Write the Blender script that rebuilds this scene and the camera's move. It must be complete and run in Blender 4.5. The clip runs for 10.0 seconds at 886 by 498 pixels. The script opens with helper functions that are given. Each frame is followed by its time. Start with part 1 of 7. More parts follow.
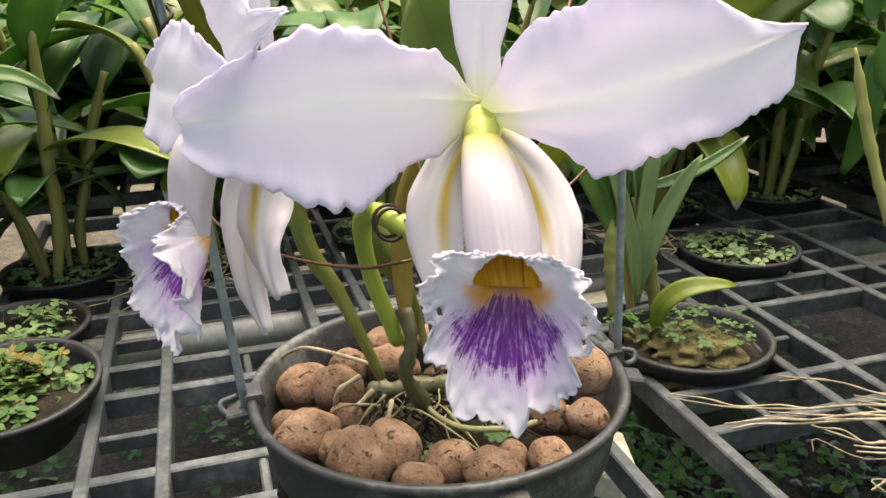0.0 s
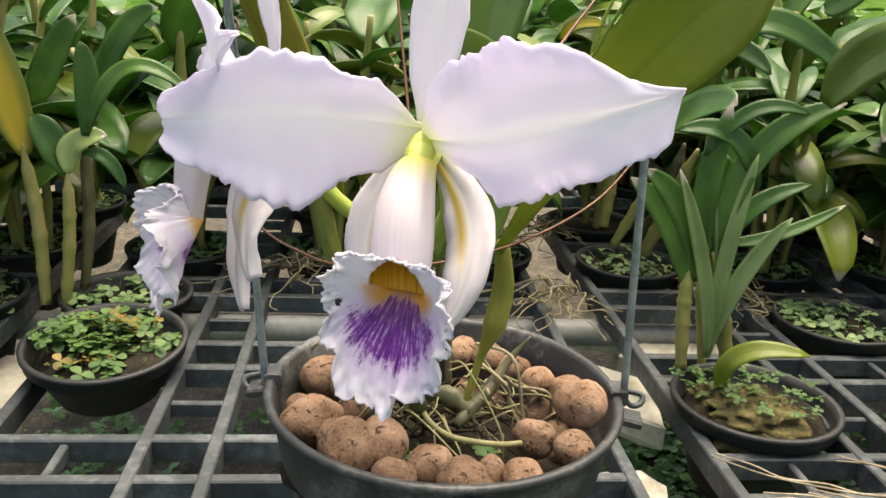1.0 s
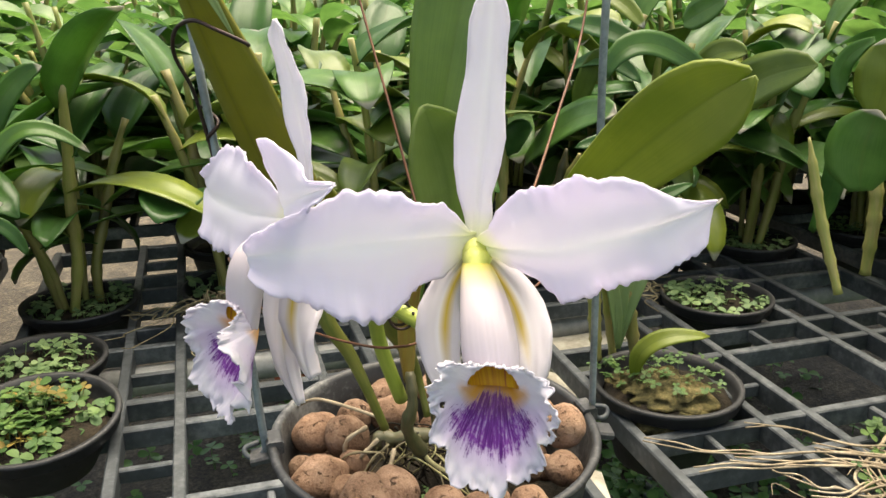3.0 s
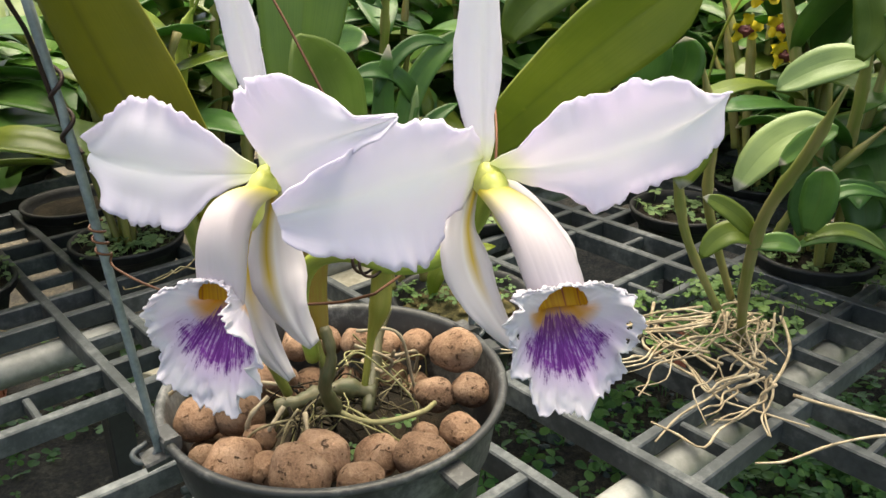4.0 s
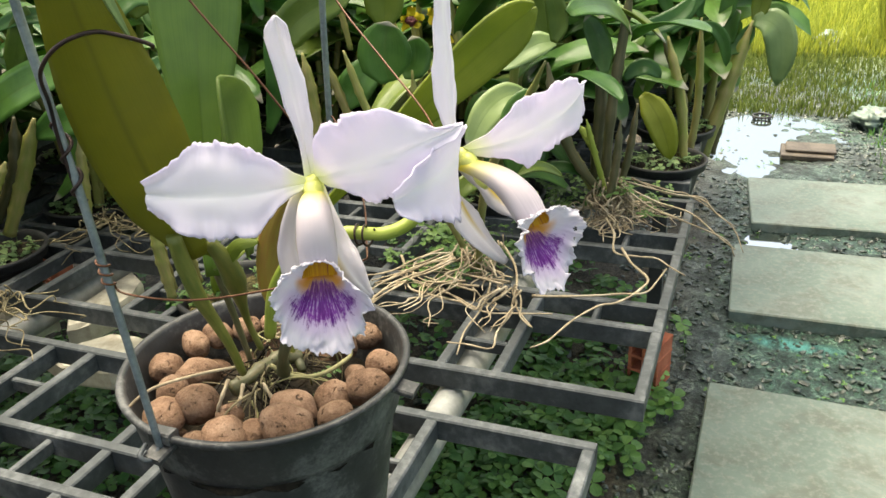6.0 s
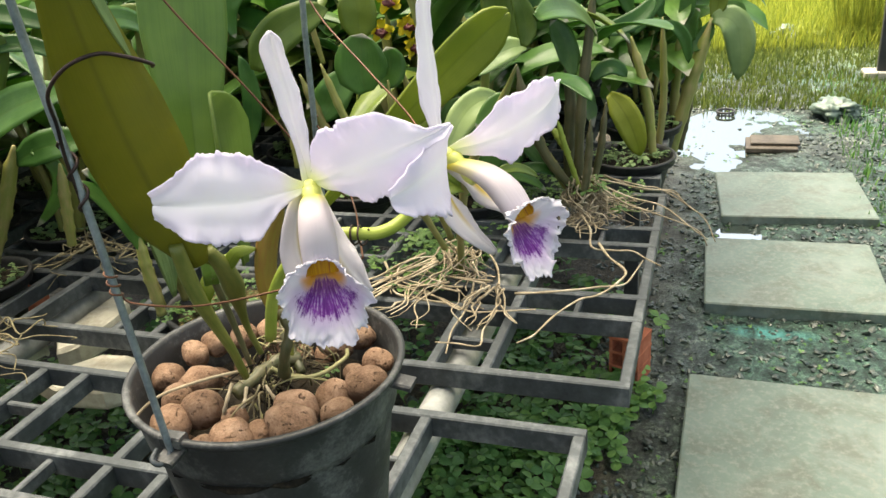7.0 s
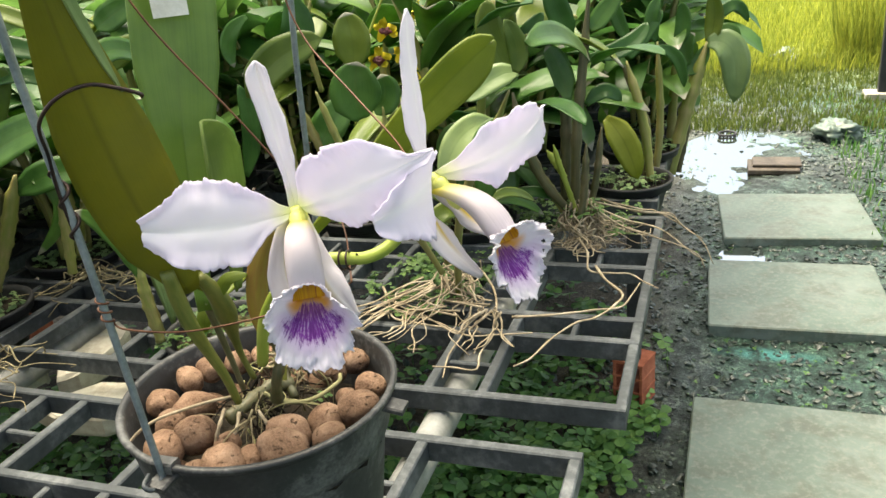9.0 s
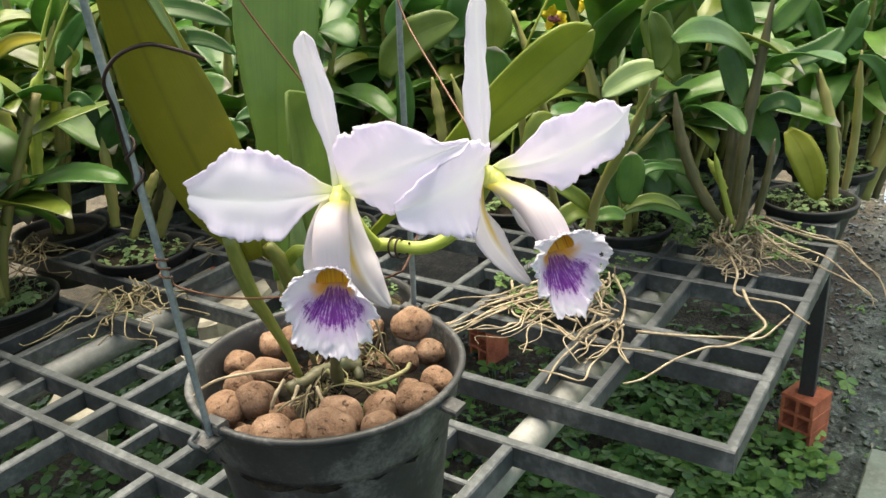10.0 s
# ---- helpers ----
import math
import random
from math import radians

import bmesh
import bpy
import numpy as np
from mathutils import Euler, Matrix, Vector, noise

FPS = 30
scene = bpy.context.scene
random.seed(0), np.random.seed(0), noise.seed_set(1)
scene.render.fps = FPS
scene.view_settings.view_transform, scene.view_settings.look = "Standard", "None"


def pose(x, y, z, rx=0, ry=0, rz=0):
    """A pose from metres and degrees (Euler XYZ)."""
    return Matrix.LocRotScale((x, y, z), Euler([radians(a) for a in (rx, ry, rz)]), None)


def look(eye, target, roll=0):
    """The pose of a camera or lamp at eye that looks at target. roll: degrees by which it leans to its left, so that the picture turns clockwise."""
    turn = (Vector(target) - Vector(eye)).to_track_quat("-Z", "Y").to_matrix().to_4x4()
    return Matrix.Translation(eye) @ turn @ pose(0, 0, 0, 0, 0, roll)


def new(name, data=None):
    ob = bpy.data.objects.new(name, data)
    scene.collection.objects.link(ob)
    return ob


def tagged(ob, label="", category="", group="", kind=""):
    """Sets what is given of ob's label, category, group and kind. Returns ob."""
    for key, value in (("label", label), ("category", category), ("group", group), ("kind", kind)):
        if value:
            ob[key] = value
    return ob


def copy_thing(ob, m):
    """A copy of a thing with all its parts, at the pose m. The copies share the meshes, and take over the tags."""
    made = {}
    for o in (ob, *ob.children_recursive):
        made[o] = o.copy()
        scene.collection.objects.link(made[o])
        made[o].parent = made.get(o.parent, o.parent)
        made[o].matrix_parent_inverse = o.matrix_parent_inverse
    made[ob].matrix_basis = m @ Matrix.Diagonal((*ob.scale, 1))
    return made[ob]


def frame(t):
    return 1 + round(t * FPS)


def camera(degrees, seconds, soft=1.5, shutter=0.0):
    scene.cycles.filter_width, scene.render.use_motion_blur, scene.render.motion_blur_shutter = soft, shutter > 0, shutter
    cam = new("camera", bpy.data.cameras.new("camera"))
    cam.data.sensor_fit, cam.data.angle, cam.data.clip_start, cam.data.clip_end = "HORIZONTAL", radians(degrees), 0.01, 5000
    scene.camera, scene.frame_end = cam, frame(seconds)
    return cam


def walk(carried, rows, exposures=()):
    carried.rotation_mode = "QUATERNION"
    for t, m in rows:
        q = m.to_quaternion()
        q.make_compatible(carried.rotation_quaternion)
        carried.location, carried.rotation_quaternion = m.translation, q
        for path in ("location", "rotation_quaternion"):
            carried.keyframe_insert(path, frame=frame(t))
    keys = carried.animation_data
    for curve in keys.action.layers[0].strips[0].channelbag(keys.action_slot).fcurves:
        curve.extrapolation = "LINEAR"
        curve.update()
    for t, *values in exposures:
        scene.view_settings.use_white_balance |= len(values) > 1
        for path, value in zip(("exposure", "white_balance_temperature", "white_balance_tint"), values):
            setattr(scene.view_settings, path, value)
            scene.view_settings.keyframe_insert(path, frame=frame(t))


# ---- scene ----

cam = camera(56.74, 10.0, soft=1.5)
PATH = [
    (0, (-0.0858, -0.3068, 0.3089), (0.1768, 0.5964, -0.0307), -1.47),
    (0.5, (-0.0547, -0.3172, 0.3118), (0.1315, 0.6072, -0.0210), -0.13),
    (1, (-0.0401, -0.3394, 0.3132), (0.0602, 0.6059, 0.0029), 3.25),
    (1.5, (-0.0306, -0.3522, 0.3195), (0.0269, 0.5989, 0.0162), 4.42),
    (2, (-0.0321, -0.3633, 0.3335), (0.0039, 0.5879, 0.0270), 3.61),
    (2.2, (-0.0375, -0.3700, 0.3397), (0.0177, 0.3920, 0.1026), 2.80),
    (3.3, (-0.1150, -0.3335, 0.3496), (0.2569, 0.5306, 0.0106), -1.33),
    (3.5, (-0.1196, -0.3229, 0.3435), (0.3264, 0.4973, -0.0147), -2.21),
    (4, (-0.1770, -0.2899, 0.3427), (0.4197, 0.4132, -0.0443), -1.05),
    (4.5, (-0.2277, -0.2790, 0.3581), (0.4859, 0.2913, -0.0487), -1.67),
    (5, (-0.2712, -0.2756, 0.3674), (0.4968, 0.2125, -0.0472), -1.09),
    (5.5, (-0.3128, -0.2384, 0.3720), (0.5074, 0.1535, -0.0446), -1.44),
    (6, (-0.3373, -0.2433, 0.3808), (0.5098, 0.0893, -0.0337), -2.42),
    (7.5, (-0.3677, -0.2430, 0.3843), (0.4981, 0.0651, -0.0100), -5.27),
    (8, (-0.3738, -0.2429, 0.3861), (0.4928, 0.0774, 0.0034), -5.72),
    (8.5, (-0.3691, -0.2449, 0.3839), (0.5003, 0.0734, 0.0061), -5.55),
    (9, (-0.3614, -0.2527, 0.3839), (0.5107, 0.0598, 0.0073), -5.31),
    (9.5, (-0.3495, -0.2718, 0.3825), (0.4971, 0.1110, 0.0127), -5.32),
    (10, (-0.3142, -0.2988, 0.3738), (0.4555, 0.2198, 0.0014), -3.37),
]
walk(cam, [(t, look(eye, target, roll)) for t, eye, target, roll in PATH], exposures=((0.0, 1.97, 7300, 9), (2.2, 1.99, 7300, 9), (4.0, 2.02, 7300, 5), (4.6, 2.1, 7300, 4), (5.5, 2.1, 7300, 4), (6.1, 2.06, 7300, 4), (8.0, 2.11, 7300, 4), (9.0, 2.1, 7300, 4), (10.0, 2.17, 7300, 5)))

# ---- world and light ----
world = bpy.data.worlds.new("sky")
scene.world = world
world.use_nodes = True
wn = world.node_tree.nodes
sky = wn.new("ShaderNodeTexSky")
sky.sky_type = "NISHITA"
sky.sun_disc = False
sky.sun_elevation = radians(76)
sky.sun_rotation = radians(40)
sky.air_density, sky.dust_density, sky.ozone_density = 1.0, 7.0, 1.0
wn["Background"].inputs[1].default_value = 0.15
world.node_tree.links.new(sky.outputs[0], wn["Background"].inputs[0])

sun_data = bpy.data.lights.new("sun", "SUN")
sun_data.energy = 5.0
sun_data.angle = radians(60)
sun_data.color = (1.0, 0.95, 0.86)
sun = new("sun", sun_data)
az, el = radians(40), radians(76)
sun_way = Vector((math.sin(az) * math.cos(el), math.cos(az) * math.cos(el), math.sin(el)))
sun.matrix_world = look(sun_way * 20, (0, 0, 0))


# ---- materials ----
def ramp_of(nt, fac, stops):
    r = nt.nodes.new("ShaderNodeValToRGB")
    while len(r.color_ramp.elements) < len(stops):
        r.color_ramp.elements.new(0.5)
    for e, (p, c) in zip(r.color_ramp.elements, stops):
        e.position, e.color = p, (*c, 1) if len(c) == 3 else c
    nt.links.new(fac, r.inputs[0])
    return r.outputs[0]


def math_of(nt, op, a, b=0.0, c=0.0, clamp=False):
    n = nt.nodes.new("ShaderNodeMath")
    n.operation, n.use_clamp = op, clamp
    for i, v in enumerate((a, b, c)):
        if isinstance(v, (int, float)):
            n.inputs[i].default_value = v
        else:
            nt.links.new(v, n.inputs[i])
    return n.outputs[0]


def mix_of(nt, fac, a, b, how="MIX"):
    n = nt.nodes.new("ShaderNodeMix")
    n.data_type, n.blend_type = "RGBA", how
    for s, v in ((n.inputs[0], fac), (n.inputs[6], a), (n.inputs[7], b)):
        if isinstance(v, (int, float)):
            s.default_value = v
        elif isinstance(v, tuple):
            s.default_value = (*v, 1)
        else:
            nt.links.new(v, s)
    return n.outputs[2]


def noise_of(nt, scale, detail=4, rough=0.55, vec=None, distort=0.0):
    n = nt.nodes.new("ShaderNodeTexNoise")
    n.inputs["Scale"].default_value, n.inputs["Detail"].default_value = scale, detail
    n.inputs["Roughness"].default_value, n.inputs["Distortion"].default_value = rough, distort
    if vec is None:
        vec = nt.nodes.new("ShaderNodeTexCoord").outputs["Object"]
    nt.links.new(vec, n.inputs["Vector"])
    return n.outputs[0]


def stretch(nt, vec, sx, sy, sz=1.0):
    n = nt.nodes.new("ShaderNodeMapping")
    n.inputs["Scale"].default_value = (sx, sy, sz)
    nt.links.new(vec, n.inputs[0])
    return n.outputs[0]


def base_mat(name, rough=0.5, metal=0.0, spec=0.5):
    m = bpy.data.materials.new(name)
    m.use_nodes = True
    b = m.node_tree.nodes["Principled BSDF"]
    b.inputs["Roughness"].default_value, b.inputs["Metallic"].default_value = rough, metal
    b.inputs["Specular IOR Level"].default_value = spec
    return m, m.node_tree, b


def bump_of(nt, b, height, strength, distance):
    n = nt.nodes.new("ShaderNodeBump")
    n.inputs["Strength"].default_value, n.inputs["Distance"].default_value = strength, distance
    nt.links.new(height, n.inputs["Height"])
    nt.links.new(n.outputs[0], b.inputs["Normal"])


def rough_of(nt, b, fac, lo, hi):
    n = nt.nodes.new("ShaderNodeMapRange")
    n.inputs[3].default_value, n.inputs[4].default_value = lo, hi
    nt.links.new(fac, n.inputs[0])
    nt.links.new(n.outputs[0], b.inputs["Roughness"])


def grainy(name, colours, scale, fine, rough=(0.5, 0.8), bump=0.3, depth=0.002, metal=0.0, spec=0.5, vary=0.0):
    """A surface with stains at one scale and grain at a finer one."""
    m, nt, b = base_mat(name, rough[0], metal, spec)
    big, small = noise_of(nt, scale, 5), noise_of(nt, fine, 6, 0.65)
    both = math_of(nt, "ADD", math_of(nt, "MULTIPLY", big, 0.6), math_of(nt, "MULTIPLY", small, 0.4))
    n = len(colours)
    col = ramp_of(nt, both, [(0.34 + 0.32 * i / max(1, n - 1), c) for i, c in enumerate(colours)])
    if vary:
        info = nt.nodes.new("ShaderNodeObjectInfo")
        hsv = nt.nodes.new("ShaderNodeHueSaturation")
        nt.links.new(math_of(nt, "MULTIPLY_ADD", info.outputs["Random"], vary, 1 - vary / 2), hsv.inputs["Value"])
        nt.links.new(col, hsv.inputs["Color"])
        col = hsv.outputs[0]
    nt.links.new(col, b.inputs["Base Color"])
    rough_of(nt, b, both, rough[1], rough[0])
    bump_of(nt, b, both, bump, depth)
    return m


def thin_mix(m, nt, b, col, amount):
    """Lets light through a thin sheet: leaf or petal."""
    tr = nt.nodes.new("ShaderNodeBsdfTranslucent")
    mx = nt.nodes.new("ShaderNodeMixShader")
    mx.inputs[0].default_value = amount
    nt.links.new(col, tr.inputs[0])
    nt.links.new(b.outputs[0], mx.inputs[1])
    nt.links.new(tr.outputs[0], mx.inputs[2])
    nt.links.new(mx.outputs[0], nt.nodes["Material Output"].inputs[0])


def uv_of(nt):
    s = nt.nodes.new("ShaderNodeSeparateXYZ")
    u = nt.nodes.new("ShaderNodeTexCoord").outputs["UV"]
    nt.links.new(u, s.inputs[0])
    return u, s.outputs[0], s.outputs[1]


def leaf_mat(name, dark, light, rib, rough=(0.3, 0.45), through_amount=0.2, spec=0.5, island=False, yellow=None, dry_tips=False):
    """A leaf: u runs across (0.5 is the midrib), v along it."""
    m, nt, b = base_mat(name, rough[0], 0, spec)
    uv, u, v = uv_of(nt)
    big = noise_of(nt, 22, 4)
    veins = noise_of(nt, 1.0, 3, 0.5, stretch(nt, uv, 60, 2.5))
    col = ramp_of(nt, math_of(nt, "ADD", math_of(nt, "MULTIPLY", big, 0.8), math_of(nt, "MULTIPLY", veins, 0.2)), [(0.35, dark), (0.65, light)])
    side = math_of(nt, "ABSOLUTE", math_of(nt, "SUBTRACT", u, 0.5))
    ribmask = math_of(nt, "SUBTRACT", 1.0, math_of(nt, "MULTIPLY", side, 22.0), clamp=True)
    col = mix_of(nt, math_of(nt, "MULTIPLY", ribmask, 0.45), col, rib)
    if yellow:
        ym = math_of(nt, "MULTIPLY", 1.0, ramp_of(nt, math_of(nt, "ADD", side, math_of(nt, "MULTIPLY", big, 0.3)), [(0.36, (0.9,) * 3), (0.58, (0, 0, 0))]))
        col = mix_of(nt, ym, col, yellow)
    hsv = nt.nodes.new("ShaderNodeHueSaturation")
    if island:
        rnd = nt.nodes.new("ShaderNodeNewGeometry").outputs["Random Per Island"]
    else:
        rnd = nt.nodes.new("ShaderNodeObjectInfo").outputs["Random"]
    nt.links.new(math_of(nt, "MULTIPLY_ADD", rnd, 0.6, 0.7), hsv.inputs["Value"])
    nt.links.new(math_of(nt, "MULTIPLY_ADD", rnd, -0.035, 0.517), hsv.inputs["Hue"])
    nt.links.new(col, hsv.inputs["Color"])
    col = hsv.outputs[0]
    if dry_tips:
        tip = math_of(nt, "MULTIPLY", ramp_of(nt, math_of(nt, "ADD", v, math_of(nt, "MULTIPLY", big, 0.06)), [(0.955, (0, 0, 0)), (0.985, (1, 1, 1))]), math_of(nt, "GREATER_THAN", rnd, 0.5))
        col = mix_of(nt, tip, col, (0.42, 0.4, 0.32))
    speck = ramp_of(nt, noise_of(nt, 260, 3, 0.6), [(0.66, (0, 0, 0)), (0.74, (0.5, 0.5, 0.5))])
    col = mix_of(nt, speck, col, light)
    nt.links.new(col, b.inputs["Base Color"])
    rough_of(nt, b, big, rough[1], rough[0])
    bump_of(nt, b, math_of(nt, "ADD", math_of(nt, "ADD", math_of(nt, "MULTIPLY", veins, 0.5), math_of(nt, "MULTIPLY", big, 0.6)), math_of(nt, "MULTIPLY", ribmask, -0.8)), 0.25, 0.0006)
    thin_mix(m, nt, b, col, through_amount)
    return m


def petal_mat(name, inner=(0.828, 0.808, 0.857), outer=(0.785, 0.733, 0.862), throat=None, stripe=False):
    """A petal: v runs from its base to its tip."""
    m, nt, b = base_mat(name, 0.5, 0, 0.3)
    uv, u, v = uv_of(nt)
    big = noise_of(nt, 40, 3)
    veins = noise_of(nt, 1.0, 3, 0.5, stretch(nt, uv, 40, 1.6))
    side = math_of(nt, "ABSOLUTE", math_of(nt, "SUBTRACT", u, 0.5))
    f = math_of(nt, "ADD", math_of(nt, "MULTIPLY", side, 0.9), math_of(nt, "MULTIPLY", big, 0.6))
    col = ramp_of(nt, f, [(0.2, inner), (0.75, outer)])
    ribmask = math_of(nt, "SUBTRACT", 1.0, math_of(nt, "MULTIPLY", side, 9.0), clamp=True)
    col = mix_of(nt, math_of(nt, "MULTIPLY", ribmask, 0.55), col, (0.86, 0.85, 0.875))
    basemask = ramp_of(nt, v, [(0.0, (1, 1, 1)), (0.16, (0, 0, 0))])
    col = mix_of(nt, math_of(nt, "MULTIPLY", basemask, 0.8), col, throat or (0.72, 0.78, 0.42))
    if stripe:
        sm = math_of(nt, "MULTIPLY", math_of(nt, "SUBTRACT", 1.0, math_of(nt, "MULTIPLY", math_of(nt, "ABSOLUTE", math_of(nt, "SUBTRACT", u, 0.64)), 6.0), clamp=True),
                     ramp_of(nt, v, [(0.0, (1, 1, 1)), (0.5, (0.95, 0.95, 0.95)), (0.8, (0, 0, 0))]))
        col = mix_of(nt, sm, col, (0.6, 0.44, 0.03))
    nt.links.new(col, b.inputs["Base Color"])
    b.inputs["Sheen Weight"].default_value = 0.15
    bump_of(nt, b, math_of(nt, "ADD", math_of(nt, "MULTIPLY", veins, 0.35), big), 0.14, 0.0008)
    thin_mix(m, nt, b, col, 0.5)
    return m


def lip_mat():
    """The frilled lip: u goes round it (0.5 is its middle), v from the mouth to the rim."""
    m, nt, b = base_mat("lip_lamina", 0.5, 0, 0.3)
    uv, u, v = uv_of(nt)
    veins = noise_of(nt, 1.0, 4, 0.6, stretch(nt, uv, 130, 3.2), 0.9)
    blot = noise_of(nt, 1.0, 4, 0.65, stretch(nt, uv, 90, 16), 0.6)
    side = math_of(nt, "MULTIPLY", math_of(nt, "ABSOLUTE", math_of(nt, "SUBTRACT", u, 0.5)), 2.0)
    spread = math_of(nt, "DIVIDE", side, math_of(nt, "MULTIPLY_ADD", v, 0.75, 0.42))
    within = ramp_of(nt, spread, [(0.0, (1, 1, 1)), (0.28, (0.92, 0.92, 0.92)), (0.56, (0, 0, 0))])
    along = ramp_of(nt, v, [(0.0, (0.55, 0.55, 0.55)), (0.12, (1, 1, 1)), (0.52, (0.95, 0.95, 0.95)), (0.72, (0.5, 0.5, 0.5)), (0.88, (0, 0, 0))])
    want = math_of(nt, "MULTIPLY", within, along)
    grain = math_of(nt, "ADD", math_of(nt, "MULTIPLY", veins, 0.62), math_of(nt, "MULTIPLY", blot, 0.38))
    mask = math_of(nt, "MULTIPLY", math_of(nt, "ADD", grain, math_of(nt, "SUBTRACT", math_of(nt, "MULTIPLY", want, 0.5), 0.8)), 7.0, clamp=True)
    halo = math_of(nt, "MULTIPLY", want, 0.6)
    white = ramp_of(nt, noise_of(nt, 90, 3), [(0.3, (0.73, 0.705, 0.755)), (0.7, (0.67, 0.63, 0.735))])
    col = mix_of(nt, halo, white, (0.55, 0.3, 0.66))
    purple = ramp_of(nt, veins, [(0.4, (0.27, 0.06, 0.4)), (0.62, (0.12, 0.012, 0.2))])
    col = mix_of(nt, mask, col, purple)
    ymask = math_of(nt, "MULTIPLY", ramp_of(nt, v, [(0.0, (1, 1, 1)), (0.16, (0.9, 0.9, 0.9)), (0.34, (0, 0, 0))]), ramp_of(nt, side, [(0.0, (0.8, 0.8, 0.8)), (0.25, (1, 1, 1)), (0.45, (0.6, 0.6, 0.6)), (0.62, (0, 0, 0))]))
    ymask = math_of(nt, "MULTIPLY", ymask, math_of(nt, "SUBTRACT", 1.0, math_of(nt, "MULTIPLY", mask, 0.85)))
    col = mix_of(nt, ymask, col, (0.72, 0.36, 0.02))
    nt.links.new(col, b.inputs["Base Color"])
    bump_of(nt, b, veins, 0.2, 0.0008)
    thin_mix(m, nt, b, col, 0.4)
    return m


def tube_mat():
    """The lip's tube from outside: yellow at its base, blush white towards the mouth."""
    m, nt, b = base_mat("lip_tube", 0.5, 0, 0.3)
    uv, u, v = uv_of(nt)
    col = ramp_of(nt, math_of(nt, "ADD", v, math_of(nt, "MULTIPLY", math_of(nt, "SUBTRACT", noise_of(nt, 60, 3), 0.5), 0.25)),
                  [(0.03, (0.72, 0.62, 0.06)), (0.2, (0.6, 0.53, 0.26)), (0.4, (0.51, 0.445, 0.46)), (0.95, (0.53, 0.46, 0.515))])
    nt.links.new(col, b.inputs["Base Color"])
    bump_of(nt, b, noise_of(nt, 1.0, 3, 0.5, stretch(nt, uv, 40, 2)), 0.08, 0.0008)
    thin_mix(m, nt, b, col, 0.1)
    return m


def throat_mat():
    m, nt, b = base_mat("lip_throat", 0.5, 0, 0.3)
    uv, u, v = uv_of(nt)
    stripes = noise_of(nt, 1.0, 3, 0.5, stretch(nt, uv, 46, 0.8))
    col = ramp_of(nt, stripes, [(0.42, (0.8, 0.43, 0.02)), (0.58, (0.7, 0.31, 0.02)), (0.68, (0.42, 0.1, 0.05))])
    nt.links.new(col, b.inputs["Base Color"])
    thin_mix(m, nt, b, col, 0.3)
    return m


def cane_mat(name, green, tan, scale=18):
    m, nt, b = base_mat(name, 0.5)
    uv, u, v = uv_of(nt)
    big = noise_of(nt, scale, 4)
    streak = noise_of(nt, 1.0, 4, 0.6, stretch(nt, uv, 9, 5))
    f = math_of(nt, "ADD", math_of(nt, "MULTIPLY", big, 0.5), math_of(nt, "MULTIPLY", streak, 0.5))
    col = ramp_of(nt, f, [(0.4, green), (0.62, tan)])
    hsv = nt.nodes.new("ShaderNodeHueSaturation")
    nt.links.new(math_of(nt, "MULTIPLY_ADD", nt.nodes.new("ShaderNodeObjectInfo").outputs["Random"], 0.5, 0.75), hsv.inputs["Value"])
    nt.links.new(col, hsv.inputs["Color"])
    nt.links.new(hsv.outputs[0], b.inputs["Base Color"])
    bump_of(nt, b, f, 0.3, 0.001)
    return m


def clay_mat():
    """Fired clay with pits and cracks, each pebble a little different."""
    m, nt, b = base_mat("fired_clay", 0.9, 0, 0.2)
    info = nt.nodes.new("ShaderNodeObjectInfo")
    vec = nt.nodes.new("ShaderNodeVectorMath")
    vec.operation = "ADD"
    nt.links.new(nt.nodes.new("ShaderNodeTexCoord").outputs["Object"], vec.inputs[0])
    nt.links.new(info.outputs["Random"], vec.inputs[1])
    big, mid, fine = noise_of(nt, 90, 4, 0.6, vec.outputs[0]), noise_of(nt, 330, 4, 0.6, vec.outputs[0], 0.8), noise_of(nt, 900, 4, 0.7, vec.outputs[0])
    f = math_of(nt, "ADD", math_of(nt, "MULTIPLY", big, 0.6), math_of(nt, "MULTIPLY", fine, 0.4))
    col = ramp_of(nt, f, [(0.36, (0.11, 0.062, 0.038)), (0.5, (0.205, 0.124, 0.08)), (0.64, (0.3, 0.195, 0.133))])
    pits = ramp_of(nt, mid, [(0.3, (1, 1, 1)), (0.4, (0, 0, 0))])
    col = mix_of(nt, math_of(nt, "MULTIPLY", pits, 0.8), col, (0.035, 0.02, 0.012))
    hsv = nt.nodes.new("ShaderNodeHueSaturation")
    nt.links.new(math_of(nt, "MULTIPLY_ADD", info.outputs["Random"], 0.5, 0.75), hsv.inputs["Value"])
    nt.links.new(col, hsv.inputs["Color"])
    nt.links.new(hsv.outputs[0], b.inputs["Base Color"])
    bump_of(nt, b, math_of(nt, "SUBTRACT", f, pits), 1.0, 0.0022)
    return m


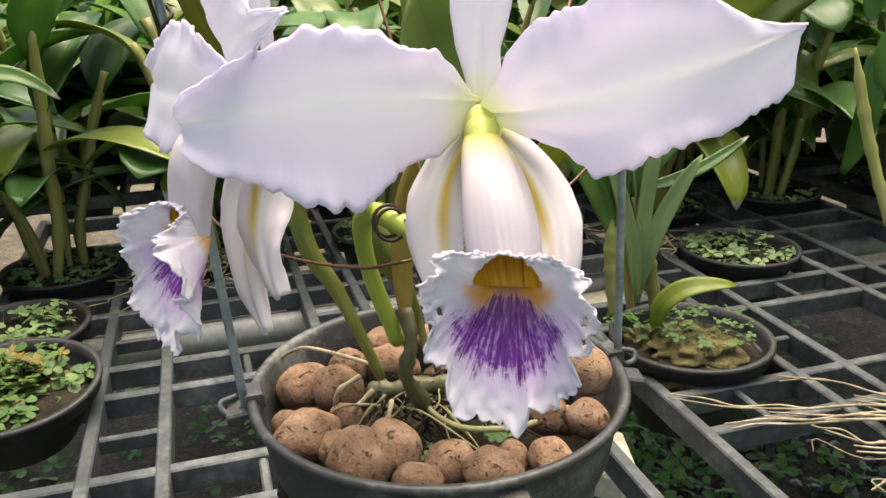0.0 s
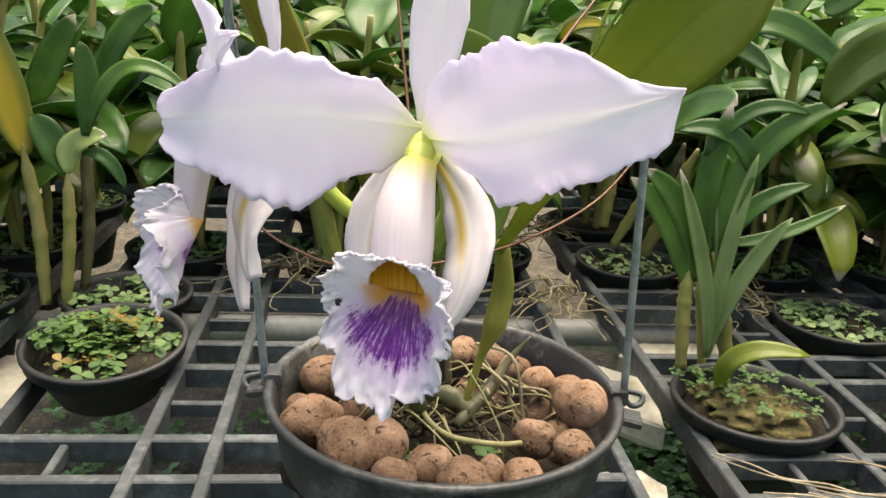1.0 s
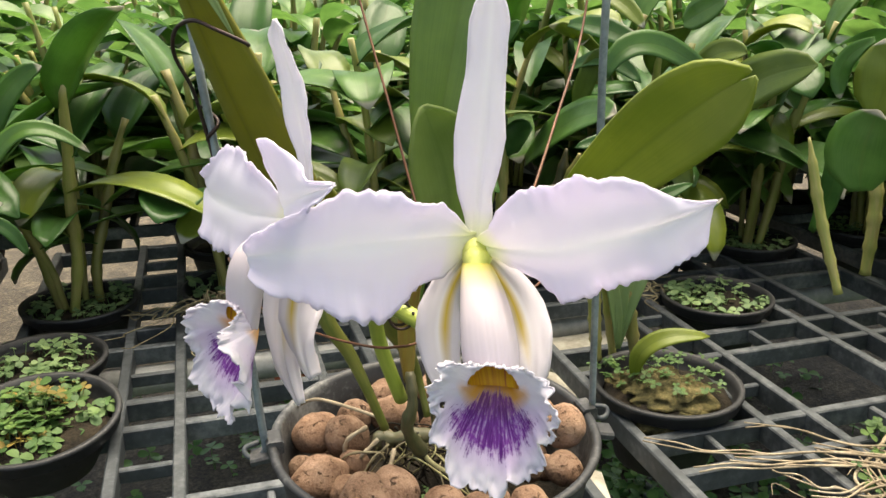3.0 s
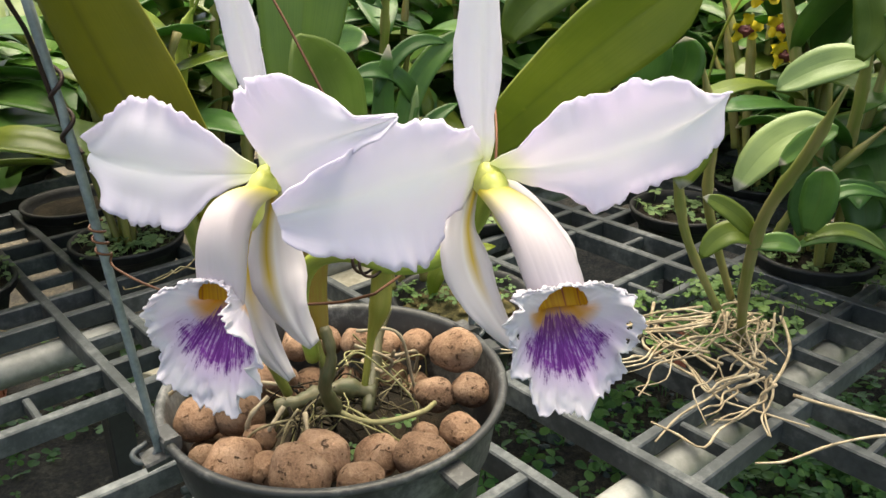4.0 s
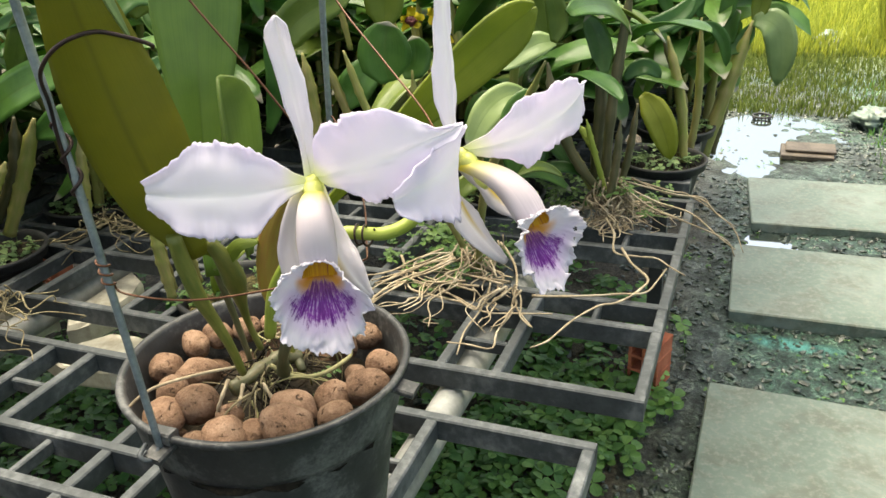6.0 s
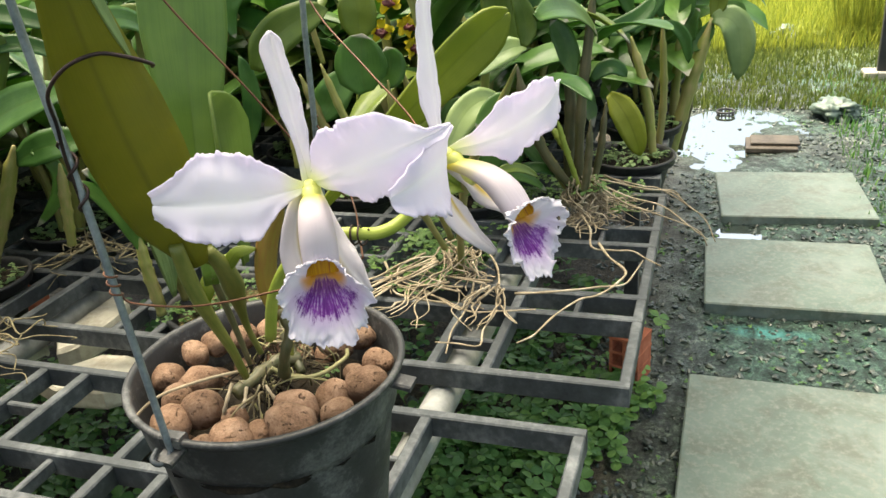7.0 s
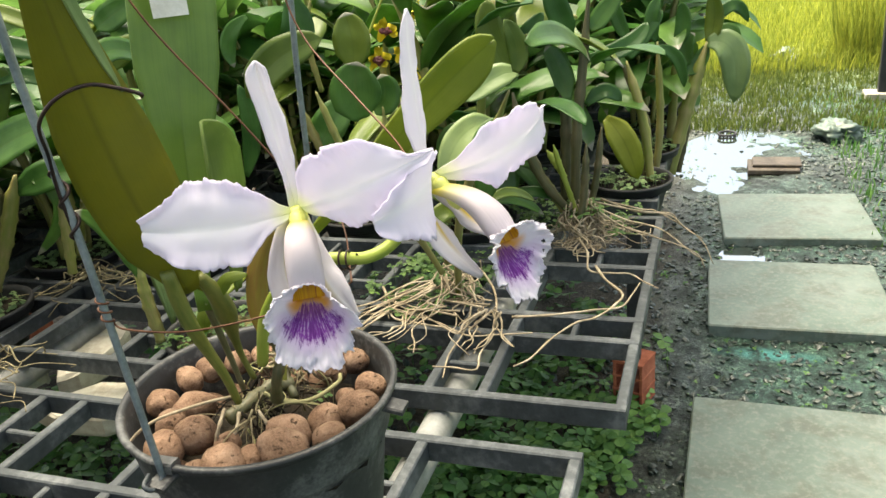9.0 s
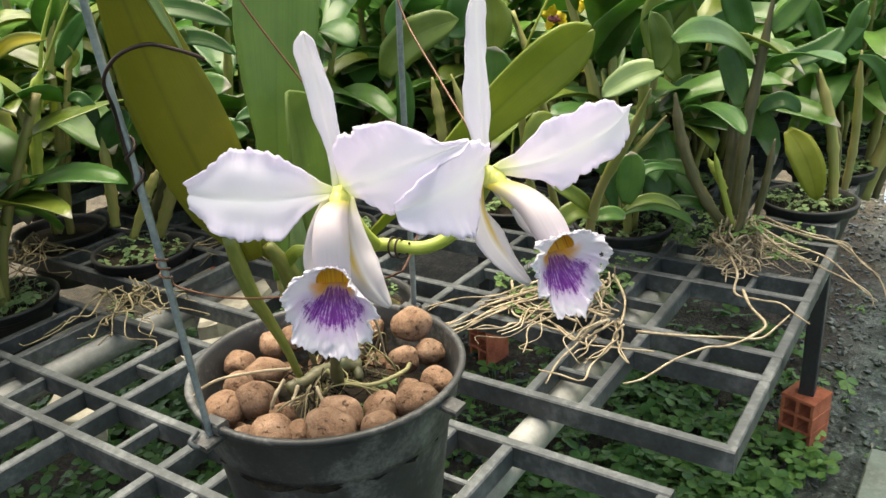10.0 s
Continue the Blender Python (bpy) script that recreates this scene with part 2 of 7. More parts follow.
M_PETAL = petal_mat("petal_white_lilac")
M_SEPAL = petal_mat("sepal_white", (0.8, 0.775, 0.82), (0.77, 0.74, 0.81))
M_SEPAL_STRIPE = petal_mat("sepal_striped", (0.7, 0.665, 0.695), (0.68, 0.64, 0.69), (0.6, 0.6, 0.2), True)
M_LIP, M_TUBE, M_THROAT = lip_mat(), tube_mat(), throat_mat()
M_COLUMN = grainy("column_green", [(0.5, 0.55, 0.12), (0.7, 0.68, 0.22)], 120, 500, (0.35, 0.5), 0.1, 0.0005)
M_POT = grainy("dusty_pot_plastic", [(0.0105, 0.0108, 0.0112), (0.022, 0.0222, 0.0228), (0.12, 0.12, 0.116)], 34, 320, (0.38, 0.62), 0.25, 0.0006, spec=0.5)
M_BLACKPOT = grainy("black_pot_plastic", [(0.003, 0.003, 0.0035), (0.008, 0.0085, 0.0095), (0.025, 0.026, 0.027)], 20, 140, (0.5, 0.7), 0.2, 0.0006)
M_CLAY = clay_mat()
M_SOIL = grainy("potting_soil", [(0.004, 0.0035, 0.0025), (0.014, 0.011, 0.007), (0.04, 0.03, 0.018)], 60, 400, (0.85, 1.0), 1.0, 0.004, spec=0.2)
M_STEEL = grainy("galvanised_steel", [(0.016, 0.0205, 0.024), (0.042, 0.049, 0.054), (0.13, 0.14, 0.147)], 14, 130, (0.42, 0.7), 0.15, 0.0005, metal=0.2, vary=0.2)
M_ROD = grainy("hanger_wire", [(0.1, 0.125, 0.14), (0.2, 0.23, 0.25), (0.3, 0.33, 0.34)], 40, 300, (0.4, 0.6), 0.2, 0.0004, metal=0.4)
M_COPPER = grainy("copper_wire", [(0.06, 0.022, 0.01), (0.14, 0.055, 0.024)], 60, 300, (0.4, 0.55), 0.1, 0.0003, metal=0.4)
M_DARKWIRE = grainy("dark_wire", [(0.012, 0.01, 0.01), (0.05, 0.025, 0.02)], 60, 300, (0.4, 0.6), 0.1, 0.0003, metal=0.5)
M_ROOT = grainy("dry_root", [(0.12, 0.09, 0.055), (0.27, 0.215, 0.14), (0.44, 0.38, 0.28)], 40, 260, (0.7, 0.9), 0.5, 0.0008, vary=0.3)
M_ROOTDARK = grainy("pot_root", [(0.06, 0.045, 0.025), (0.16, 0.13, 0.07), (0.3, 0.26, 0.15)], 60, 300, (0.7, 0.9), 0.5, 0.0008, vary=0.5)
M_ROOTGREEN = grainy("green_root", [(0.13, 0.115, 0.045), (0.27, 0.25, 0.11)], 60, 300, (0.6, 0.8), 0.4, 0.0006, vary=0.4)
M_PIPE = grainy("pale_pipe", [(0.12, 0.125, 0.12), (0.2, 0.205, 0.2), (0.3, 0.305, 0.295)], 16, 110, (0.4, 0.6), 0.1, 0.0005)
M_STONE = grainy("pale_plaster", [(0.22, 0.2, 0.155), (0.36, 0.34, 0.28), (0.46, 0.44, 0.37)], 16, 120, (0.8, 0.95), 0.4, 0.002)
M_GRAVEL = grainy("wet_gravel", [(0.009, 0.016, 0.012), (0.028, 0.042, 0.032), (0.12, 0.14, 0.11)], 14, 60, (0.18, 0.6), 0.3, 0.003)
M_BRICK = grainy("hollow_brick", [(0.2, 0.05, 0.02), (0.36, 0.1, 0.045), (0.45, 0.16, 0.08)], 20, 150, (0.8, 0.95), 0.4, 0.002)
M_WOOD = grainy("wet_board", [(0.025, 0.017, 0.011), (0.06, 0.044, 0.029), (0.11, 0.085, 0.058)], 10, 90, (0.5, 0.8), 0.4, 0.002)
M_BLACK = grainy("black_paint", [(0.01, 0.01, 0.012), (0.03, 0.03, 0.034)], 10, 90, (0.4, 0.6), 0.1, 0.001)
M_BAG = grainy("pale_plastic_sheet", [(0.05, 0.08, 0.06), (0.14, 0.18, 0.14)], 12, 60, (0.3, 0.5), 0.3, 0.004)
M_LEAF = leaf_mat("orchid_leaf_top", (0.055, 0.125, 0.017), (0.11, 0.205, 0.032), (0.055, 0.11, 0.018), (0.3, 0.42), 0.2)
M_OLIVE = leaf_mat("orchid_leaf_underside", (0.105, 0.118, 0.007), (0.165, 0.172, 0.012), (0.085, 0.085, 0.009), (0.4, 0.5), 0.35)
M_LIME = leaf_mat("orchid_leaf_young", (0.17, 0.22, 0.02), (0.28, 0.325, 0.045), (0.13, 0.17, 0.02), (0.32, 0.45), 0.45)
M_BACKLEAF = leaf_mat("dendrobium_leaf", (0.045, 0.125, 0.024), (0.11, 0.235, 0.052), (0.09, 0.16, 0.034), (0.26, 0.4), 0.5, dry_tips=True)
M_BACKLEAF_J = leaf_mat("dendrobium_foliage", (0.052, 0.14, 0.026), (0.125, 0.255, 0.058), (0.095, 0.16, 0.034), (0.26, 0.4), 0.45, island=True, dry_tips=True)
M_LIMEBACK = leaf_mat("dendrobium_young_leaf", (0.085, 0.135, 0.014), (0.165, 0.22, 0.03), (0.12, 0.17, 0.025), (0.3, 0.45), 0.3, dry_tips=True)
M_YOUNGLEAF = leaf_mat("orchid_leaf_new", (0.27, 0.35, 0.1), (0.42, 0.5, 0.18), (0.26, 0.34, 0.1), (0.3, 0.45), 0.65)
M_PALELEAF = leaf_mat("pale_leaf_top", (0.16, 0.24, 0.08), (0.27, 0.36, 0.14), (0.2, 0.28, 0.1), (0.3, 0.45), 0.25, dry_tips=True)
M_YELLOWLEAF = leaf_mat("yellowing_leaf", (0.1, 0.15, 0.02), (0.2, 0.22, 0.03), (0.2, 0.2, 0.03), (0.35, 0.5), 0.3, yellow=(0.5, 0.4, 0.025))
M_WEED = leaf_mat("weed_leaf", (0.035, 0.085, 0.016), (0.1, 0.19, 0.045), (0.07, 0.14, 0.035), (0.5, 0.7), 0.3, island=True)
M_PALEWEED = leaf_mat("pale_weed_leaf", (0.08, 0.15, 0.055), (0.2, 0.3, 0.12), (0.14, 0.22, 0.08), (0.5, 0.7), 0.3, island=True)
M_DARKWEED = leaf_mat("ground_weed_leaf", (0.05, 0.135, 0.025), (0.13, 0.28, 0.06), (0.06, 0.14, 0.03), (0.5, 0.7), 0.3, island=True)
M_GRASS = leaf_mat("field_grass", (0.15, 0.185, 0.024), (0.26, 0.295, 0.045), (0.19, 0.22, 0.03), (0.7, 0.85), 0.4, 0.15, island=True)
M_VERGE = leaf_mat("verge_grass_blade", (0.06, 0.09, 0.022), (0.14, 0.175, 0.04), (0.09, 0.12, 0.025), (0.7, 0.85), 0.35, 0.15, island=True)
M_BULB = cane_mat("pseudobulb_green", (0.075, 0.095, 0.012), (0.15, 0.145, 0.03), 40)
M_BULB_PALE = cane_mat("pseudobulb_yellow_green", (0.17, 0.18, 0.02), (0.25, 0.23, 0.04), 40)
M_SHEATH = cane_mat("dry_sheath", (0.2, 0.15, 0.02), (0.2, 0.1, 0.02), 30)
M_CANE = cane_mat("dendrobium_cane", (0.17, 0.19, 0.035), (0.27, 0.22, 0.085), 26)
M_OLDCANE = cane_mat("old_cane", (0.042, 0.048, 0.016), (0.11, 0.088, 0.042), 26)
M_STALK = cane_mat("flower_stalk", (0.2, 0.26, 0.03), (0.3, 0.34, 0.06), 40)
M_YELLOWFLOWER = grainy("yellow_petal", [(0.55, 0.4, 0.01), (0.75, 0.6, 0.03)], 60, 300, (0.45, 0.6), 0.1, 0.0005)
M_MAROON = grainy("maroon_petal", [(0.07, 0.01, 0.012), (0.16, 0.03, 0.03)], 60, 300, (0.45, 0.6), 0.1, 0.0005)
M_TAG = grainy("paper_tag", [(0.55, 0.53, 0.48), (0.75, 0.73, 0.7)], 120, 500, (0.7, 0.9), 0.1, 0.0003)


def slab_mat():
    m, nt, b = base_mat("mossy_concrete", 0.6)
    big, small, stain = noise_of(nt, 3.2, 5), noise_of(nt, 55, 6, 0.7), noise_of(nt, 9, 5, 0.6, distort=0.6)
    col = ramp_of(nt, big, [(0.3, (0.06, 0.09, 0.07)), (0.5, (0.112, 0.152, 0.122)), (0.7, (0.165, 0.197, 0.17))])
    col = mix_of(nt, ramp_of(nt, stain, [(0.45, (0, 0, 0)), (0.62, (0.75, 0.75, 0.75))]), col, (0.075, 0.082, 0.055))
    col = mix_of(nt, ramp_of(nt, small, [(0.48, (0, 0, 0)), (0.7, (0.7, 0.7, 0.7))]), col, (0.2, 0.215, 0.175))
    nt.links.new(col, b.inputs["Base Color"])
    rough_of(nt, b, stain, 0.7, 0.4)
    bump_of(nt, b, math_of(nt, "ADD", small, math_of(nt, "MULTIPLY", stain, 0.6)), 0.3, 0.003)
    return m


def ground_mat():
    m, nt, b = base_mat("wet_mossy_ground", 0.7)
    big, mid, small = noise_of(nt, 1.6, 5, 0.6), noise_of(nt, 14, 6, 0.65), noise_of(nt, 90, 5, 0.7)
    f = math_of(nt, "ADD", math_of(nt, "MULTIPLY", mid, 0.45), math_of(nt, "MULTIPLY", small, 0.55))
    soil = ramp_of(nt, f, [(0.42, (0.004, 0.007, 0.006)), (0.5, (0.016, 0.025, 0.02)), (0.55, (0.05, 0.068, 0.052)), (0.61, (0.19, 0.22, 0.18))])
    moss = ramp_of(nt, f, [(0.42, (0.004, 0.014, 0.01)), (0.51, (0.018, 0.05, 0.034)), (0.56, (0.05, 0.11, 0.075)), (0.62, (0.14, 0.24, 0.17))])
    col = mix_of(nt, ramp_of(nt, big, [(0.36, (0, 0, 0)), (0.52, (1, 1, 1))]), soil, moss)
    pos = nt.nodes.new("ShaderNodeSeparateXYZ")
    nt.links.new(nt.nodes.new("ShaderNodeTexCoord").outputs["Object"], pos.inputs[0])
    bare = ramp_of(nt, f, [(0.36, (0.012, 0.0095, 0.0055)), (0.5, (0.05, 0.039, 0.023)), (0.64, (0.14, 0.115, 0.072))])
    under = math_of(nt, "MULTIPLY", math_of(nt, "ADD", pos.outputs[1], math_of(nt, "MULTIPLY", big, 0.5)), 4.0, clamp=True)
    col = mix_of(nt, under, col, bare)
    far = math_of(nt, "MULTIPLY", math_of(nt, "SUBTRACT", math_of(nt, "ADD", pos.outputs[0], math_of(nt, "MULTIPLY", big, 1.4)), 5.7), 0.8, clamp=True)
    col = mix_of(nt, far, col, ramp_of(nt, f, [(0.35, (0.09, 0.12, 0.012)), (0.65, (0.19, 0.225, 0.025))]))
    gap = nt.nodes.new("ShaderNodeVectorMath")
    gap.operation = "DISTANCE"
    nt.links.new(stretch(nt, nt.nodes.new("ShaderNodeTexCoord").outputs["Object"], 4.0, 1.0, 0.0), gap.inputs[0])
    gap.inputs[1].default_value = (7.28, -0.41, 0)
    alga = math_of(nt, "MULTIPLY", ramp_of(nt, gap.outputs["Value"], [(0.03, (1, 1, 1)), (0.17, (0, 0, 0))]), ramp_of(nt, mid, [(0.4, (0, 0, 0)), (0.56, (1, 1, 1))]))
    col = mix_of(nt, math_of(nt, "MULTIPLY", alga, 0.85), col, (0.08, 0.34, 0.31))
    nt.links.new(col, b.inputs["Base Color"])
    wet = nt.nodes.new("ShaderNodeMapRange")
    wet.inputs[1].default_value, wet.inputs[2].default_value = 0.35, 0.65
    wet.inputs[3].default_value, wet.inputs[4].default_value = 0.85, 0.2
    nt.links.new(mid, wet.inputs[0])
    nt.links.new(math_of(nt, "MAXIMUM", wet.outputs[0], math_of(nt, "MULTIPLY", math_of(nt, "MAXIMUM", far, under), 0.95)), b.inputs["Roughness"])
    bump_of(nt, b, f, 0.9, 0.02)
    return m


def water_mat():
    m, nt, b = base_mat("standing_water", 0.06, 0, 1.0)
    b.inputs["Base Color"].default_value = (0.03, 0.04, 0.03, 1)
    b.inputs["IOR"].default_value = 3.0
    bump_of(nt, b, noise_of(nt, 30, 3), 0.03, 0.003)
    return m


def dim_sheet_mat():
    """The unseen sheet overhead, which lets somewhat under half of the light through."""
    m = bpy.data.materials.new("unseen_dim_sheet")
    m.use_nodes = True
    nt = m.node_tree
    tr = nt.nodes.new("ShaderNodeBsdfTransparent")
    mx = nt.nodes.new("ShaderNodeMixShader")
    b = nt.nodes["Principled BSDF"]
    b.inputs["Base Color"].default_value = (0.5, 0.5, 0.5, 1)
    b.inputs["Roughness"].default_value = 0.9
    mx.inputs[0].default_value = 0.6
    nt.links.new(tr.outputs[0], mx.inputs[1])
    nt.links.new(b.outputs[0], mx.inputs[2])
    nt.links.new(mx.outputs[0], nt.nodes["Material Output"].inputs[0])
    return m


M_MOSSMIX = grainy("mossy_mix", [(0.012, 0.01, 0.005), (0.05, 0.045, 0.018), (0.12, 0.1, 0.04), (0.22, 0.16, 0.08)], 45, 260, (0.8, 1.0), 1.0, 0.006, spec=0.2)
M_ORANGEWEED = leaf_mat("orange_weed", (0.13, 0.12, 0.02), (0.26, 0.17, 0.03), (0.3, 0.2, 0.04), (0.5, 0.7), 0.3, island=True)
M_SLAB, M_GROUND, M_WATER, M_DIM_SHEET = slab_mat(), ground_mat(), water_mat(), dim_sheet_mat()


# ---- mesh helpers ----
class Geo:
    """Points, faces and one (u, v) for each point."""

    def __init__(self):
        self.v, self.f, self.uv = [], [], []

    def add(self, v, f, uv=None, m=None):
        k = len(self.v)
        self.v += [tuple(m @ Vector(p)) for p in v] if m is not None else [tuple(p) for p in v]
        self.f += [tuple(i + k for i in q) for q in f]
        self.uv += list(uv) if uv is not None else [(0.5, 0.5)] * len(v)
        return self

    def join(self, g, m=None):
        return self.add(g.v, g.f, g.uv, m)


def mesh_of(name, g, mat, smooth=True):
    me = bpy.data.meshes.new(name)
    me.from_pydata(g.v, [], g.f)
    lay = me.uv_layers.new(name="UVMap")
    idx = np.empty(len(me.loops), dtype=np.int32)
    me.loops.foreach_get("vertex_index", idx)
    lay.data.foreach_set("uv", np.array(g.uv, dtype=np.float32)[idx].ravel())
    me.materials.append(mat)
    if smooth:
        me.polygons.foreach_set("use_smooth", [True] * len(me.polygons))
    me.update()
    return me


def part(name, g, mat, parent, label="", smooth=True, thick=0.0):
    ob = new(name, g if isinstance(g, bpy.types.Mesh) else mesh_of(name, g, mat, smooth))
    ob.parent = parent
    if label:
        tagged(ob, label)
    if thick:
        s = ob.modifiers.new("thickness", "SOLIDIFY")
        s.thickness, s.offset = thick, 0
    return ob


def thing(name, place, label, category, group="", kind=""):
    e = new(name)
    e.empty_display_size = 0.02
    e.location = place
    return tagged(e, label, category, group, kind)


def solid(name, g, mat, label, category, place=(0, 0, 0), group="", kind="", smooth=True):
    ob = new(name, mesh_of(name, g, mat, smooth))
    ob.location = place
    return tagged(ob, label, category, group, kind)


def curve(points, n):
    """A smooth line of n+1 points through the given ones."""
    p = [Vector(q) for q in points]
    p = [2 * p[0] - p[1]] + p + [2 * p[-1] - p[-2]]
    out, segs = [], len(p) - 3
    for i in range(n + 1):
        x = min(i / n * segs, segs - 1e-6)
        k = int(x)
        t = x - k
        a, b, c, d = p[k:k + 4]
        out.append(0.5 * ((2 * b) + (c - a) * t + (2 * a - 5 * b + 4 * c - d) * t * t + (3 * b - a - 3 * c + d) * t ** 3))
    return out


def tube(points, radius, sides=7, caps=True):
    """A tube along a line; radius is a number or one for each point."""
    g = Geo()
    p = [Vector(q) for q in points]
    r = radius if isinstance(radius, (list, tuple)) else [radius] * len(p)
    side = None
    for i, q in enumerate(p):
        t = (p[min(i + 1, len(p) - 1)] - p[max(i - 1, 0)]).normalized()
        if side is None:
            side = t.orthogonal().normalized()
        side = (side - t * side.dot(t)).normalized()
        up = t.cross(side)
        for k in range(sides):
            a = 2 * math.pi * k / sides
            g.v.append(tuple(q + (side * math.cos(a) + up * math.sin(a)) * r[i]))
            g.uv.append((k / sides, i / (len(p) - 1)))
    for i in range(len(p) - 1):
        for k in range(sides):
            a, b = i * sides + k, i * sides + (k + 1) % sides
            g.f.append((a, b, b + sides, a + sides))
    if caps:
        g.f.append(tuple(range(sides))[::-1])
        g.f.append(tuple(range((len(p) - 1) * sides, len(p) * sides)))
    return g


def lathe(profile, n=48, centre=(0, 0, 0), wobble=0.0):
    g = Geo()
    for j, (r, z) in enumerate(profile):
        for k in range(n):
            a = 2 * math.pi * k / n
            rr = r * (1 + wobble * math.sin(3 * a + j))
            g.v.append((centre[0] + rr * math.cos(a), centre[1] + rr * math.sin(a), centre[2] + z))
            g.uv.append((k / n, j / (len(profile) - 1)))
    for j in range(len(profile) - 1):
        for k in range(n):
            a, b = j * n + k, j * n + (k + 1) % n
            g.f.append((a, b, b + n, a + n))
    g.f.append(tuple(range(n))[::-1])
    return g


def bar(p, q, w, h, c=0.0012):
    """A straight bar with bevelled long edges: its top lies on the line p to q, w wide and h high."""
    p, q = Vector(p), Vector(q)
    t = (q - p).normalized()
    s = t.cross(Vector((0, 0, 1))).normalized() if abs(t.z) < 0.9 else Vector((1, 0, 0))
    u = s.cross(t)
    ring = [(-w / 2, -c), (-w / 2 + c, 0), (w / 2 - c, 0), (w / 2, -c), (w / 2, -h + c), (w / 2 - c, -h), (-w / 2 + c, -h), (-w / 2, -h + c)]
    g = Geo()
    for e in (p, q):
        for a, b in ring:
            g.v.append(tuple(e + s * a + u * b))
            g.uv.append((0.5, 0.5))
    for k in range(8):
        g.f.append((k, (k + 1) % 8, 8 + (k + 1) % 8, 8 + k))
    g.f += [tuple(range(8))[::-1], tuple(range(8, 16))]
    return g


def block(x0, y0, z0, x1, y1, z1, c=0.006):
    """A box with bevelled edges all round."""
    g = Geo()
    for z, i in ((z0, c), (z0 + c, 0), (z1 - c, 0), (z1, c)):
        for x, y in ((x0 + i + c, y0 + i), (x1 - i - c, y0 + i), (x1 - i, y0 + i + c), (x1 - i, y1 - i - c), (x1 - i - c, y1 - i), (x0 + i + c, y1 - i), (x0 + i, y1 - i - c), (x0 + i, y0 + i + c)):
            g.v.append((x, y, z))
            g.uv.append((0.5, 0.5))
    for j in range(3):
        for k in range(8):
            a, b = j * 8 + k, j * 8 + (k + 1) % 8
            g.f.append((a, b, b + 8, a + 8))
    g.f += [tuple(range(8))[::-1], tuple(range(24, 32))]
    return g


def blob(radius, seed, squash=(1, 1, 1), rough=0.12, cuts=3, fine=0.0):
    bm = bmesh.new()
    bmesh.ops.create_icosphere(bm, subdivisions=cuts, radius=1.0)
    off = Vector((seed * 3.7, seed * 1.3, seed * 2.1))
    g = Geo()
    for v in bm.verts:
        d = 1 + rough * noise.noise(v.co * 1.2 + off) * 2 + fine * noise.noise(v.co * 5 + off)
        g.v.append(tuple(Vector((v.co.x * squash[0], v.co.y * squash[1], v.co.z * squash[2])) * radius * d))
        g.uv.append((0.5, 0.5))
    g.f = [tuple(v.index for v in f.verts) for f in bm.faces]
    bm.free()
    return g


def leaf(length, width, rise, droop, fold=0.25, twist=0.0, ns=10, nw=4, wave=0.0, seed=0):
    """A blade along +x that starts at the pitch rise (degrees), bends by droop, and is folded along its midrib."""
    g = Geo()
    x = z = 0.0
    for i in range(ns + 1):
        s = i / ns
        a = radians(rise - droop * s)
        if i:
            x += math.cos(a) * length / ns
            z += math.sin(a) * length / ns
        half = width / 2 * max(0.05, min(1.0, ((s + 0.03) / 0.32) ** 0.6) * (1.0 if s < 0.4 else max(0.0, 1 - ((s - 0.4) / 0.6) ** 2.6)) ** 0.6)
        up = Vector((-math.sin(a), 0, math.cos(a)))
        tw = radians(twist * s)
        side = Vector((0, 1, 0)) * math.cos(tw) + up * math.sin(tw)
        nor = up * math.cos(tw) - Vector((0, 1, 0)) * math.sin(tw)
        for k in range(nw + 1):
            w = 2 * k / nw - 1
            p = Vector((x, 0, z)) + side * (w * half) + nor * (fold * abs(w) ** 1.3 * half + wave * math.sin(9 * s + 2 * w + seed) * w * w * half)
            g.v.append(tuple(p))
            g.uv.append(((w + 1) / 2, s))
    for i in range(ns):
        for k in range(nw):
            a = i * (nw + 1) + k
            g.f.append((a, a + 1, a + nw + 2, a + nw + 1))
    return g


def profile_at(table, s):
    return float(np.interp(s, [r[0] for r in table], [r[1] for r in table]))


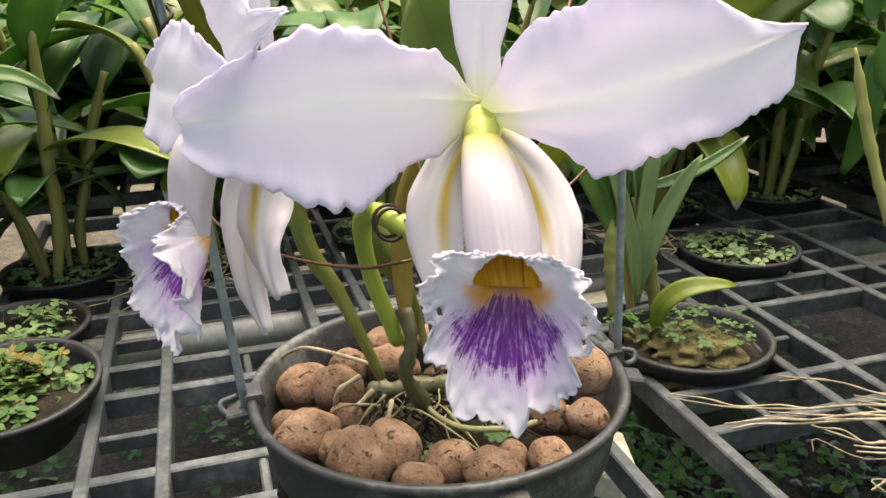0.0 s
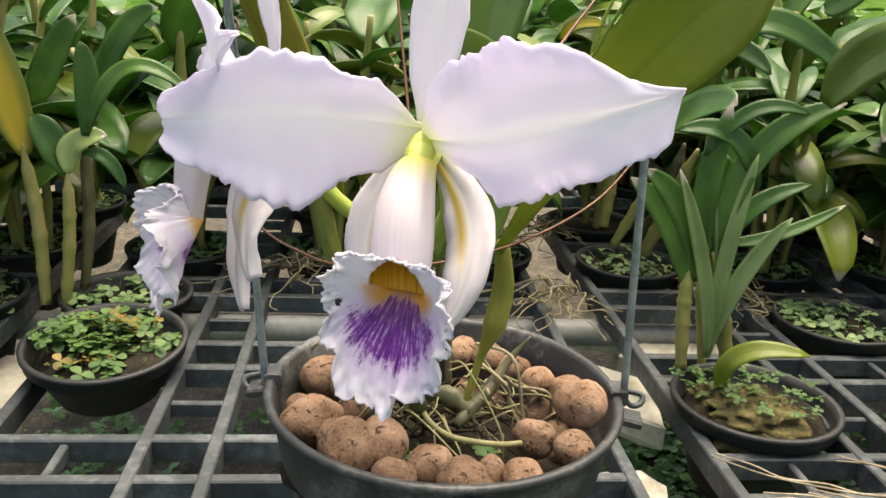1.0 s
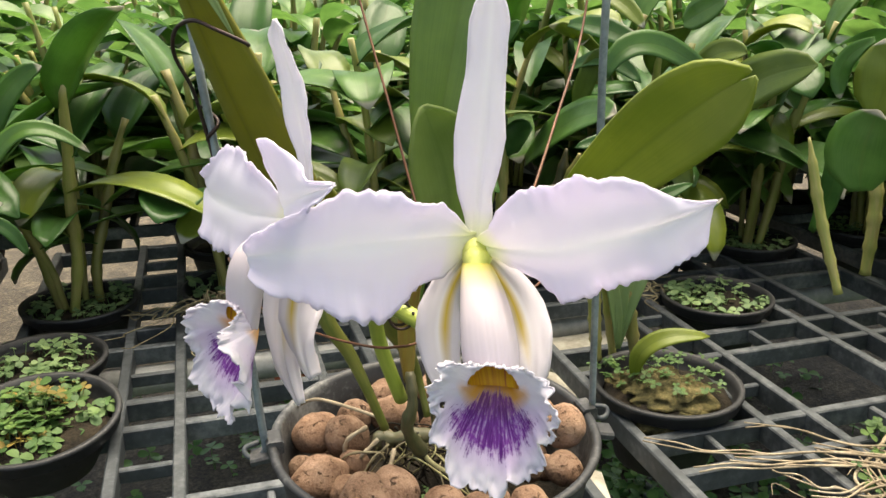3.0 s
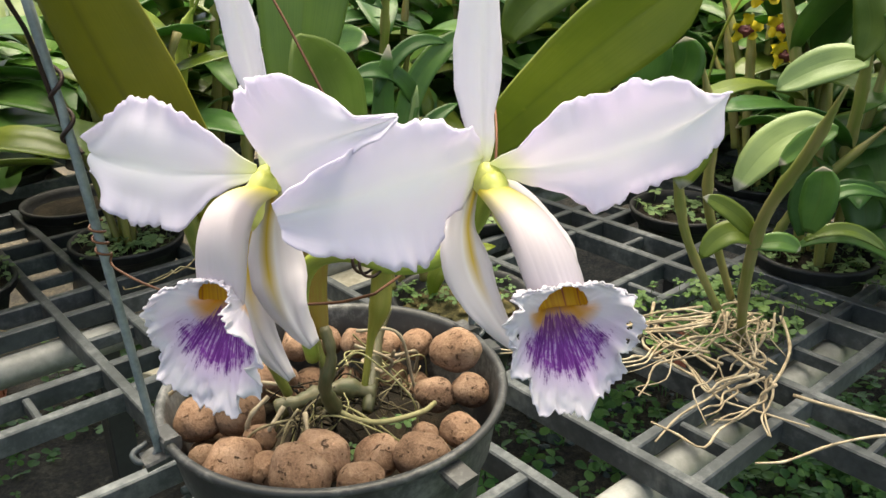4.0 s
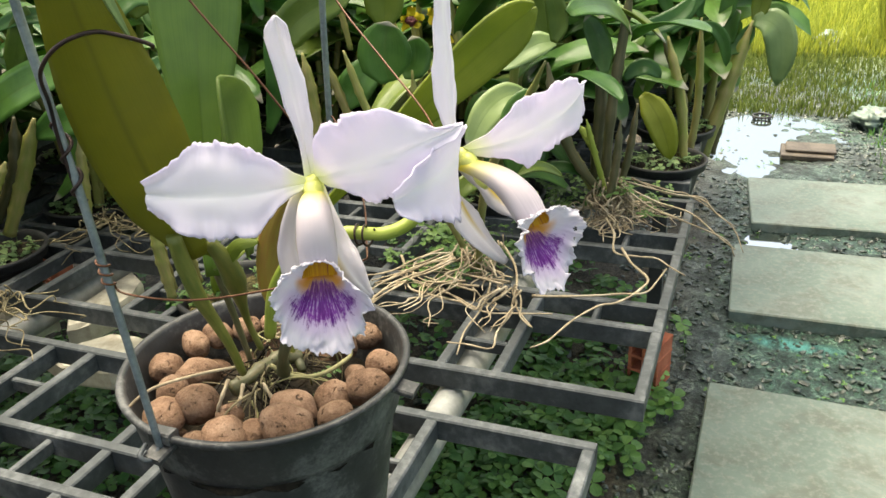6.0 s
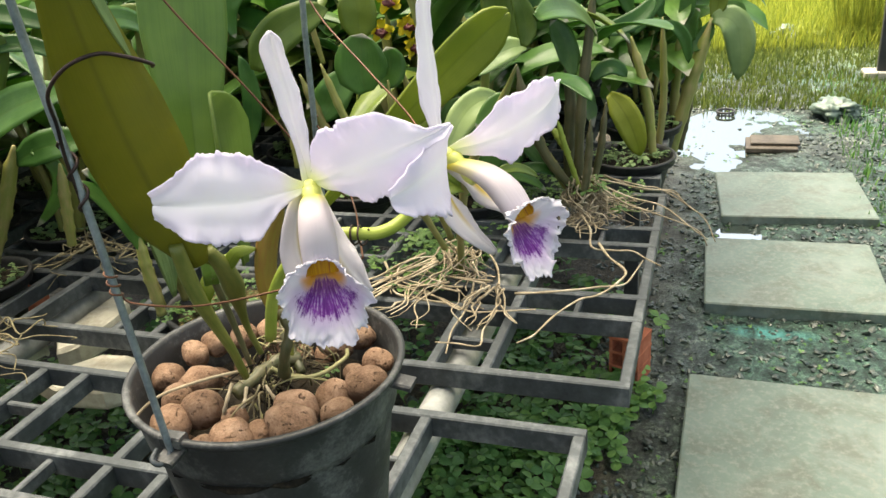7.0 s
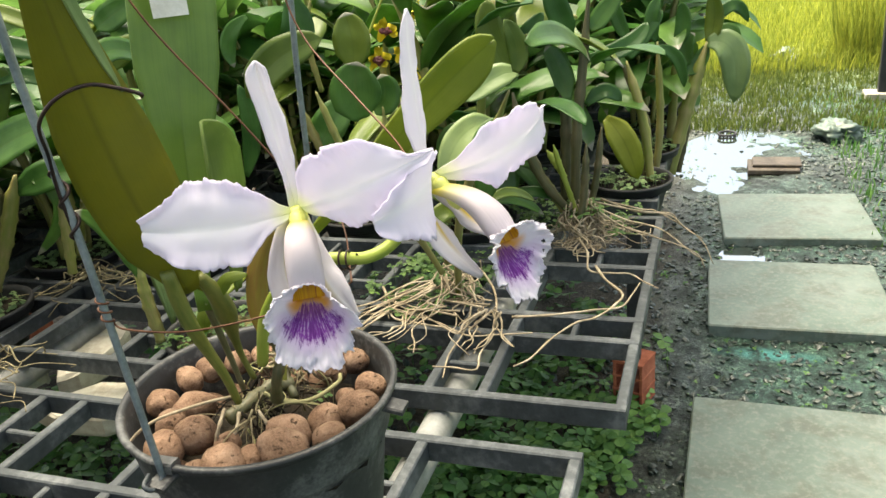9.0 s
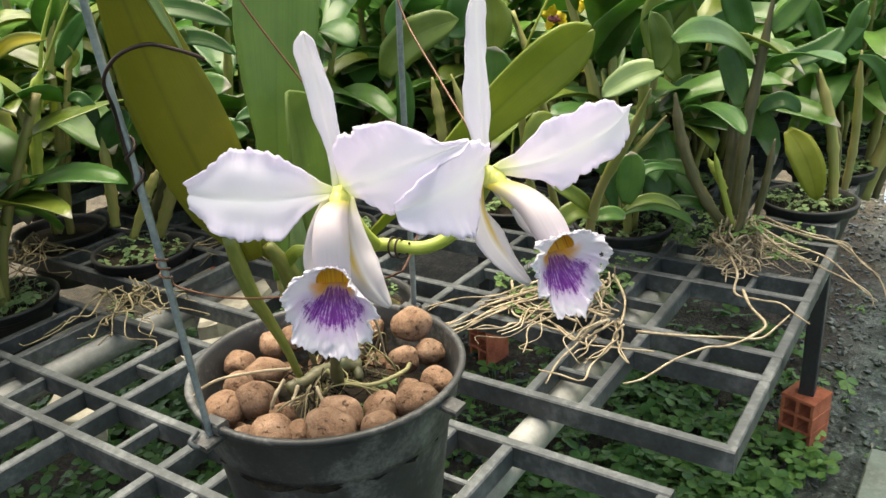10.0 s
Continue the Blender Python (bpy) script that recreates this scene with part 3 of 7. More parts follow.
def sheet(base, ctrl, tip, face, upper, lower, ruffle=0.002, jag=0.06, cup=0.0, seed=0, ns=40, nw=16):
    """A petal from base by ctrl to tip whose front looks along face; upper and lower are tables of half widths along it."""
    g = Geo()
    a, b, c, face = Vector(base), Vector(ctrl), Vector(tip), Vector(face).normalized()
    for i in range(ns + 1):
        s = i / ns
        p = a * (1 - s) ** 2 + b * 2 * s * (1 - s) + c * s * s
        t = ((b - a) * (1 - s) + (c - b) * s).normalized()
        up = face.cross(t).normalized()
        nor = t.cross(up)
        for k in range(nw + 1):
            w = 2 * k / nw - 1
            edge = abs(w)
            table = upper if w > 0 else lower
            sg = 1 if w > 0 else 2
            j1 = noise.noise(Vector((s * 9 + seed, sg * 5.3, 0.3)))
            j2 = noise.noise(Vector((s * 23 + seed, sg * 3.1, 1.3)))
            j3 = noise.noise(Vector((s * 48 + seed, sg * 7.1, 2.3))) + 0.3 * noise.noise(Vector((s * 115 + seed, sg * 4.1, 6.3)))
            half = profile_at(table, s) * (1 + jag * (0.5 * j1 + (1.15 * j2 + 0.5 * j3) * (0.55 + 1.1 * noise.noise(Vector((s * 6 + seed, sg * 2.7, 5.0))))) * edge ** 3 * min(1, s * 3))
            wav = 2.0 * noise.noise(Vector((s * 7 + seed, sg, 2.0))) + 1.1 * noise.noise(Vector((s * 17 + seed, sg * 1.9, 4.0)))
            q = p + up * (w * half) + nor * (ruffle * (wav * edge ** 4 + (0.4 * j2 + 0.15 * j3) * edge ** 9) * min(1, s * 2.5) + cup * w * w - 0.0009 * (1 - edge) ** 8 + 0.003 * (0.3 + edge) * min(1, s * 3) * noise.noise(Vector((s * 3.2 + seed, w * 1.6 + sg, seed))))
            g.v.append(tuple(q))
            g.uv.append(((w + 1) / 2, s))
    for i in range(ns):
        for k in range(nw):
            m = i * (nw + 1) + k
            g.f.append((m, m + 1, m + nw + 2, m + nw + 1))
    return g


# ---- ground, aisle and unseen roof sheet ----
def ground_z(x, y):
    """The height of the soil: gentle swells, small lumps, two hollows that hold water, and a rise towards the field."""
    if max(abs(x), abs(y)) > 9:
        return -0.835 + max(0.0, min(0.25, (x - 4.6) * 0.05))
    z = 0.03 * noise.noise(Vector((x * 1.1, y * 1.1, 0.2))) + 0.012 * noise.noise(Vector((x * 5, y * 5, 3.0))) + 0.006 * noise.noise(Vector((x * 14, y * 14, 6.0)))
    pool = max(math.exp(-((x - 3.62) / 0.48) ** 4 - ((y + 0.33) / 0.24) ** 4), math.exp(-((x - 2.5) / 0.12) ** 4 - ((y + 0.38) / 0.13) ** 4))
    lumps = 0.014 * noise.noise(Vector((x * 7, y * 9, 9.0))) + 0.013 * noise.noise(Vector((x * 17, y * 21, 2.0)))
    z = z * (1 - 0.8 * pool) + pool * (lumps - 0.012 + 0.02 * max(0.0, -0.36 - y) / 0.2)
    return -0.835 + z + max(0.0, min(0.25, (x - 4.6) * 0.05))


def ground_sheet():
    g = Geo()
    xs = [-400, -60, -12, -5] + [-2 + 0.14 * i for i in range(27)] + [1.7 + 0.03 * i for i in range(105)] + [4.9 + 0.16 * i for i in range(20)] + [9, 11, 15, 25, 60, 400]
    ys = [-400, -60, -12, -6] + [-3.5 + 0.16 * i for i in range(15)] + [-1.2 + 0.03 * i for i in range(46)] + [0.2 + 0.14 * i for i in range(22)] + [4, 6, 12, 60, 400]
    for y in ys:
        for x in xs:
            g.v.append((x, y, ground_z(x, y)))
            g.uv.append((0.5, 0.5))
    n = len(xs)
    for j in range(len(ys) - 1):
        for i in range(n - 1):
            g.f.append((j * n + i, j * n + i + 1, (j + 1) * n + i + 1, (j + 1) * n + i))
    return solid("ground", g, M_GROUND, "wet mossy soil ground between the benches", "ground", kind="structure")


ground_sheet()


def puddle(x, y, rx, ry, z):
    """A level sheet of water; the soil that stands above it gives the shore."""
    g = Geo()
    n = 40
    g.v = [(0, 0, 0)] + [(rx * math.cos(2 * math.pi * k / n), ry * math.sin(2 * math.pi * k / n), 0) for k in range(n)]
    g.f = [(0, 1 + k, 1 + (k + 1) % n) for k in range(n)]
    g.uv = [(0.5, 0.5)] * len(g.v)
    return solid("puddle", g, M_WATER, "shallow rain puddle reflecting the pale sky", "puddle", (x, y, z), "puddles on the aisle", "structure")


puddle(3.62, -0.36, 0.62, 0.34, -0.837)
puddle(2.5, -0.4, 0.12, 0.13, -0.837)

g = Geo()
rm = random.Random(61)
for k in range(40):
    a, d = rm.uniform(0, 6.28), math.sqrt(rm.random())
    g.join(blob(rm.uniform(0.008, 0.035), k, (1.5, 1.0, 0.22), 0.3, 2, 0.2), pose(3.7 + 0.5 * d * math.cos(a), -0.52 + 0.2 * d * math.sin(a), -0.838, 0, 0, rm.uniform(0, 360)))
solid("mud_clumps", g, M_GROUND, "dark wet mud clumps standing out of the puddle", "mud", kind="stuff")

SLAB_SPOTS = [(0.98, -0.215, 1.503, -0.745, -1.0), (1.905, -0.243, 2.393, -0.76, 1.0), (2.612, -0.275, 3.106, -0.805, 3.5)]
for x0, y1, x1, y0, turn in SLAB_SPOTS:
    cx, cy = (x0 + x1) / 2, (y0 + y1) / 2
    hx, hy = (x1 - x0) / 2, (y1 - y0) / 2
    ob = solid("paving_slab", block(-hx, -hy, -0.045, hx, hy, 0, 0.004), M_SLAB, "pale green-grey concrete paving slab lying on wet ground", "paving slab", (cx, cy, -0.8), "slabs of the aisle", smooth=False)
    ob.rotation_euler = (0, 0, radians(turn))

# wooden board, basket, crumpled sheet and post at the far end of the aisle
board = thing("wooden_board", (3.55, -0.5, -0.812), "two wet brown boards stacked in the puddle", "board")
part("plank", block(-0.09, -0.11, -0.022, 0.09, 0.11, 0.0, 0.003), M_WOOD, board, smooth=False)
part("plank", block(-0.05, -0.12, 0.001, 0.08, 0.09, 0.014, 0.003), M_WOOD, board, smooth=False)


def basket(place, r=0.055, h=0.07):
    e = thing("net_basket", place, "small black plastic net basket standing in the water", "basket")
    part("rim", tube([(r * math.cos(a), r * math.sin(a), h) for a in np.linspace(0, 2 * math.pi, 25)], 0.006, 6), M_BLACKPOT, e)
    for k in range(14):
        a = 2 * math.pi * k / 14
        part("rib", tube([(r * 0.75 * math.cos(a), r * 0.75 * math.sin(a), 0), (r * math.cos(a), r * math.sin(a), h)], 0.004, 5), M_BLACKPOT, e)
    part("base", lathe([(0.0001, 0.008), (r * 0.76, 0.008), (r * 0.78, 0.004), (r * 0.76, 0.0)], 20), M_BLACKPOT, e)
    return e


basket((4.12, -0.3, -0.868), 0.045, 0.05)


def crumple(place, size, seed, label):
    g = blob(size, seed, (1.2, 0.95, 0.55), 0.32, 4, 0.5)
    return solid("plastic_sheet", g, M_BAG, label, "plastic sheet", place)


crumple((4.15, -0.83, -0.81), 0.1, 3, "crumpled pale green plastic sheet lying on the grass")
crumple((6.0, -0.68, -0.76), 0.1, 8, "pale crumpled plastic bag in the sunlit grass")

post = thing("gate_post", (4.9, -1.12, -0.83), "black painted square metal post with a rail", "post")
part("upright", bar((0, 0, 1.6), (0, 0, 0.0), 0.05, 0.05, 0.004), M_BLACK, post, smooth=False)
part("rail", bar((0.03, -0.05, 0.3), (0.03, -1.6, 0.3), 0.03, 0.03, 0.003), M_BLACK, post, smooth=False)
part("rail", bar((0.03, -0.05, 1.1), (0.03, -1.6, 1.1), 0.03, 0.03, 0.003), M_BLACK, post, smooth=False)
part("foot", block(-0.07, -0.07, -0.02, 0.07, 0.07, 0.05, 0.004), M_STONE, post, "pale concrete foot", smooth=False)


def grass_field(name, count, x0, x1, y0, y1, height, mat, label, seed, zlift=0.0):
    rnd = random.Random(seed)
    g = Geo()
    for _ in range(count):
        x, y = rnd.uniform(x0, x1), rnd.uniform(y0, y1)
        h, a = height * rnd.uniform(0.5, 1.3), rnd.uniform(0, 2 * math.pi)
        w = 0.003 + 0.003 * rnd.random()
        lean = rnd.uniform(0.1, 0.6) * h
        z = -0.85 + max(0.0, min(0.25, (x - 4.6) * 0.05)) + zlift
        c, s = math.cos(a), math.sin(a)
        g.add([(x - s * w, y + c * w, z), (x + s * w, y - c * w, z), (x + s * w * 0.7 + c * lean * 0.4, y - c * w * 0.7 + s * lean * 0.4, z + h * 0.6), (x - s * w * 0.7 + c * lean * 0.4, y + c * w * 0.7 + s * lean * 0.4, z + h * 0.6), (x + c * lean, y + s * lean, z + h)],
              [(0, 1, 2, 3), (3, 2, 4)], [(0, 0), (1, 0), (1, 0.6), (0, 0.6), (0.5, 1)])
    return solid(name, g, mat, label, "grass", kind="stuff")


grass_field("field_grass", 46000, 5.5, 10.5, -3.0, 1.0, 0.13, M_GRASS, "bright yellow-green grass in sunlight", 4)
grass_field("verge_grass", 15000, 4.25, 5.9, -1.9, 0.35, 0.055, M_VERGE, "short green grass at the end of the aisle", 5)
grass_field("grass_tuft", 260, 5.75, 6.1, -1.3, -1.0, 0.7, M_GRASS, "tall tuft of dry grass", 6)
grass_field("aisle_grass", 1400, 2.6, 4.9, -1.7, -0.78, 0.06, M_DARKWEED, "dark low grass beside the slabs", 7)

# unseen sheet over benches and aisle, added to dim sun and sky there
g = Geo()
g.add([(-4.5, -4.5, 2.6), (5.7, -4.5, 2.6), (5.7, 5.5, 2.6), (-4.5, 5.5, 2.6)], [(0, 1, 2, 3)])
solid("roof", g, M_DIM_SHEET, "unseen grey sheet overhead, added to dim sun and sky", "roof", kind="structure")


# ---- benches ----
BAR_W, BAR_H = 0.0095, 0.02


def bench_panel(x_bars, y_bars, stubs, z=0.0, label="grey galvanised steel bench grating of welded flat bars"):
    e = thing("plant_bench", (x_bars[0], y_bars[0], z), label, "bench", "plant benches")
    ox, oy = x_bars[0], y_bars[0]
    for x in x_bars:
        part("cross_bar", bar((x - ox, -BAR_W / 2, 0), (x - ox, y_bars[-1] - oy + BAR_W / 2, 0), BAR_W, BAR_H), M_STEEL, e, smooth=False)
    for y in y_bars:
        part("long_bar", bar((-BAR_W / 2 + 0.002, y - oy, -0.0012), (x_bars[-1] - ox + BAR_W / 2 - 0.002, y - oy, -0.0012), BAR_W, BAR_H - 0.002), M_STEEL, e, smooth=False)
    for x0, y0, x1, y1 in stubs:
        part("stub_bar", bar((x0 - ox, y0 - oy, -0.004), (x1 - ox, y1 - oy, -0.004), 0.006, 0.012), M_STEEL, e, smooth=False)
    return e


NEAR_X = [-0.294, -0.186, -0.137, -0.0105, 0.0395, 0.148]
NEAR_Y = [-0.161, -0.039, 0.011, 0.131, 0.1805, 0.292, 0.339, 0.455, 0.502, 0.62, 0.668, 0.79]
FAR_X = [0.2175, 0.329, 0.3735, 0.5, 0.548, 0.66]
FAR_Y = [-0.186, -0.067, -0.017, 0.106, 0.155, 0.274, 0.322, 0.44, 0.488, 0.61, 0.66, 0.78]


def stubs_of(xs, ys, pairs_x, pairs_y):
    out = []
    for i in pairs_x:
        for y0, y1 in zip(ys, ys[1:]):
            if y1 - y0 > 0.08:
                out.append((xs[i] + 0.005, (y0 + y1) / 2, xs[i + 1] - 0.005, (y0 + y1) / 2))
    for j in pairs_y:
        for x0, x1 in zip(xs, xs[1:]):
            if x1 - x0 > 0.08:
                out.append(((x0 + x1) / 2, ys[j] + 0.005, (x0 + x1) / 2, ys[j + 1] - 0.005))
    return out


near_panel = bench_panel(NEAR_X, NEAR_Y, stubs_of(NEAR_X, NEAR_Y, (1, 3), (1, 3, 5)))
far_panel = bench_panel(FAR_X, FAR_Y, stubs_of(FAR_X, FAR_Y, (1, 3), (1, 3, 5)))
W_FAR = 0.51
plain_panel = bench_panel([x + 4 * W_FAR for x in FAR_X], FAR_Y, [])
for k in (1, 2, 3, 5, 6):
    copy_thing(far_panel if k < 3 else plain_panel, pose(0.2175 + W_FAR * k, -0.186 + 0.012 * (k % 2), 0))
for k in range(0, 8):
    copy_thing(plain_panel, pose(-1.0 + 0.51 * k, 0.9, 0))
    copy_thing(plain_panel, pose(-1.0 + 0.51 * k, 1.95, 0))
for k in (1, 2):
    copy_thing(near_panel, pose(-0.294 - 0.51 * k, -0.161, 0))

for x, y in ((1.53, -0.07), (1.53, 0.8), (0.1, 0.75), (-0.9, -0.05), (-0.9, 0.75), (3.1, 0.8), (0.1, 1.9), (1.53, 1.9), (3.1, 1.9)):
    leg = thing("support_post", (x, y, -0.71), "dark steel bench leg standing on a hollow brick", "post", "posts under the bench")
    part("post", bar((0, 0.017, 0.685), (0, 0.017, 0.0), 0.034, 0.034, 0.002), M_BLACK, leg, smooth=False)
    brick = thing("hollow_brick", (x, y, -0.84), "orange hollow clay brick on the wet ground", "brick", "bricks under the bench")
    brick.rotation_euler = (0, 0, radians(72))
    hw, hd, hh, tk = 0.04, 0.042, 0.13, 0.008
    for i in range(3):
        part("web", block(-hw + i * (hw - tk / 2) , -hd, 0, -hw + i * (hw - tk / 2) + tk, hd, hh - 0.001, 0.001), M_BRICK, brick, smooth=False)
    for i in range(4):
        zz = i * (hh - tk) / 3
        part("shelf", block(-hw - 0.001, -hd - 0.001, zz, hw + 0.001, hd + 0.001, zz + tk, 0.001), M_BRICK, brick, smooth=False)

for y, x0, x1 in ((-0.027, -1.5, 3.6), (0.45, -1.5, 3.6), (1.2, -1.5, 3.6)):
    solid("support_pipe", tube([(x0 + (x1 - x0) * i / 24, y, -0.036) for i in range(25)], 0.0145, 18), M_PIPE, "pale grey plastic pipe carrying the bench gratings", "pipe", group="pipes under the bench")


# ---- weeds and moss ----
LEAFLET = ((0, 0, 0), (0.28, 0.3, 0.07), (0.62, 0.43, 0.08), (0.92, 0.27, 0.0), (1.0, 0.0, -0.08), (0.92, -0.27, 0.0), (0.62, -0.43, 0.08), (0.28, -0.3, 0.07), (0.6, 0, 0))
LEAFLET_FACES = tuple((8, k, (k + 1) % 8) for k in range(8))
LEAFLET_UV = tuple((0.5 + w, r) for r, w, h in LEAFLET)


def weeds(name, spots, mat, label, size, seed, lobes=3):
    """Low weed leaves at many spots (x, y, z, spread, count) as one mesh."""
    rnd = random.Random(seed)
    g = Geo()
    for x, y, z, spread, count in spots:
        for _ in range(count):
            a, d = rnd.uniform(0, 2 * math.pi), spread * math.sqrt(rnd.random())
            px, py, pz = x + d * math.cos(a), y + d * math.sin(a), z + rnd.uniform(0.2, 1.0) * size * 1.6
            t0 = rnd.uniform(0, 2 * math.pi)
            s = size * rnd.uniform(0.35, 1.35)
            tilt = pose(px, py, pz, rnd.uniform(-25, 25), rnd.uniform(-25, 25), 0)
            for k in range(lobes):
                t = t0 + 2 * math.pi * k / lobes
                c, sn = math.cos(t), math.sin(t)
                rim = [(r * s * c - w * s * sn, r * s * sn + w * s * c, h * s) for r, w, h in LEAFLET]
                g.add(rim, LEAFLET_FACES, LEAFLET_UV, tilt)
            g.join(tube([(px, py, pz), (px + rnd.uniform(-1, 1) * size * 0.4, py + rnd.uniform(-1, 1) * size * 0.4, z)], size * 0.05, 3, False))
    return solid(name, g, mat, label, "weeds", kind="stuff")


rw = random.Random(21)
spots = [(rw.uniform(0.2, 2.2), rw.uniform(0.0, 0.9), -0.84, 0.16, 16) for _ in range(60)]
spots += [(rw.uniform(0.5, 0.95), rw.uniform(-0.25, 0.3), -0.84, 0.08, 16) for _ in range(40)]
spots += [(rw.uniform(0.9, 1.75), rw.uniform(-0.08, 0.4), -0.84, 0.1, 15) for _ in range(52)]
spots += [(rw.uniform(-0.8, 1.5), rw.uniform(0.7, 2.2), -0.84, 0.16, 14) for _ in range(50)]
spots += [(rw.uniform(0.35, 1.2), rw.uniform(1.0, 2.0), -0.84, 0.12, 18) for _ in range(55)]
weeds("ground_weeds", spots, M_DARKWEED, "low green weeds growing on the soil under the bench", 0.026, 3)


def gravel(name, count, x0, x1, y0, y1, size, mat, label, seed):
    rnd = random.Random(seed)
    g = Geo()
    base = blob(1.0, 3, (1, 0.8, 0.5), 0.25, 1)
    for _ in range(count):
        x, y = rnd.uniform(x0, x1), rnd.uniform(y0, y1)
        s = size * rnd.uniform(0.35, 1.0) ** 1.5
        z = ground_z(x, y)
        if 3.1 < x < 4.15 and -0.62 < y < -0.1 and rnd.random() < 0.85:
            continue
        g.join(base, pose(x, y, z + s * 0.15, rnd.uniform(-30, 30), rnd.uniform(-30, 30), rnd.uniform(0, 360)) @ Matrix.Diagonal((s, s, s, 1)))
    return solid(name, g, mat, label, "gravel", kind="stuff", smooth=False)


gravel("gravel", 6500, 0.75, 4.3, -1.15, 0.12, 0.014, M_GRAVEL, "dark wet gravel beside the paving slabs", 31)
gravel("gravel", 900, 0.2, 1.6, 0.1, 1.2, 0.024, M_GRAVEL, "dark gravel on the soil under the bench", 32)
weeds("aisle_moss", [(random.Random(40 + k).uniform(0.9, 4.2), random.Random(90 + k).uniform(-1.2, -0.02), -0.84, 0.1, 10) for k in range(60)], M_DARKWEED, "tiny dark green weeds along the aisle", 0.008, 33)


# ---- the flowering orchid: pot, pebbles, hanger ----
RIM_Z, RIM_R = 0.1357, 0.082


def main_pot():
    e = thing("flower_pot", (0, 0, 0), "dusty dark grey plastic flower pot standing on the bench grating", "flower pot")
    outer = [(0.052, 0.0), (0.057, 0.001), (0.0585, 0.006), (0.0705, 0.096), (0.0712, 0.1005), (0.0735, 0.1035), (0.0745, 0.106), (0.0782, 0.128), (0.0788, 0.1305), (0.0815, 0.1322), (0.0822, 0.1342), (0.0812, 0.1357),
             (0.0785, 0.1355), (0.0772, 0.133), (0.0745, 0.116), (0.069, 0.1), (0.066, 0.09), (0.0001, 0.088)]
    part("body", lathe(outer, 96), M_POT, e)
    part("soil", blob(0.069, 5, (1, 1, 0.1), 0.03, 4, 0.12), M_SOIL, e, "dark wet potting soil").location = (0, 0, 0.099)
    for a in (173, -11, -88):
        ca, sa = math.cos(radians(a)), math.sin(radians(a))
        part("lug", bar((0.079 * ca, 0.079 * sa, 0.131), (0.091 * ca, 0.091 * sa, 0.129), 0.012, 0.004, 0.001), M_POT, e, smooth=False)
    return e


main_pot()

# clay pebbles in the pot, each a thing: x, y, radius
PEBBLES = [(-0.0575, 0.0315, 11.3), (-0.042, 0.0175, 11.8), (-0.0414, -0.0011, 7.4), (-0.0595, -0.0095, 12.6), (-0.0484, -0.021, 8.6), (-0.0293, -0.0325, 12.0), (-0.0436, -0.0372, 12.4), (-0.0257, -0.0555, 9.0),
           (-0.0092, -0.0457, 9.3), (0.0034, -0.0605, 11.5), (0.028, -0.0585, 9.0), (0.0545, -0.0365, 9.4), (0.038, -0.0277, 9.0), (0.0636, -0.0204, 11.6), (0.0635, 0.0177, 8.6), (0.0505, 0.0286, 8.2), (-0.0113, 0.0645, 9.7),
           (0.0155, 0.0618, 8.4), (-0.0132, 0.0395, 11.4), (-0.0334, 0.0414, 9.4), (-0.0665, 0.0041, 7.0), (0.0159, -0.0483, 6.6), (0.041, 0.0414, 8.8), (0.03, 0.056, 9.0)]
LIFTED = {13: 0.0125, 1: 0.003, 9: 0.002, 12: 0.003, 5: 0.001}
rp = random.Random(11)
for k, (x, y, r) in enumerate(PEBBLES):
    r *= 0.001
    d = math.hypot(x, y)
    lim = 0.0745 - r
    if d > lim:
        x, y = x * lim / d, y * lim / d
    g = blob(r, k + 1, (1.04 + 0.2 * rp.random(), 0.98, 0.86 + 0.1 * rp.random()), 0.075, 4, 0.035)
    ob = solid("clay_pebble", g, M_CLAY, "rough reddish-brown fired clay pebble in the pot", "clay pebble", (x, y, 0.1215 + 0.25 * (r - 0.011) + rp.uniform(0, 0.003) + LIFTED.get(k, 0.0)), "clay pebbles in the pot")
    ob.rotation_euler = (rp.uniform(-0.5, 0.5), rp.uniform(-0.5, 0.5), rp.uniform(0, 6.28))
for k in range(18):
    a, d = rp.uniform(0, 6.28), rp.uniform(0.05, 0.064)
    r = rp.uniform(0.007, 0.0095)
    solid("clay_pebble", blob(r, 60 + k, (1.1, 1, 0.9), 0.1, 3, 0.05), M_CLAY, "rough reddish-brown fired clay pebble in the pot", "clay pebble", (d * math.cos(a), d * math.sin(a), 0.103 + rp.uniform(-0.002, 0.002)), "clay pebbles in the pot")

hanger = thing("pot_hanger", (-0.083, 0.01, 0.134), "grey wire pot hanger clipped to the pot rim", "hanger")
H0 = Vector((-0.083, 0.01, 0.134))


def at_h(points):
    return [Vector(p) - H0 for p in points]


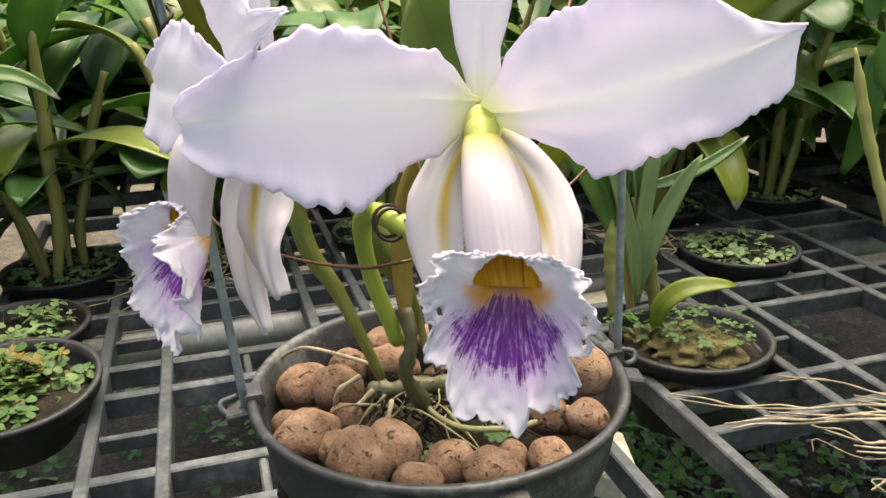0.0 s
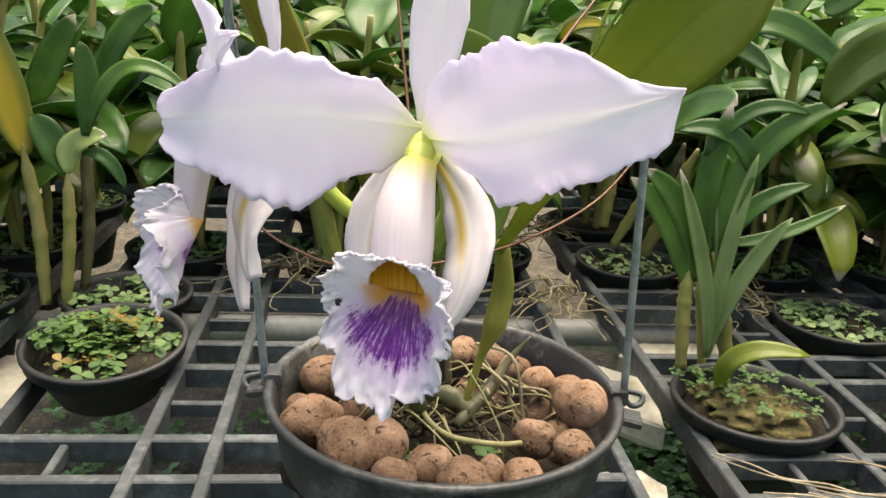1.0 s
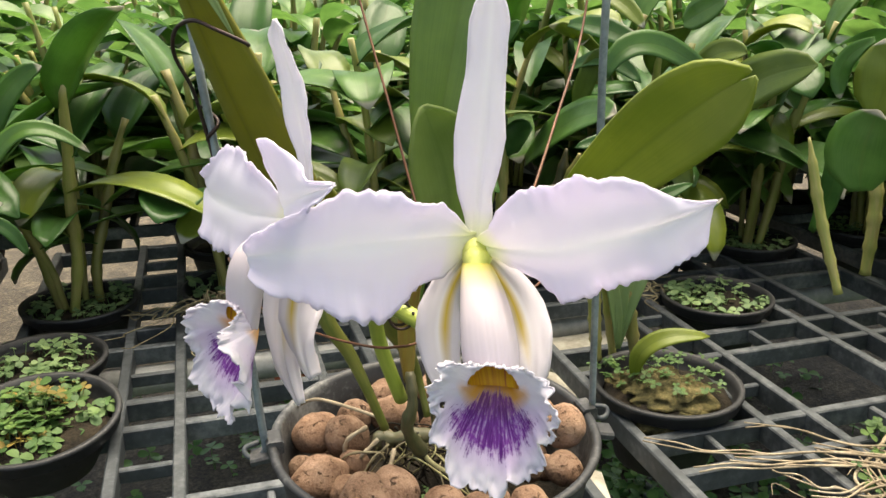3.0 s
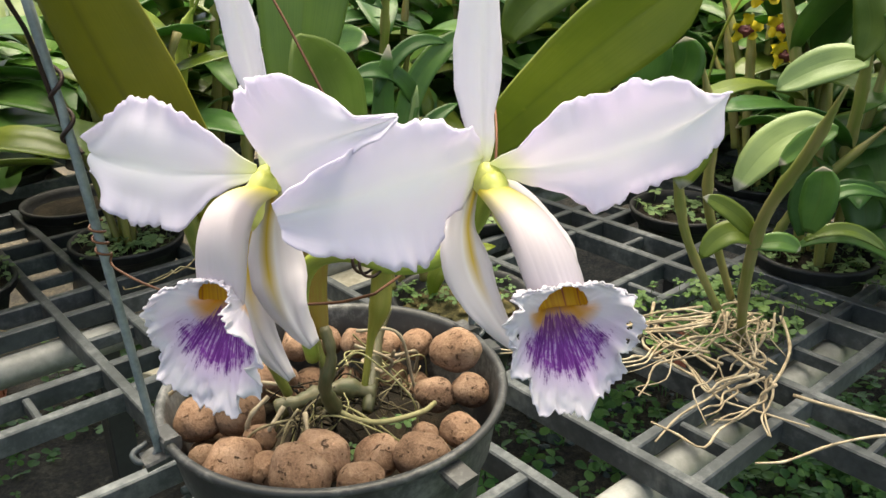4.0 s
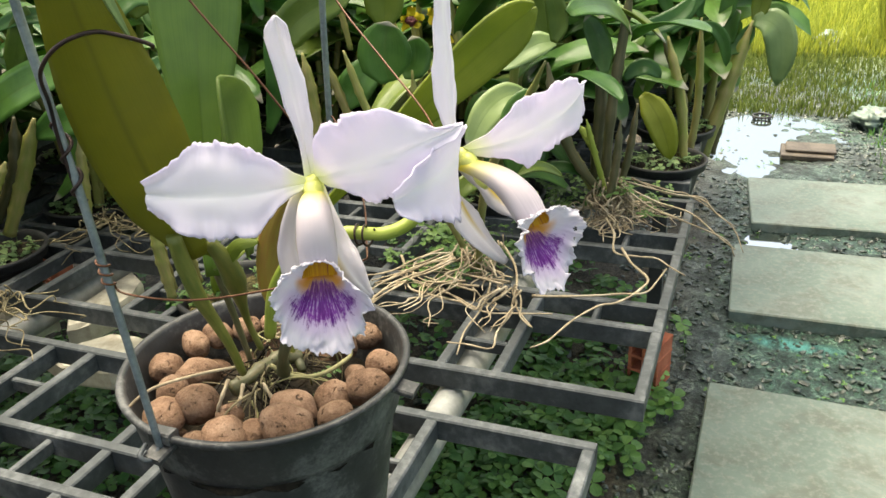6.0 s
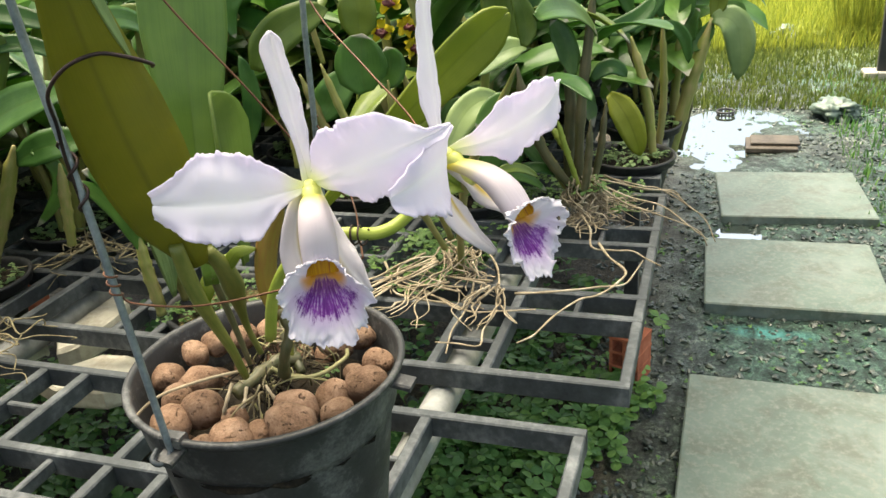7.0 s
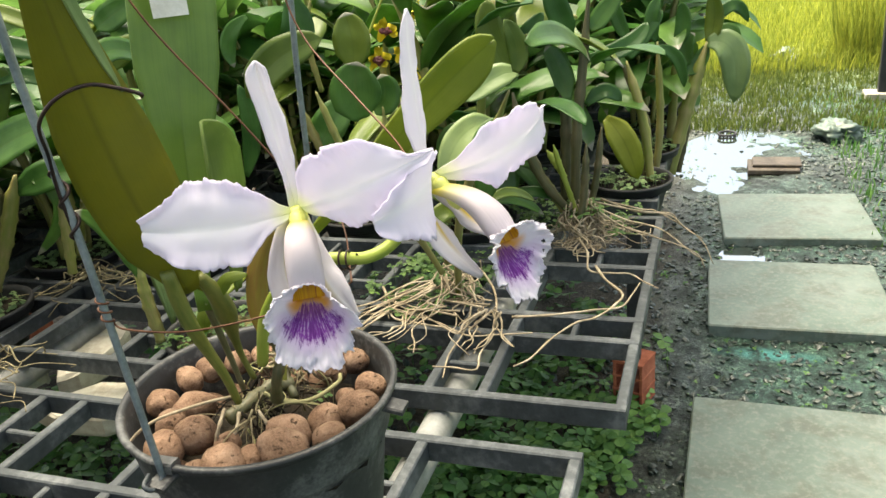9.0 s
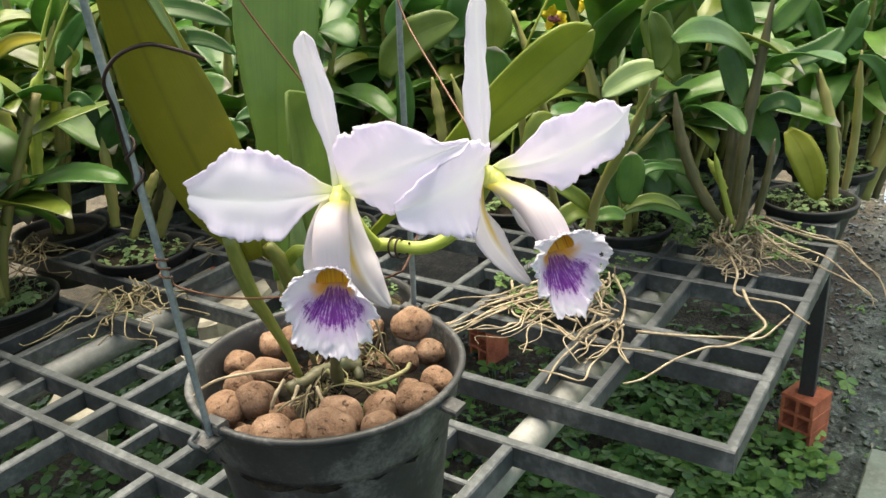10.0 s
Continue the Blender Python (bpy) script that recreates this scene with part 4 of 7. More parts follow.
part("rod", tube(at_h(curve([(-0.0825, 0.0107, 0.128), (-0.0913, 0.0127, 0.25), (-0.1021, 0.0153, 0.4), (-0.085, 0.012, 0.56), (-0.03, 0.003, 0.72)], 40)), 0.00185, 8), M_ROD, hanger)
part("rod", tube(at_h(curve([(0.0848, -0.004, 0.128), (0.0729, -0.0166, 0.3), (0.0659, -0.0239, 0.4), (0.045, -0.018, 0.56), (-0.03, 0.003, 0.72)], 40)), 0.00185, 8), M_ROD, hanger)
for x, y, sx in ((-0.0825, 0.0107, -1), (0.0848, -0.004, 1)):
    part("hook", tube(at_h(curve([(x, y, 0.132), (x + sx * 0.004, y, 0.1275), (x + sx * 0.009, y + 0.001, 0.128), (x + sx * 0.010, y + 0.004, 0.131), (x + sx * 0.003, y + 0.006, 0.132)], 18)), 0.0014, 6), M_STEEL, hanger)
    part("clip", bar(at_h([(x - sx * 0.004, y - 0.006, 0.1375)])[0], at_h([(x - sx * 0.004, y + 0.006, 0.1375)])[0], 0.008, 0.007, 0.001), M_POT, hanger, smooth=False)


def wire(label, mat, radius, *lines):
    e = thing("tie_wire", (0, 0, 0.2), label, "wire", "wires tying the orchid")
    for pts in lines:
        part("strand", tube([Vector(p) - Vector((0, 0, 0.2)) for p in curve(pts, max(24, 9 * len(pts)))], radius, 6), mat, e)
    return e


def coil(x, y, z0, z1, r, turns):
    n = int(turns * 8)
    return [(x + r * math.cos(2 * math.pi * i / 8) + (z0 + (z1 - z0) * i / n - 0.137) * -0.072, y + r * math.sin(2 * math.pi * i / 8) + (z0 + (z1 - z0) * i / n - 0.137) * 0.018, z0 + (z1 - z0) * i / n) for i in range(n + 1)]


wire("thin copper wire looped round the stems between the hanger rods", M_COPPER, 0.00052,
     coil(-0.083, 0.0108, 0.236, 0.222, 0.0026, 3) + [(-0.088, 0.005, 0.2185), (-0.078, -0.02, 0.214), (-0.06, -0.048, 0.214), (-0.045, -0.075, 0.219), (-0.036, -0.088, 0.224)],
     [(-0.036, -0.088, 0.224), (-0.01, -0.075, 0.222), (0.02, -0.06, 0.226), (0.05, -0.04, 0.236), (0.072, -0.02, 0.252), (0.0765, -0.013, 0.258), (0.0765, -0.016, 0.262)])
wire("thin copper wire holding a flower stalk from above", M_COPPER, 0.00052,
     [(-0.0225, -0.076, 0.25), (-0.0249, -0.0605, 0.27), (-0.0282, -0.0389, 0.3), (-0.035, 0.0044, 0.36), (-0.0395, 0.02, 0.42), (-0.03, 0.005, 0.6), (-0.03, 0.003, 0.72)])
wire("thin copper wire holding a flower stalk from above", M_COPPER, 0.00052,
     [(-0.01, -0.118, 0.262), (0.003, -0.105, 0.28), (0.0246, -0.0749, 0.3), (0.052, -0.036, 0.327), (0.062, -0.02, 0.36), (0.058, -0.02, 0.42)])
wire("dark wire loop round the leaf and the hanger rod", M_DARKWIRE, 0.00085,
     [(-0.0935, 0.014, 0.268), (-0.0975, 0.0125, 0.29), (-0.101, 0.009, 0.306), (-0.1065, 0.004, 0.32), (-0.105, -0.006, 0.33), (-0.0985, -0.017, 0.334), (-0.0905, -0.0245, 0.331), (-0.081, -0.027, 0.3265), (-0.079, -0.026, 0.325)],
     coil(-0.0833, 0.0108, 0.262, 0.298, 0.0027, 2.5))
wire("dark coiled wire gripping the green stalk", M_DARKWIRE, 0.00055,
     [(-0.038 + 0.0042 * math.cos(a), -0.084 - a * 0.0006, 0.2365 + 0.0045 * math.sin(a)) for a in np.linspace(0, 13, 34)])


# ---- the flowering orchid: plant ----
orchid = thing("cattleya_orchid", (0, 0, 0.1), "white and lilac orchid with two open flowers, tied upright", "orchid")
O0 = Vector((0, 0, 0.1))


def shift(g, by=O0):
    g.v = [tuple(Vector(p) - by) for p in g.v]
    return g


STATIONS = (0, 0.06, 0.13, 0.22, 0.33, 0.45, 0.57, 0.68, 0.78, 0.87, 0.94, 1)


def halves(*mm):
    """Half widths in tenths of a millimetre at the stations."""
    return [(s, w * 0.0001) for s, w in zip(STATIONS, mm)]


SIDE_SEPAL = [(0, 0.0024), (0.15, 0.0036), (0.4, 0.0054), (0.55, 0.0056), (0.75, 0.0042), (0.9, 0.0024), (1, 0.0008)]


def lip_geo(rim, seed, mouth, notches, girth, yaw=0.0, holes=(), arch=(0.0045, 0.0025), lobe=(0.0, 1.0, 0.0, 0.0)):
    """The lip in flower space: x to the viewer's right, y up, z towards the viewer. rim: reach round the mouth by degrees from straight down. lobe: degrees, spread, forward reach and narrowing of a side lobe that stays rolled. Returns lamina, tube and throat."""
    base = Vector((0, -0.004, 0.004))
    mc = Vector(mouth)
    d = (mc - base).normalized()
    e1 = Vector((math.cos(radians(yaw)), 0, math.sin(radians(yaw))))
    e2 = d.cross(e1)
    if e2.y < 0:
        e2 = -e2
    out = Vector((-math.sin(radians(yaw)), 0.12, math.cos(radians(yaw)))).normalized()
    down = e1.cross(out).normalized()
    if down.y > 0:
        down = -down
    n, rings = 240, 24
    tube_g, throat_g, lam = Geo(), Geo(), Geo()

    def mouth_ring(th):
        cs, sn = math.cos(th), math.sin(th)
        ragged = 0.0012 * noise.noise(Vector((cs * 3 + seed, sn * 3, 0.0))) + 0.0009 * noise.noise(Vector((cs * 8, sn * 8, seed)))
        lo, hi = max(0.0, cs), max(0.0, -cs)
        return e1 * sn * (0.0068 + 0.001 * hi - 0.001 * lo) + down * (0.0012 * lo - 0.0072 * hi ** 1.5) + down * ragged * (1 - cs) / 2 + out * (0.003 * hi - 0.0055 * lo)

    def axis(s):
        return base.lerp(mc, s) + Vector((0, arch[0] * math.sin(math.pi * s), arch[1] * math.sin(math.pi * s)))

    def ring(th, s, k=1.0):
        r = 0.0036 + 0.0036 * min(1, s * 1.2) ** 0.9
        fold = 1 + 0.04 * math.exp(-((th - 2.5) / 0.3) ** 2) - 0.03 * math.exp(-((th - 2.1) / 0.3) ** 2) + 0.05 * noise.noise(Vector((math.cos(th) * 1.5, math.sin(th) * 1.5, s * 3 + seed)))
        body = (e1 * (math.sin(th) * girth) - e2 * (math.cos(th) * 0.92)) * r * fold
        q = max(0, (s - 0.45) / 0.55) ** 2
        return axis(s) + (body * (1 - q) + mouth_ring(th) * q) * k

    for j in range(21):
        s = j / 20
        for k in range(n):
            th = -math.pi + 2 * math.pi * k / n
            tube_g.v.append(tuple(ring(th, s)))
            tube_g.uv.append((k / n, s))
            throat_g.v.append(tuple(ring(th, s, 0.94 if j < 20 else 1.0)))
            throat_g.uv.append((k / n, s))
    for gg in (tube_g, throat_g):
        for j in range(20):
            for k in range(n):
                a, b = j * n + k, j * n + (k + 1) % n
                gg.f.append((a, b, b + n, a + n))
    for j in range(rings + 1):
        q = 1 - (1 - j / rings) ** 1.5
        for k in range(n):
            th = -math.pi + 2 * math.pi * k / n
            deg = math.degrees(th)
            cs, sn = math.cos(th), math.sin(th)
            reach = profile_at(rim, deg)
            inner = mouth_ring(th)
            cut = sum(w * math.exp(-((deg - at) / wide) ** 2) for at, w, wide in notches)
            jag = 0.1 * noise.noise(Vector((cs * 4 + seed, sn * 4, 0.5))) + 0.045 * noise.noise(Vector((cs * 14 + seed, sn * 14, 1.5))) + 0.05 * noise.noise(Vector((cs * 30 + seed, sn * 30, 1.5))) + 0.04 * noise.noise(Vector((cs * 60 + seed, sn * 60, 2.5)))
            edge = e1 * (sn * reach) + down * (cs * reach)
            rolled = math.exp(-((deg - lobe[0]) / lobe[1]) ** 2)
            edge *= (1 + q ** 5 * (jag - cut)) * (1 - lobe[3] * rolled)
            p = inner.lerp(edge, q)
            wave = q ** 5 * (0.0036 * noise.noise(Vector((cs * 4 + seed, sn * 4, q * 2))) + 0.0022 * noise.noise(Vector((cs * 10, sn * 10, seed + q * 9))) + 0.0014 * noise.noise(Vector((cs * 26, sn * 26, seed + q * 5))))
            wave += q ** 3 * 0.004 * cut * 3
            soft = 0.0016 * noise.noise(Vector((p.x * 90 + seed, p.y * 90, seed))) * q
            trough = 24.0 * max(0.0, min(1.0, (0.85 - cs) / 0.8)) - 5.0 * max(0.0, cs - 0.5)
            bend = 0.0035 * math.sin(q * math.pi * 0.6) + trough * (sn * reach * q) ** 2 * (1 - 0.55 * max(0.0, -cs)) + 0.0028 * q * q * max(0, cs) + lobe[2] * rolled * q
            lam.v.append(tuple(mc + p + out * (wave + soft + bend)))
            lam.uv.append((k / n, q))
    for j in range(rings):
        for k in range(n):
            a, b = j * n + k, j * n + (k + 1) % n
            deg, q = 360 * (k + 0.5) / n - 180, 1 - (1 - (j + 0.5) / rings) ** 1.5
            if any(((deg - hd) / hw) ** 2 + ((q - hq) / hh) ** 2 < 1 for hd, hq, hw, hh in holes):
                continue
            lam.f.append((a, b, b + n, a + n))
    return lam, tube_g, throat_g


RIM_A = [(-180, 0.0074), (-155, 0.0078), (-135, 0.0102), (-118, 0.0145), (-100, 0.0152), (-80, 0.0152), (-60, 0.0175), (-42, 0.022), (-25, 0.0262), (0, 0.0275), (15, 0.0285), (30, 0.0255), (45, 0.0215), (60, 0.02), (80, 0.018), (100, 0.0162), (125, 0.0122), (145, 0.0082), (180, 0.0074)]
RIM_B = [(-180, 0.0074), (-150, 0.0078), (-125, 0.0105), (-105, 0.0145), (-85, 0.0175), (-65, 0.02), (-40, 0.0255), (-20, 0.028), (0, 0.0285), (20, 0.0285), (40, 0.0268), (60, 0.0225), (80, 0.0182), (100, 0.0145), (120, 0.0105), (145, 0.0078), (180, 0.0074)]


def flower(centre, face, petals, dorsal, sepals, lip_shape, seed, label, wide=1.0, turn=(0.0, 0.0)):
    """petals: (ctrl, tip, upper, lower, cup) each; sepals: (ctrl, tip); all in flower space."""
    f = Vector(face).normalized()
    x = Vector((-f.y, f.x, 0)).normalized()
    y = f.cross(x)
    m = Matrix((x, y, f)).transposed().to_4x4()
    m.translation = Vector(centre) - O0

    def put(g):
        g.v = [tuple(m @ Vector(p)) for p in g.v]
        return g

    head = Geo()
    head.join(blob(0.0046, seed, (1, 1.1, 1), 0.05, 3), pose(0, -0.0015, 0.001))
    head.join(tube(curve([(0, -0.001, 0.003), (0, -0.005, 0.009), (0, -0.011, 0.016)], 10), [0.0036 + 0.0006 * math.sin(i) for i in range(11)], 10))
    fl = part("flower", put(head), M_COLUMN, orchid, label)
    for k, (base, ctrl, tip, way, up, lo, cup) in enumerate(petals):
        part("petal", put(sheet(base, ctrl, tip, (*way, 1), up, lo, 0.0018, 0.13, cup, seed * 3 + k, 160, 24)), M_PETAL, fl, thick=0.0005)
    base, ctrl, tip, way, up, lo, cup = dorsal
    part("dorsal_sepal", put(sheet(base, ctrl, tip, (*way, 1), up, lo, 0.0006, 0.04, cup, seed + 9, 40, 10)), M_SEPAL, fl, thick=0.0006)
    for k, (ctrl, tip) in enumerate(sepals):
        sg = sheet((0.002 * (1 if k else -1), -0.002, -0.002), ctrl, tip, (turn[k], 0, 1), [(a, b * wide) for a, b in SIDE_SEPAL], [(a, b * wide) for a, b in SIDE_SEPAL], 0.0004, 0.03, -0.0022, seed + 4 + k, 36, 10)
        sg.uv = [(1 - u, v) for u, v in sg.uv] if k else sg.uv
        part("side_sepal", put(sg), M_SEPAL_STRIPE, fl, thick=0.0006)
    lam, tu, th = lip_geo(*lip_shape)
    part("lip", put(lam), M_LIP, fl, "frilled white lip with a purple blotch and veins", thick=0.0004)
    part("lip_tube", put(tu), M_TUBE, fl)
    part("throat", put(th), M_THROAT, fl, "orange-yellow veined throat")
    return fl


flower((-0.024, -0.129, 0.2725), (-0.30, -0.95, 0.06),
       [((0.0003, 0.0039, -0.0025), (-0.0277, 0.0096, 0.033), (-0.0637, 0.0027, 0.02), (-0.05, -0.09), halves(25, 80, 130, 146, 174, 230, 205, 185, 155, 130, 95, 50), halves(8, 16, 61, 110, 125, 157, 167, 125, 105, 85, 62, 35), 0.0001),
        ((0.0016, 0.0015, 0.0022), (0.0228, 0.0046, 0.0395), (0.061, 0.02, 0.027), (0.03, -0.25), halves(30, 60, 85, 150, 188, 197, 208, 193, 140, 60, 25, 6), halves(20, 40, 64, 91, 161, 177, 151, 134, 122, 112, 95, 6), 0.0005)],
       ((-0.001, 0.0002, -0.0007), (0.0021, 0.0353, -0.0042), (0.004, 0.0754, -0.0029), (0.05, -0.01), halves(22, 20, 33, 60, 76, 82, 74, 63, 59, 62, 48, 12), halves(8, 40, 50, 40, 60, 69, 57, 55, 53, 55, 42, 8), -0.0017),
       [((-0.0195, -0.02, 0.008), (-0.0035, -0.043, 0.025)), ((0.0215, -0.019, 0.006), (0.0135, -0.039, 0.029))],
       (RIM_A, 2.0, (0.0038, -0.0285, 0.0355), ((14, 0.3, 4), (47, 0.22, 5), (66, 0.14, 3), (-36, 0.12, 5), (-62, 0.07, 4), (-104, 0.14, 3), (95, 0.14, 4)), 1.2, 9.0, ((-68, 0.72, 4.5, 0.06), (72, 0.8, 4, 0.05), (58, 0.86, 3, 0.04)), (0.0055, 0.0035), (-88.0, 38.0, -0.0035, -0.07)), 2, "large white orchid flower with a purple-blotched lip", 1.2)
flower((-0.066, -0.082, 0.271), (-0.87, -0.49, 0.05),
       [((-0.0027, 0.0005, 0.0031), (-0.0311, 0.0003, 0.0181), (-0.0644, 0.0015, 0.0022), (-0.14, 0.17), halves(11, 27, 42, 74, 159, 178, 165, 168, 140, 115, 97, 62), halves(25, 48, 84, 127, 177, 201, 195, 195, 160, 105, 76, 50), 0.0008),
        ((0.002, 0.0024, 0.0029), (0.0194, 0.013, 0.0394), (0.0557, 0.0267, 0.036), (0.01, -0.01), halves(28, 50, 92, 159, 209, 211, 206, 181, 103, 35, 20, 7), halves(22, 50, 70, 93, 160, 156, 133, 91, 54, 34, 32, 6), -0.0002)],
       ((0, 0.0005, 0), (-0.0044, 0.0388, 0.0009), (-0.007, 0.0655, 0.0086), (0.23, 0.03), halves(30, 28, 22, 20, 28, 45, 46, 46, 52, 56, 46, 6), halves(10, 15, 25, 35, 46, 51, 56, 46, 38, 34, 32, 6), 0.0007),
       [((-0.0205, -0.031, 0.010), (0.0105, -0.0585, 0.015)), ((0.003, -0.028, 0.018), (0.0195, -0.0455, 0.0165))],
       (RIM_B, 5.0, (-0.0005, -0.0293, 0.029), ((24, 0.16, 3), (-15, 0.06, 3), (-62, 0.07, 4), (46, 0.24, 7), (85, 0.1, 4), (104, 0.12, 4), (-112, 0.12, 4)), 1.15, 0.0, (), (0.0095, 0.006), (98.0, 34.0, 0.005, 0.28)), 5, "white orchid flower with a purple-veined lip", 1.45, (0.5, 0.35))

# stalk that carries both flowers
part("flower_stalk", shift(tube(curve([(-0.022, -0.02, 0.165), (-0.034, -0.035, 0.2), (-0.04, -0.055, 0.225), (-0.04, -0.078, 0.237), (-0.03, -0.094, 0.2345), (-0.02, -0.104, 0.238), (-0.0145, -0.113, 0.25), (-0.018, -0.124, 0.266), (-0.0225, -0.128, 0.272)], 48), 0.0032, 10)), M_STALK, orchid, "yellow-green curved flower stalk")
part("flower_stalk", shift(tube(curve([(-0.04, -0.078, 0.237), (-0.05, -0.08, 0.246), (-0.057, -0.079, 0.258), (-0.063, -0.081, 0.27)], 20), 0.0027, 10)), M_STALK, orchid)


def strap(points, half, face, fold, mat, label, tip_notch=0.0, ns=30, nw=12):
    """A thick strap leaf along a line; face: which way its front looks; half: table of half widths."""
    pts = curve(points, ns)
    g = Geo()
    for i, p in enumerate(pts):
        s = i / ns
        t = (pts[min(i + 1, ns)] - pts[max(i - 1, 0)]).normalized()
        side = Vector(face).cross(t).normalized()
        nor = t.cross(side)
        h = profile_at(half, s)
        for k in range(nw + 1):
            w = 2 * k / nw - 1
            cut = tip_notch * max(0, 1 - abs(w) * 3.0) * max(0, s - 0.8) * 5
            g.v.append(tuple(p + side * (w * h) + nor * (fold * h * abs(w) ** 1.4) - t * cut))
            g.uv.append(((w + 1) / 2, s))
    for i in range(ns):
        for k in range(nw):
            m = i * (nw + 1) + k
            g.f.append((m, m + 1, m + nw + 2, m + nw + 1))
    return part("leaf", shift(g), mat, orchid, label, thick=0.0016)


def bow(base, ctrl, tip, n=6):
    a, b, c = Vector(base), Vector(ctrl), Vector(tip)
    return [a * (1 - k / n) ** 2 + b * (2 * k / n * (1 - k / n)) + c * (k / n) ** 2 for k in range(n + 1)]


strap(bow((-0.0502, -0.0051, 0.2203), (-0.0961, -0.0027, 0.3168), (-0.1245, -0.0267, 0.4306)), halves(50, 100, 172, 200, 213, 198, 150, 105, 70, 50, 38, 20), (-0.83, -0.47, 0.12), -0.275, M_OLIVE, "long olive-green leaf seen from its underside")
strap(bow((-0.0061, 0.0223, 0.186), (0.0141, 0.0274, 0.3054), (0.0375, 0.0237, 0.4229)), halves(40, 50, 58, 75, 112, 178, 222, 228, 225, 200, 140, 40), (-0.72, -0.67, 0.07), 0.2, M_LEAF, "broad upright green leaf with a paper tag")
strap(bow((0.0165, -0.0235, 0.2094), (0.036, -0.1169, 0.305), (0.0565, -0.1412, 0.3226)), halves(20, 25, 35, 50, 80, 112, 136, 148, 146, 124, 84, 24), (-0.71, -0.63, -0.31), 0.2, M_LIME, "glossy lime-green leaf with a notched tip", 0.005)
strap([(0.015, 0.013, 0.19), (0.0135, 0.013, 0.23), (0.007, 0.009, 0.266), (-0.0047, 0.001, 0.2955)], [(0, 0.003), (0.25, 0.012), (0.5, 0.0195), (0.7, 0.0205), (0.85, 0.016), (0.95, 0.009), (1, 0.002)], (0.1, -0.99, 0.0), 0.45, M_YOUNGLEAF, "broad pale green young leaf folded along its midrib")
# curled edge that catches the light; its brightness is put into the pale colour
strap([(-0.0841, -0.0210, 0.3284), (-0.0939, -0.0212, 0.3486), (-0.1032, -0.0219, 0.3695), (-0.1117, -0.0237, 0.3909), (-0.1191, -0.0267, 0.4130), (-0.1251, -0.0290, 0.4309)], halves(4, 10, 16, 20, 22, 24, 25, 25, 24, 22, 18, 10), (-0.55, -0.8, 0.2), 0.2, M_PALELEAF, "curled edge of the olive leaf, coloured pale as if lit")

part("paper_tag", shift(bar((0.006, 0.0245, 0.364), (0.0185, 0.0115, 0.364), 0.0012, 0.017, 0.0002)), M_TAG, orchid, "torn white paper tag", smooth=False)


def bulb(points, radii, mat=M_BULB, label=""):
    pts = curve(points, 22)
    rr = [float(np.interp(i / 22, np.linspace(0, 1, len(radii)), radii)) for i in range(23)]
    return part("pseudobulb", shift(tube(pts, rr, 12)), mat, orchid, label)


bulb([(-0.026, -0.002, 0.14), (-0.034, -0.0028, 0.162), (-0.0422, -0.0015, 0.1826), (-0.0515, -0.003, 0.2), (-0.056, -0.002, 0.218), (-0.061, -0.003, 0.236)], [0.0022, 0.0025, 0.0032, 0.0038, 0.0042, 0.0034], label="green pseudobulb with papery sheath remains")
bulb([(-0.004, 0.0, 0.142), (-0.0065, 0.0035, 0.158), (-0.0105, 0.003, 0.172), (-0.0205, -0.002, 0.194), (-0.028, -0.003, 0.2096), (-0.034, 0.0, 0.222)], [0.0018, 0.0018, 0.0026, 0.0062, 0.0048, 0.003])
bulb([(0.004, 0.014, 0.125), (0.002, 0.02, 0.16), (-0.004, 0.0225, 0.19)], [0.0016, 0.002, 0.0022], M_OLDCANE)
bulb([(0.008, -0.012, 0.13), (0.0145, -0.011, 0.156), (0.019, -0.013, 0.172), (0.0215, -0.013, 0.19), (0.0185, -0.02, 0.212)], [0.0016, 0.0018, 0.0052, 0.0048, 0.0028], M_BULB_PALE)
strap([(-0.031, -0.002, 0.213), (-0.035, 0.005, 0.224), (-0.042, 0.014, 0.24), (-0.05, 0.02, 0.262)], halves(25, 32, 42, 55, 68, 78, 82, 80, 72, 60, 40, 15), (-0.8, -0.55, 0.1), -0.3, M_OLIVE, "small olive leaf on a swollen bulb")
strap([(-0.0205, -0.026, 0.176), (-0.0214, -0.0235, 0.198), (-0.02, -0.0276, 0.222), (-0.0165, -0.037, 0.242)], halves(20, 30, 40, 48, 52, 54, 54, 52, 48, 40, 28, 10), (-0.85, -0.5, 0.1), -0.5, M_SHEATH, "dry brown and yellow flower sheath")
strap([(-0.0282, -0.0048, 0.2076), (-0.0258, -0.0113, 0.2165), (-0.0222, -0.021, 0.2182)], halves(20, 24, 28, 32, 34, 34, 32, 28, 24, 18, 12, 5), (-0.7, -0.5, 0.5), -0.2, M_LIME, "short lime-green young leaf")
part("old_stem", shift(tube(curve([(-0.012, -0.018, 0.134), (-0.0206, -0.0254, 0.152), (-0.019, -0.03, 0.168), (-0.0195, -0.027, 0.182)], 18), [0.0036 + 0.0004 * math.sin(i * 0.9) + 0.0003 * math.sin(i * 2.3) - 0.00008 * i for i in range(19)], 9)), M_OLDCANE, orchid, "grey-brown woody old stem")
part("shoot", shift(tube(curve([(0.004, -0.02, 0.126), (0.02, -0.004, 0.135), (0.03, 0.004, 0.146), (0.04, 0.006, 0.158)], 16), [0.0026, 0.003, 0.003, 0.0032, 0.0034, 0.0036, 0.0036, 0.0034, 0.003, 0.0026, 0.0022, 0.002, 0.0018, 0.0014, 0.001, 0.0008, 0.0004], 8)), M_OLDCANE, orchid)
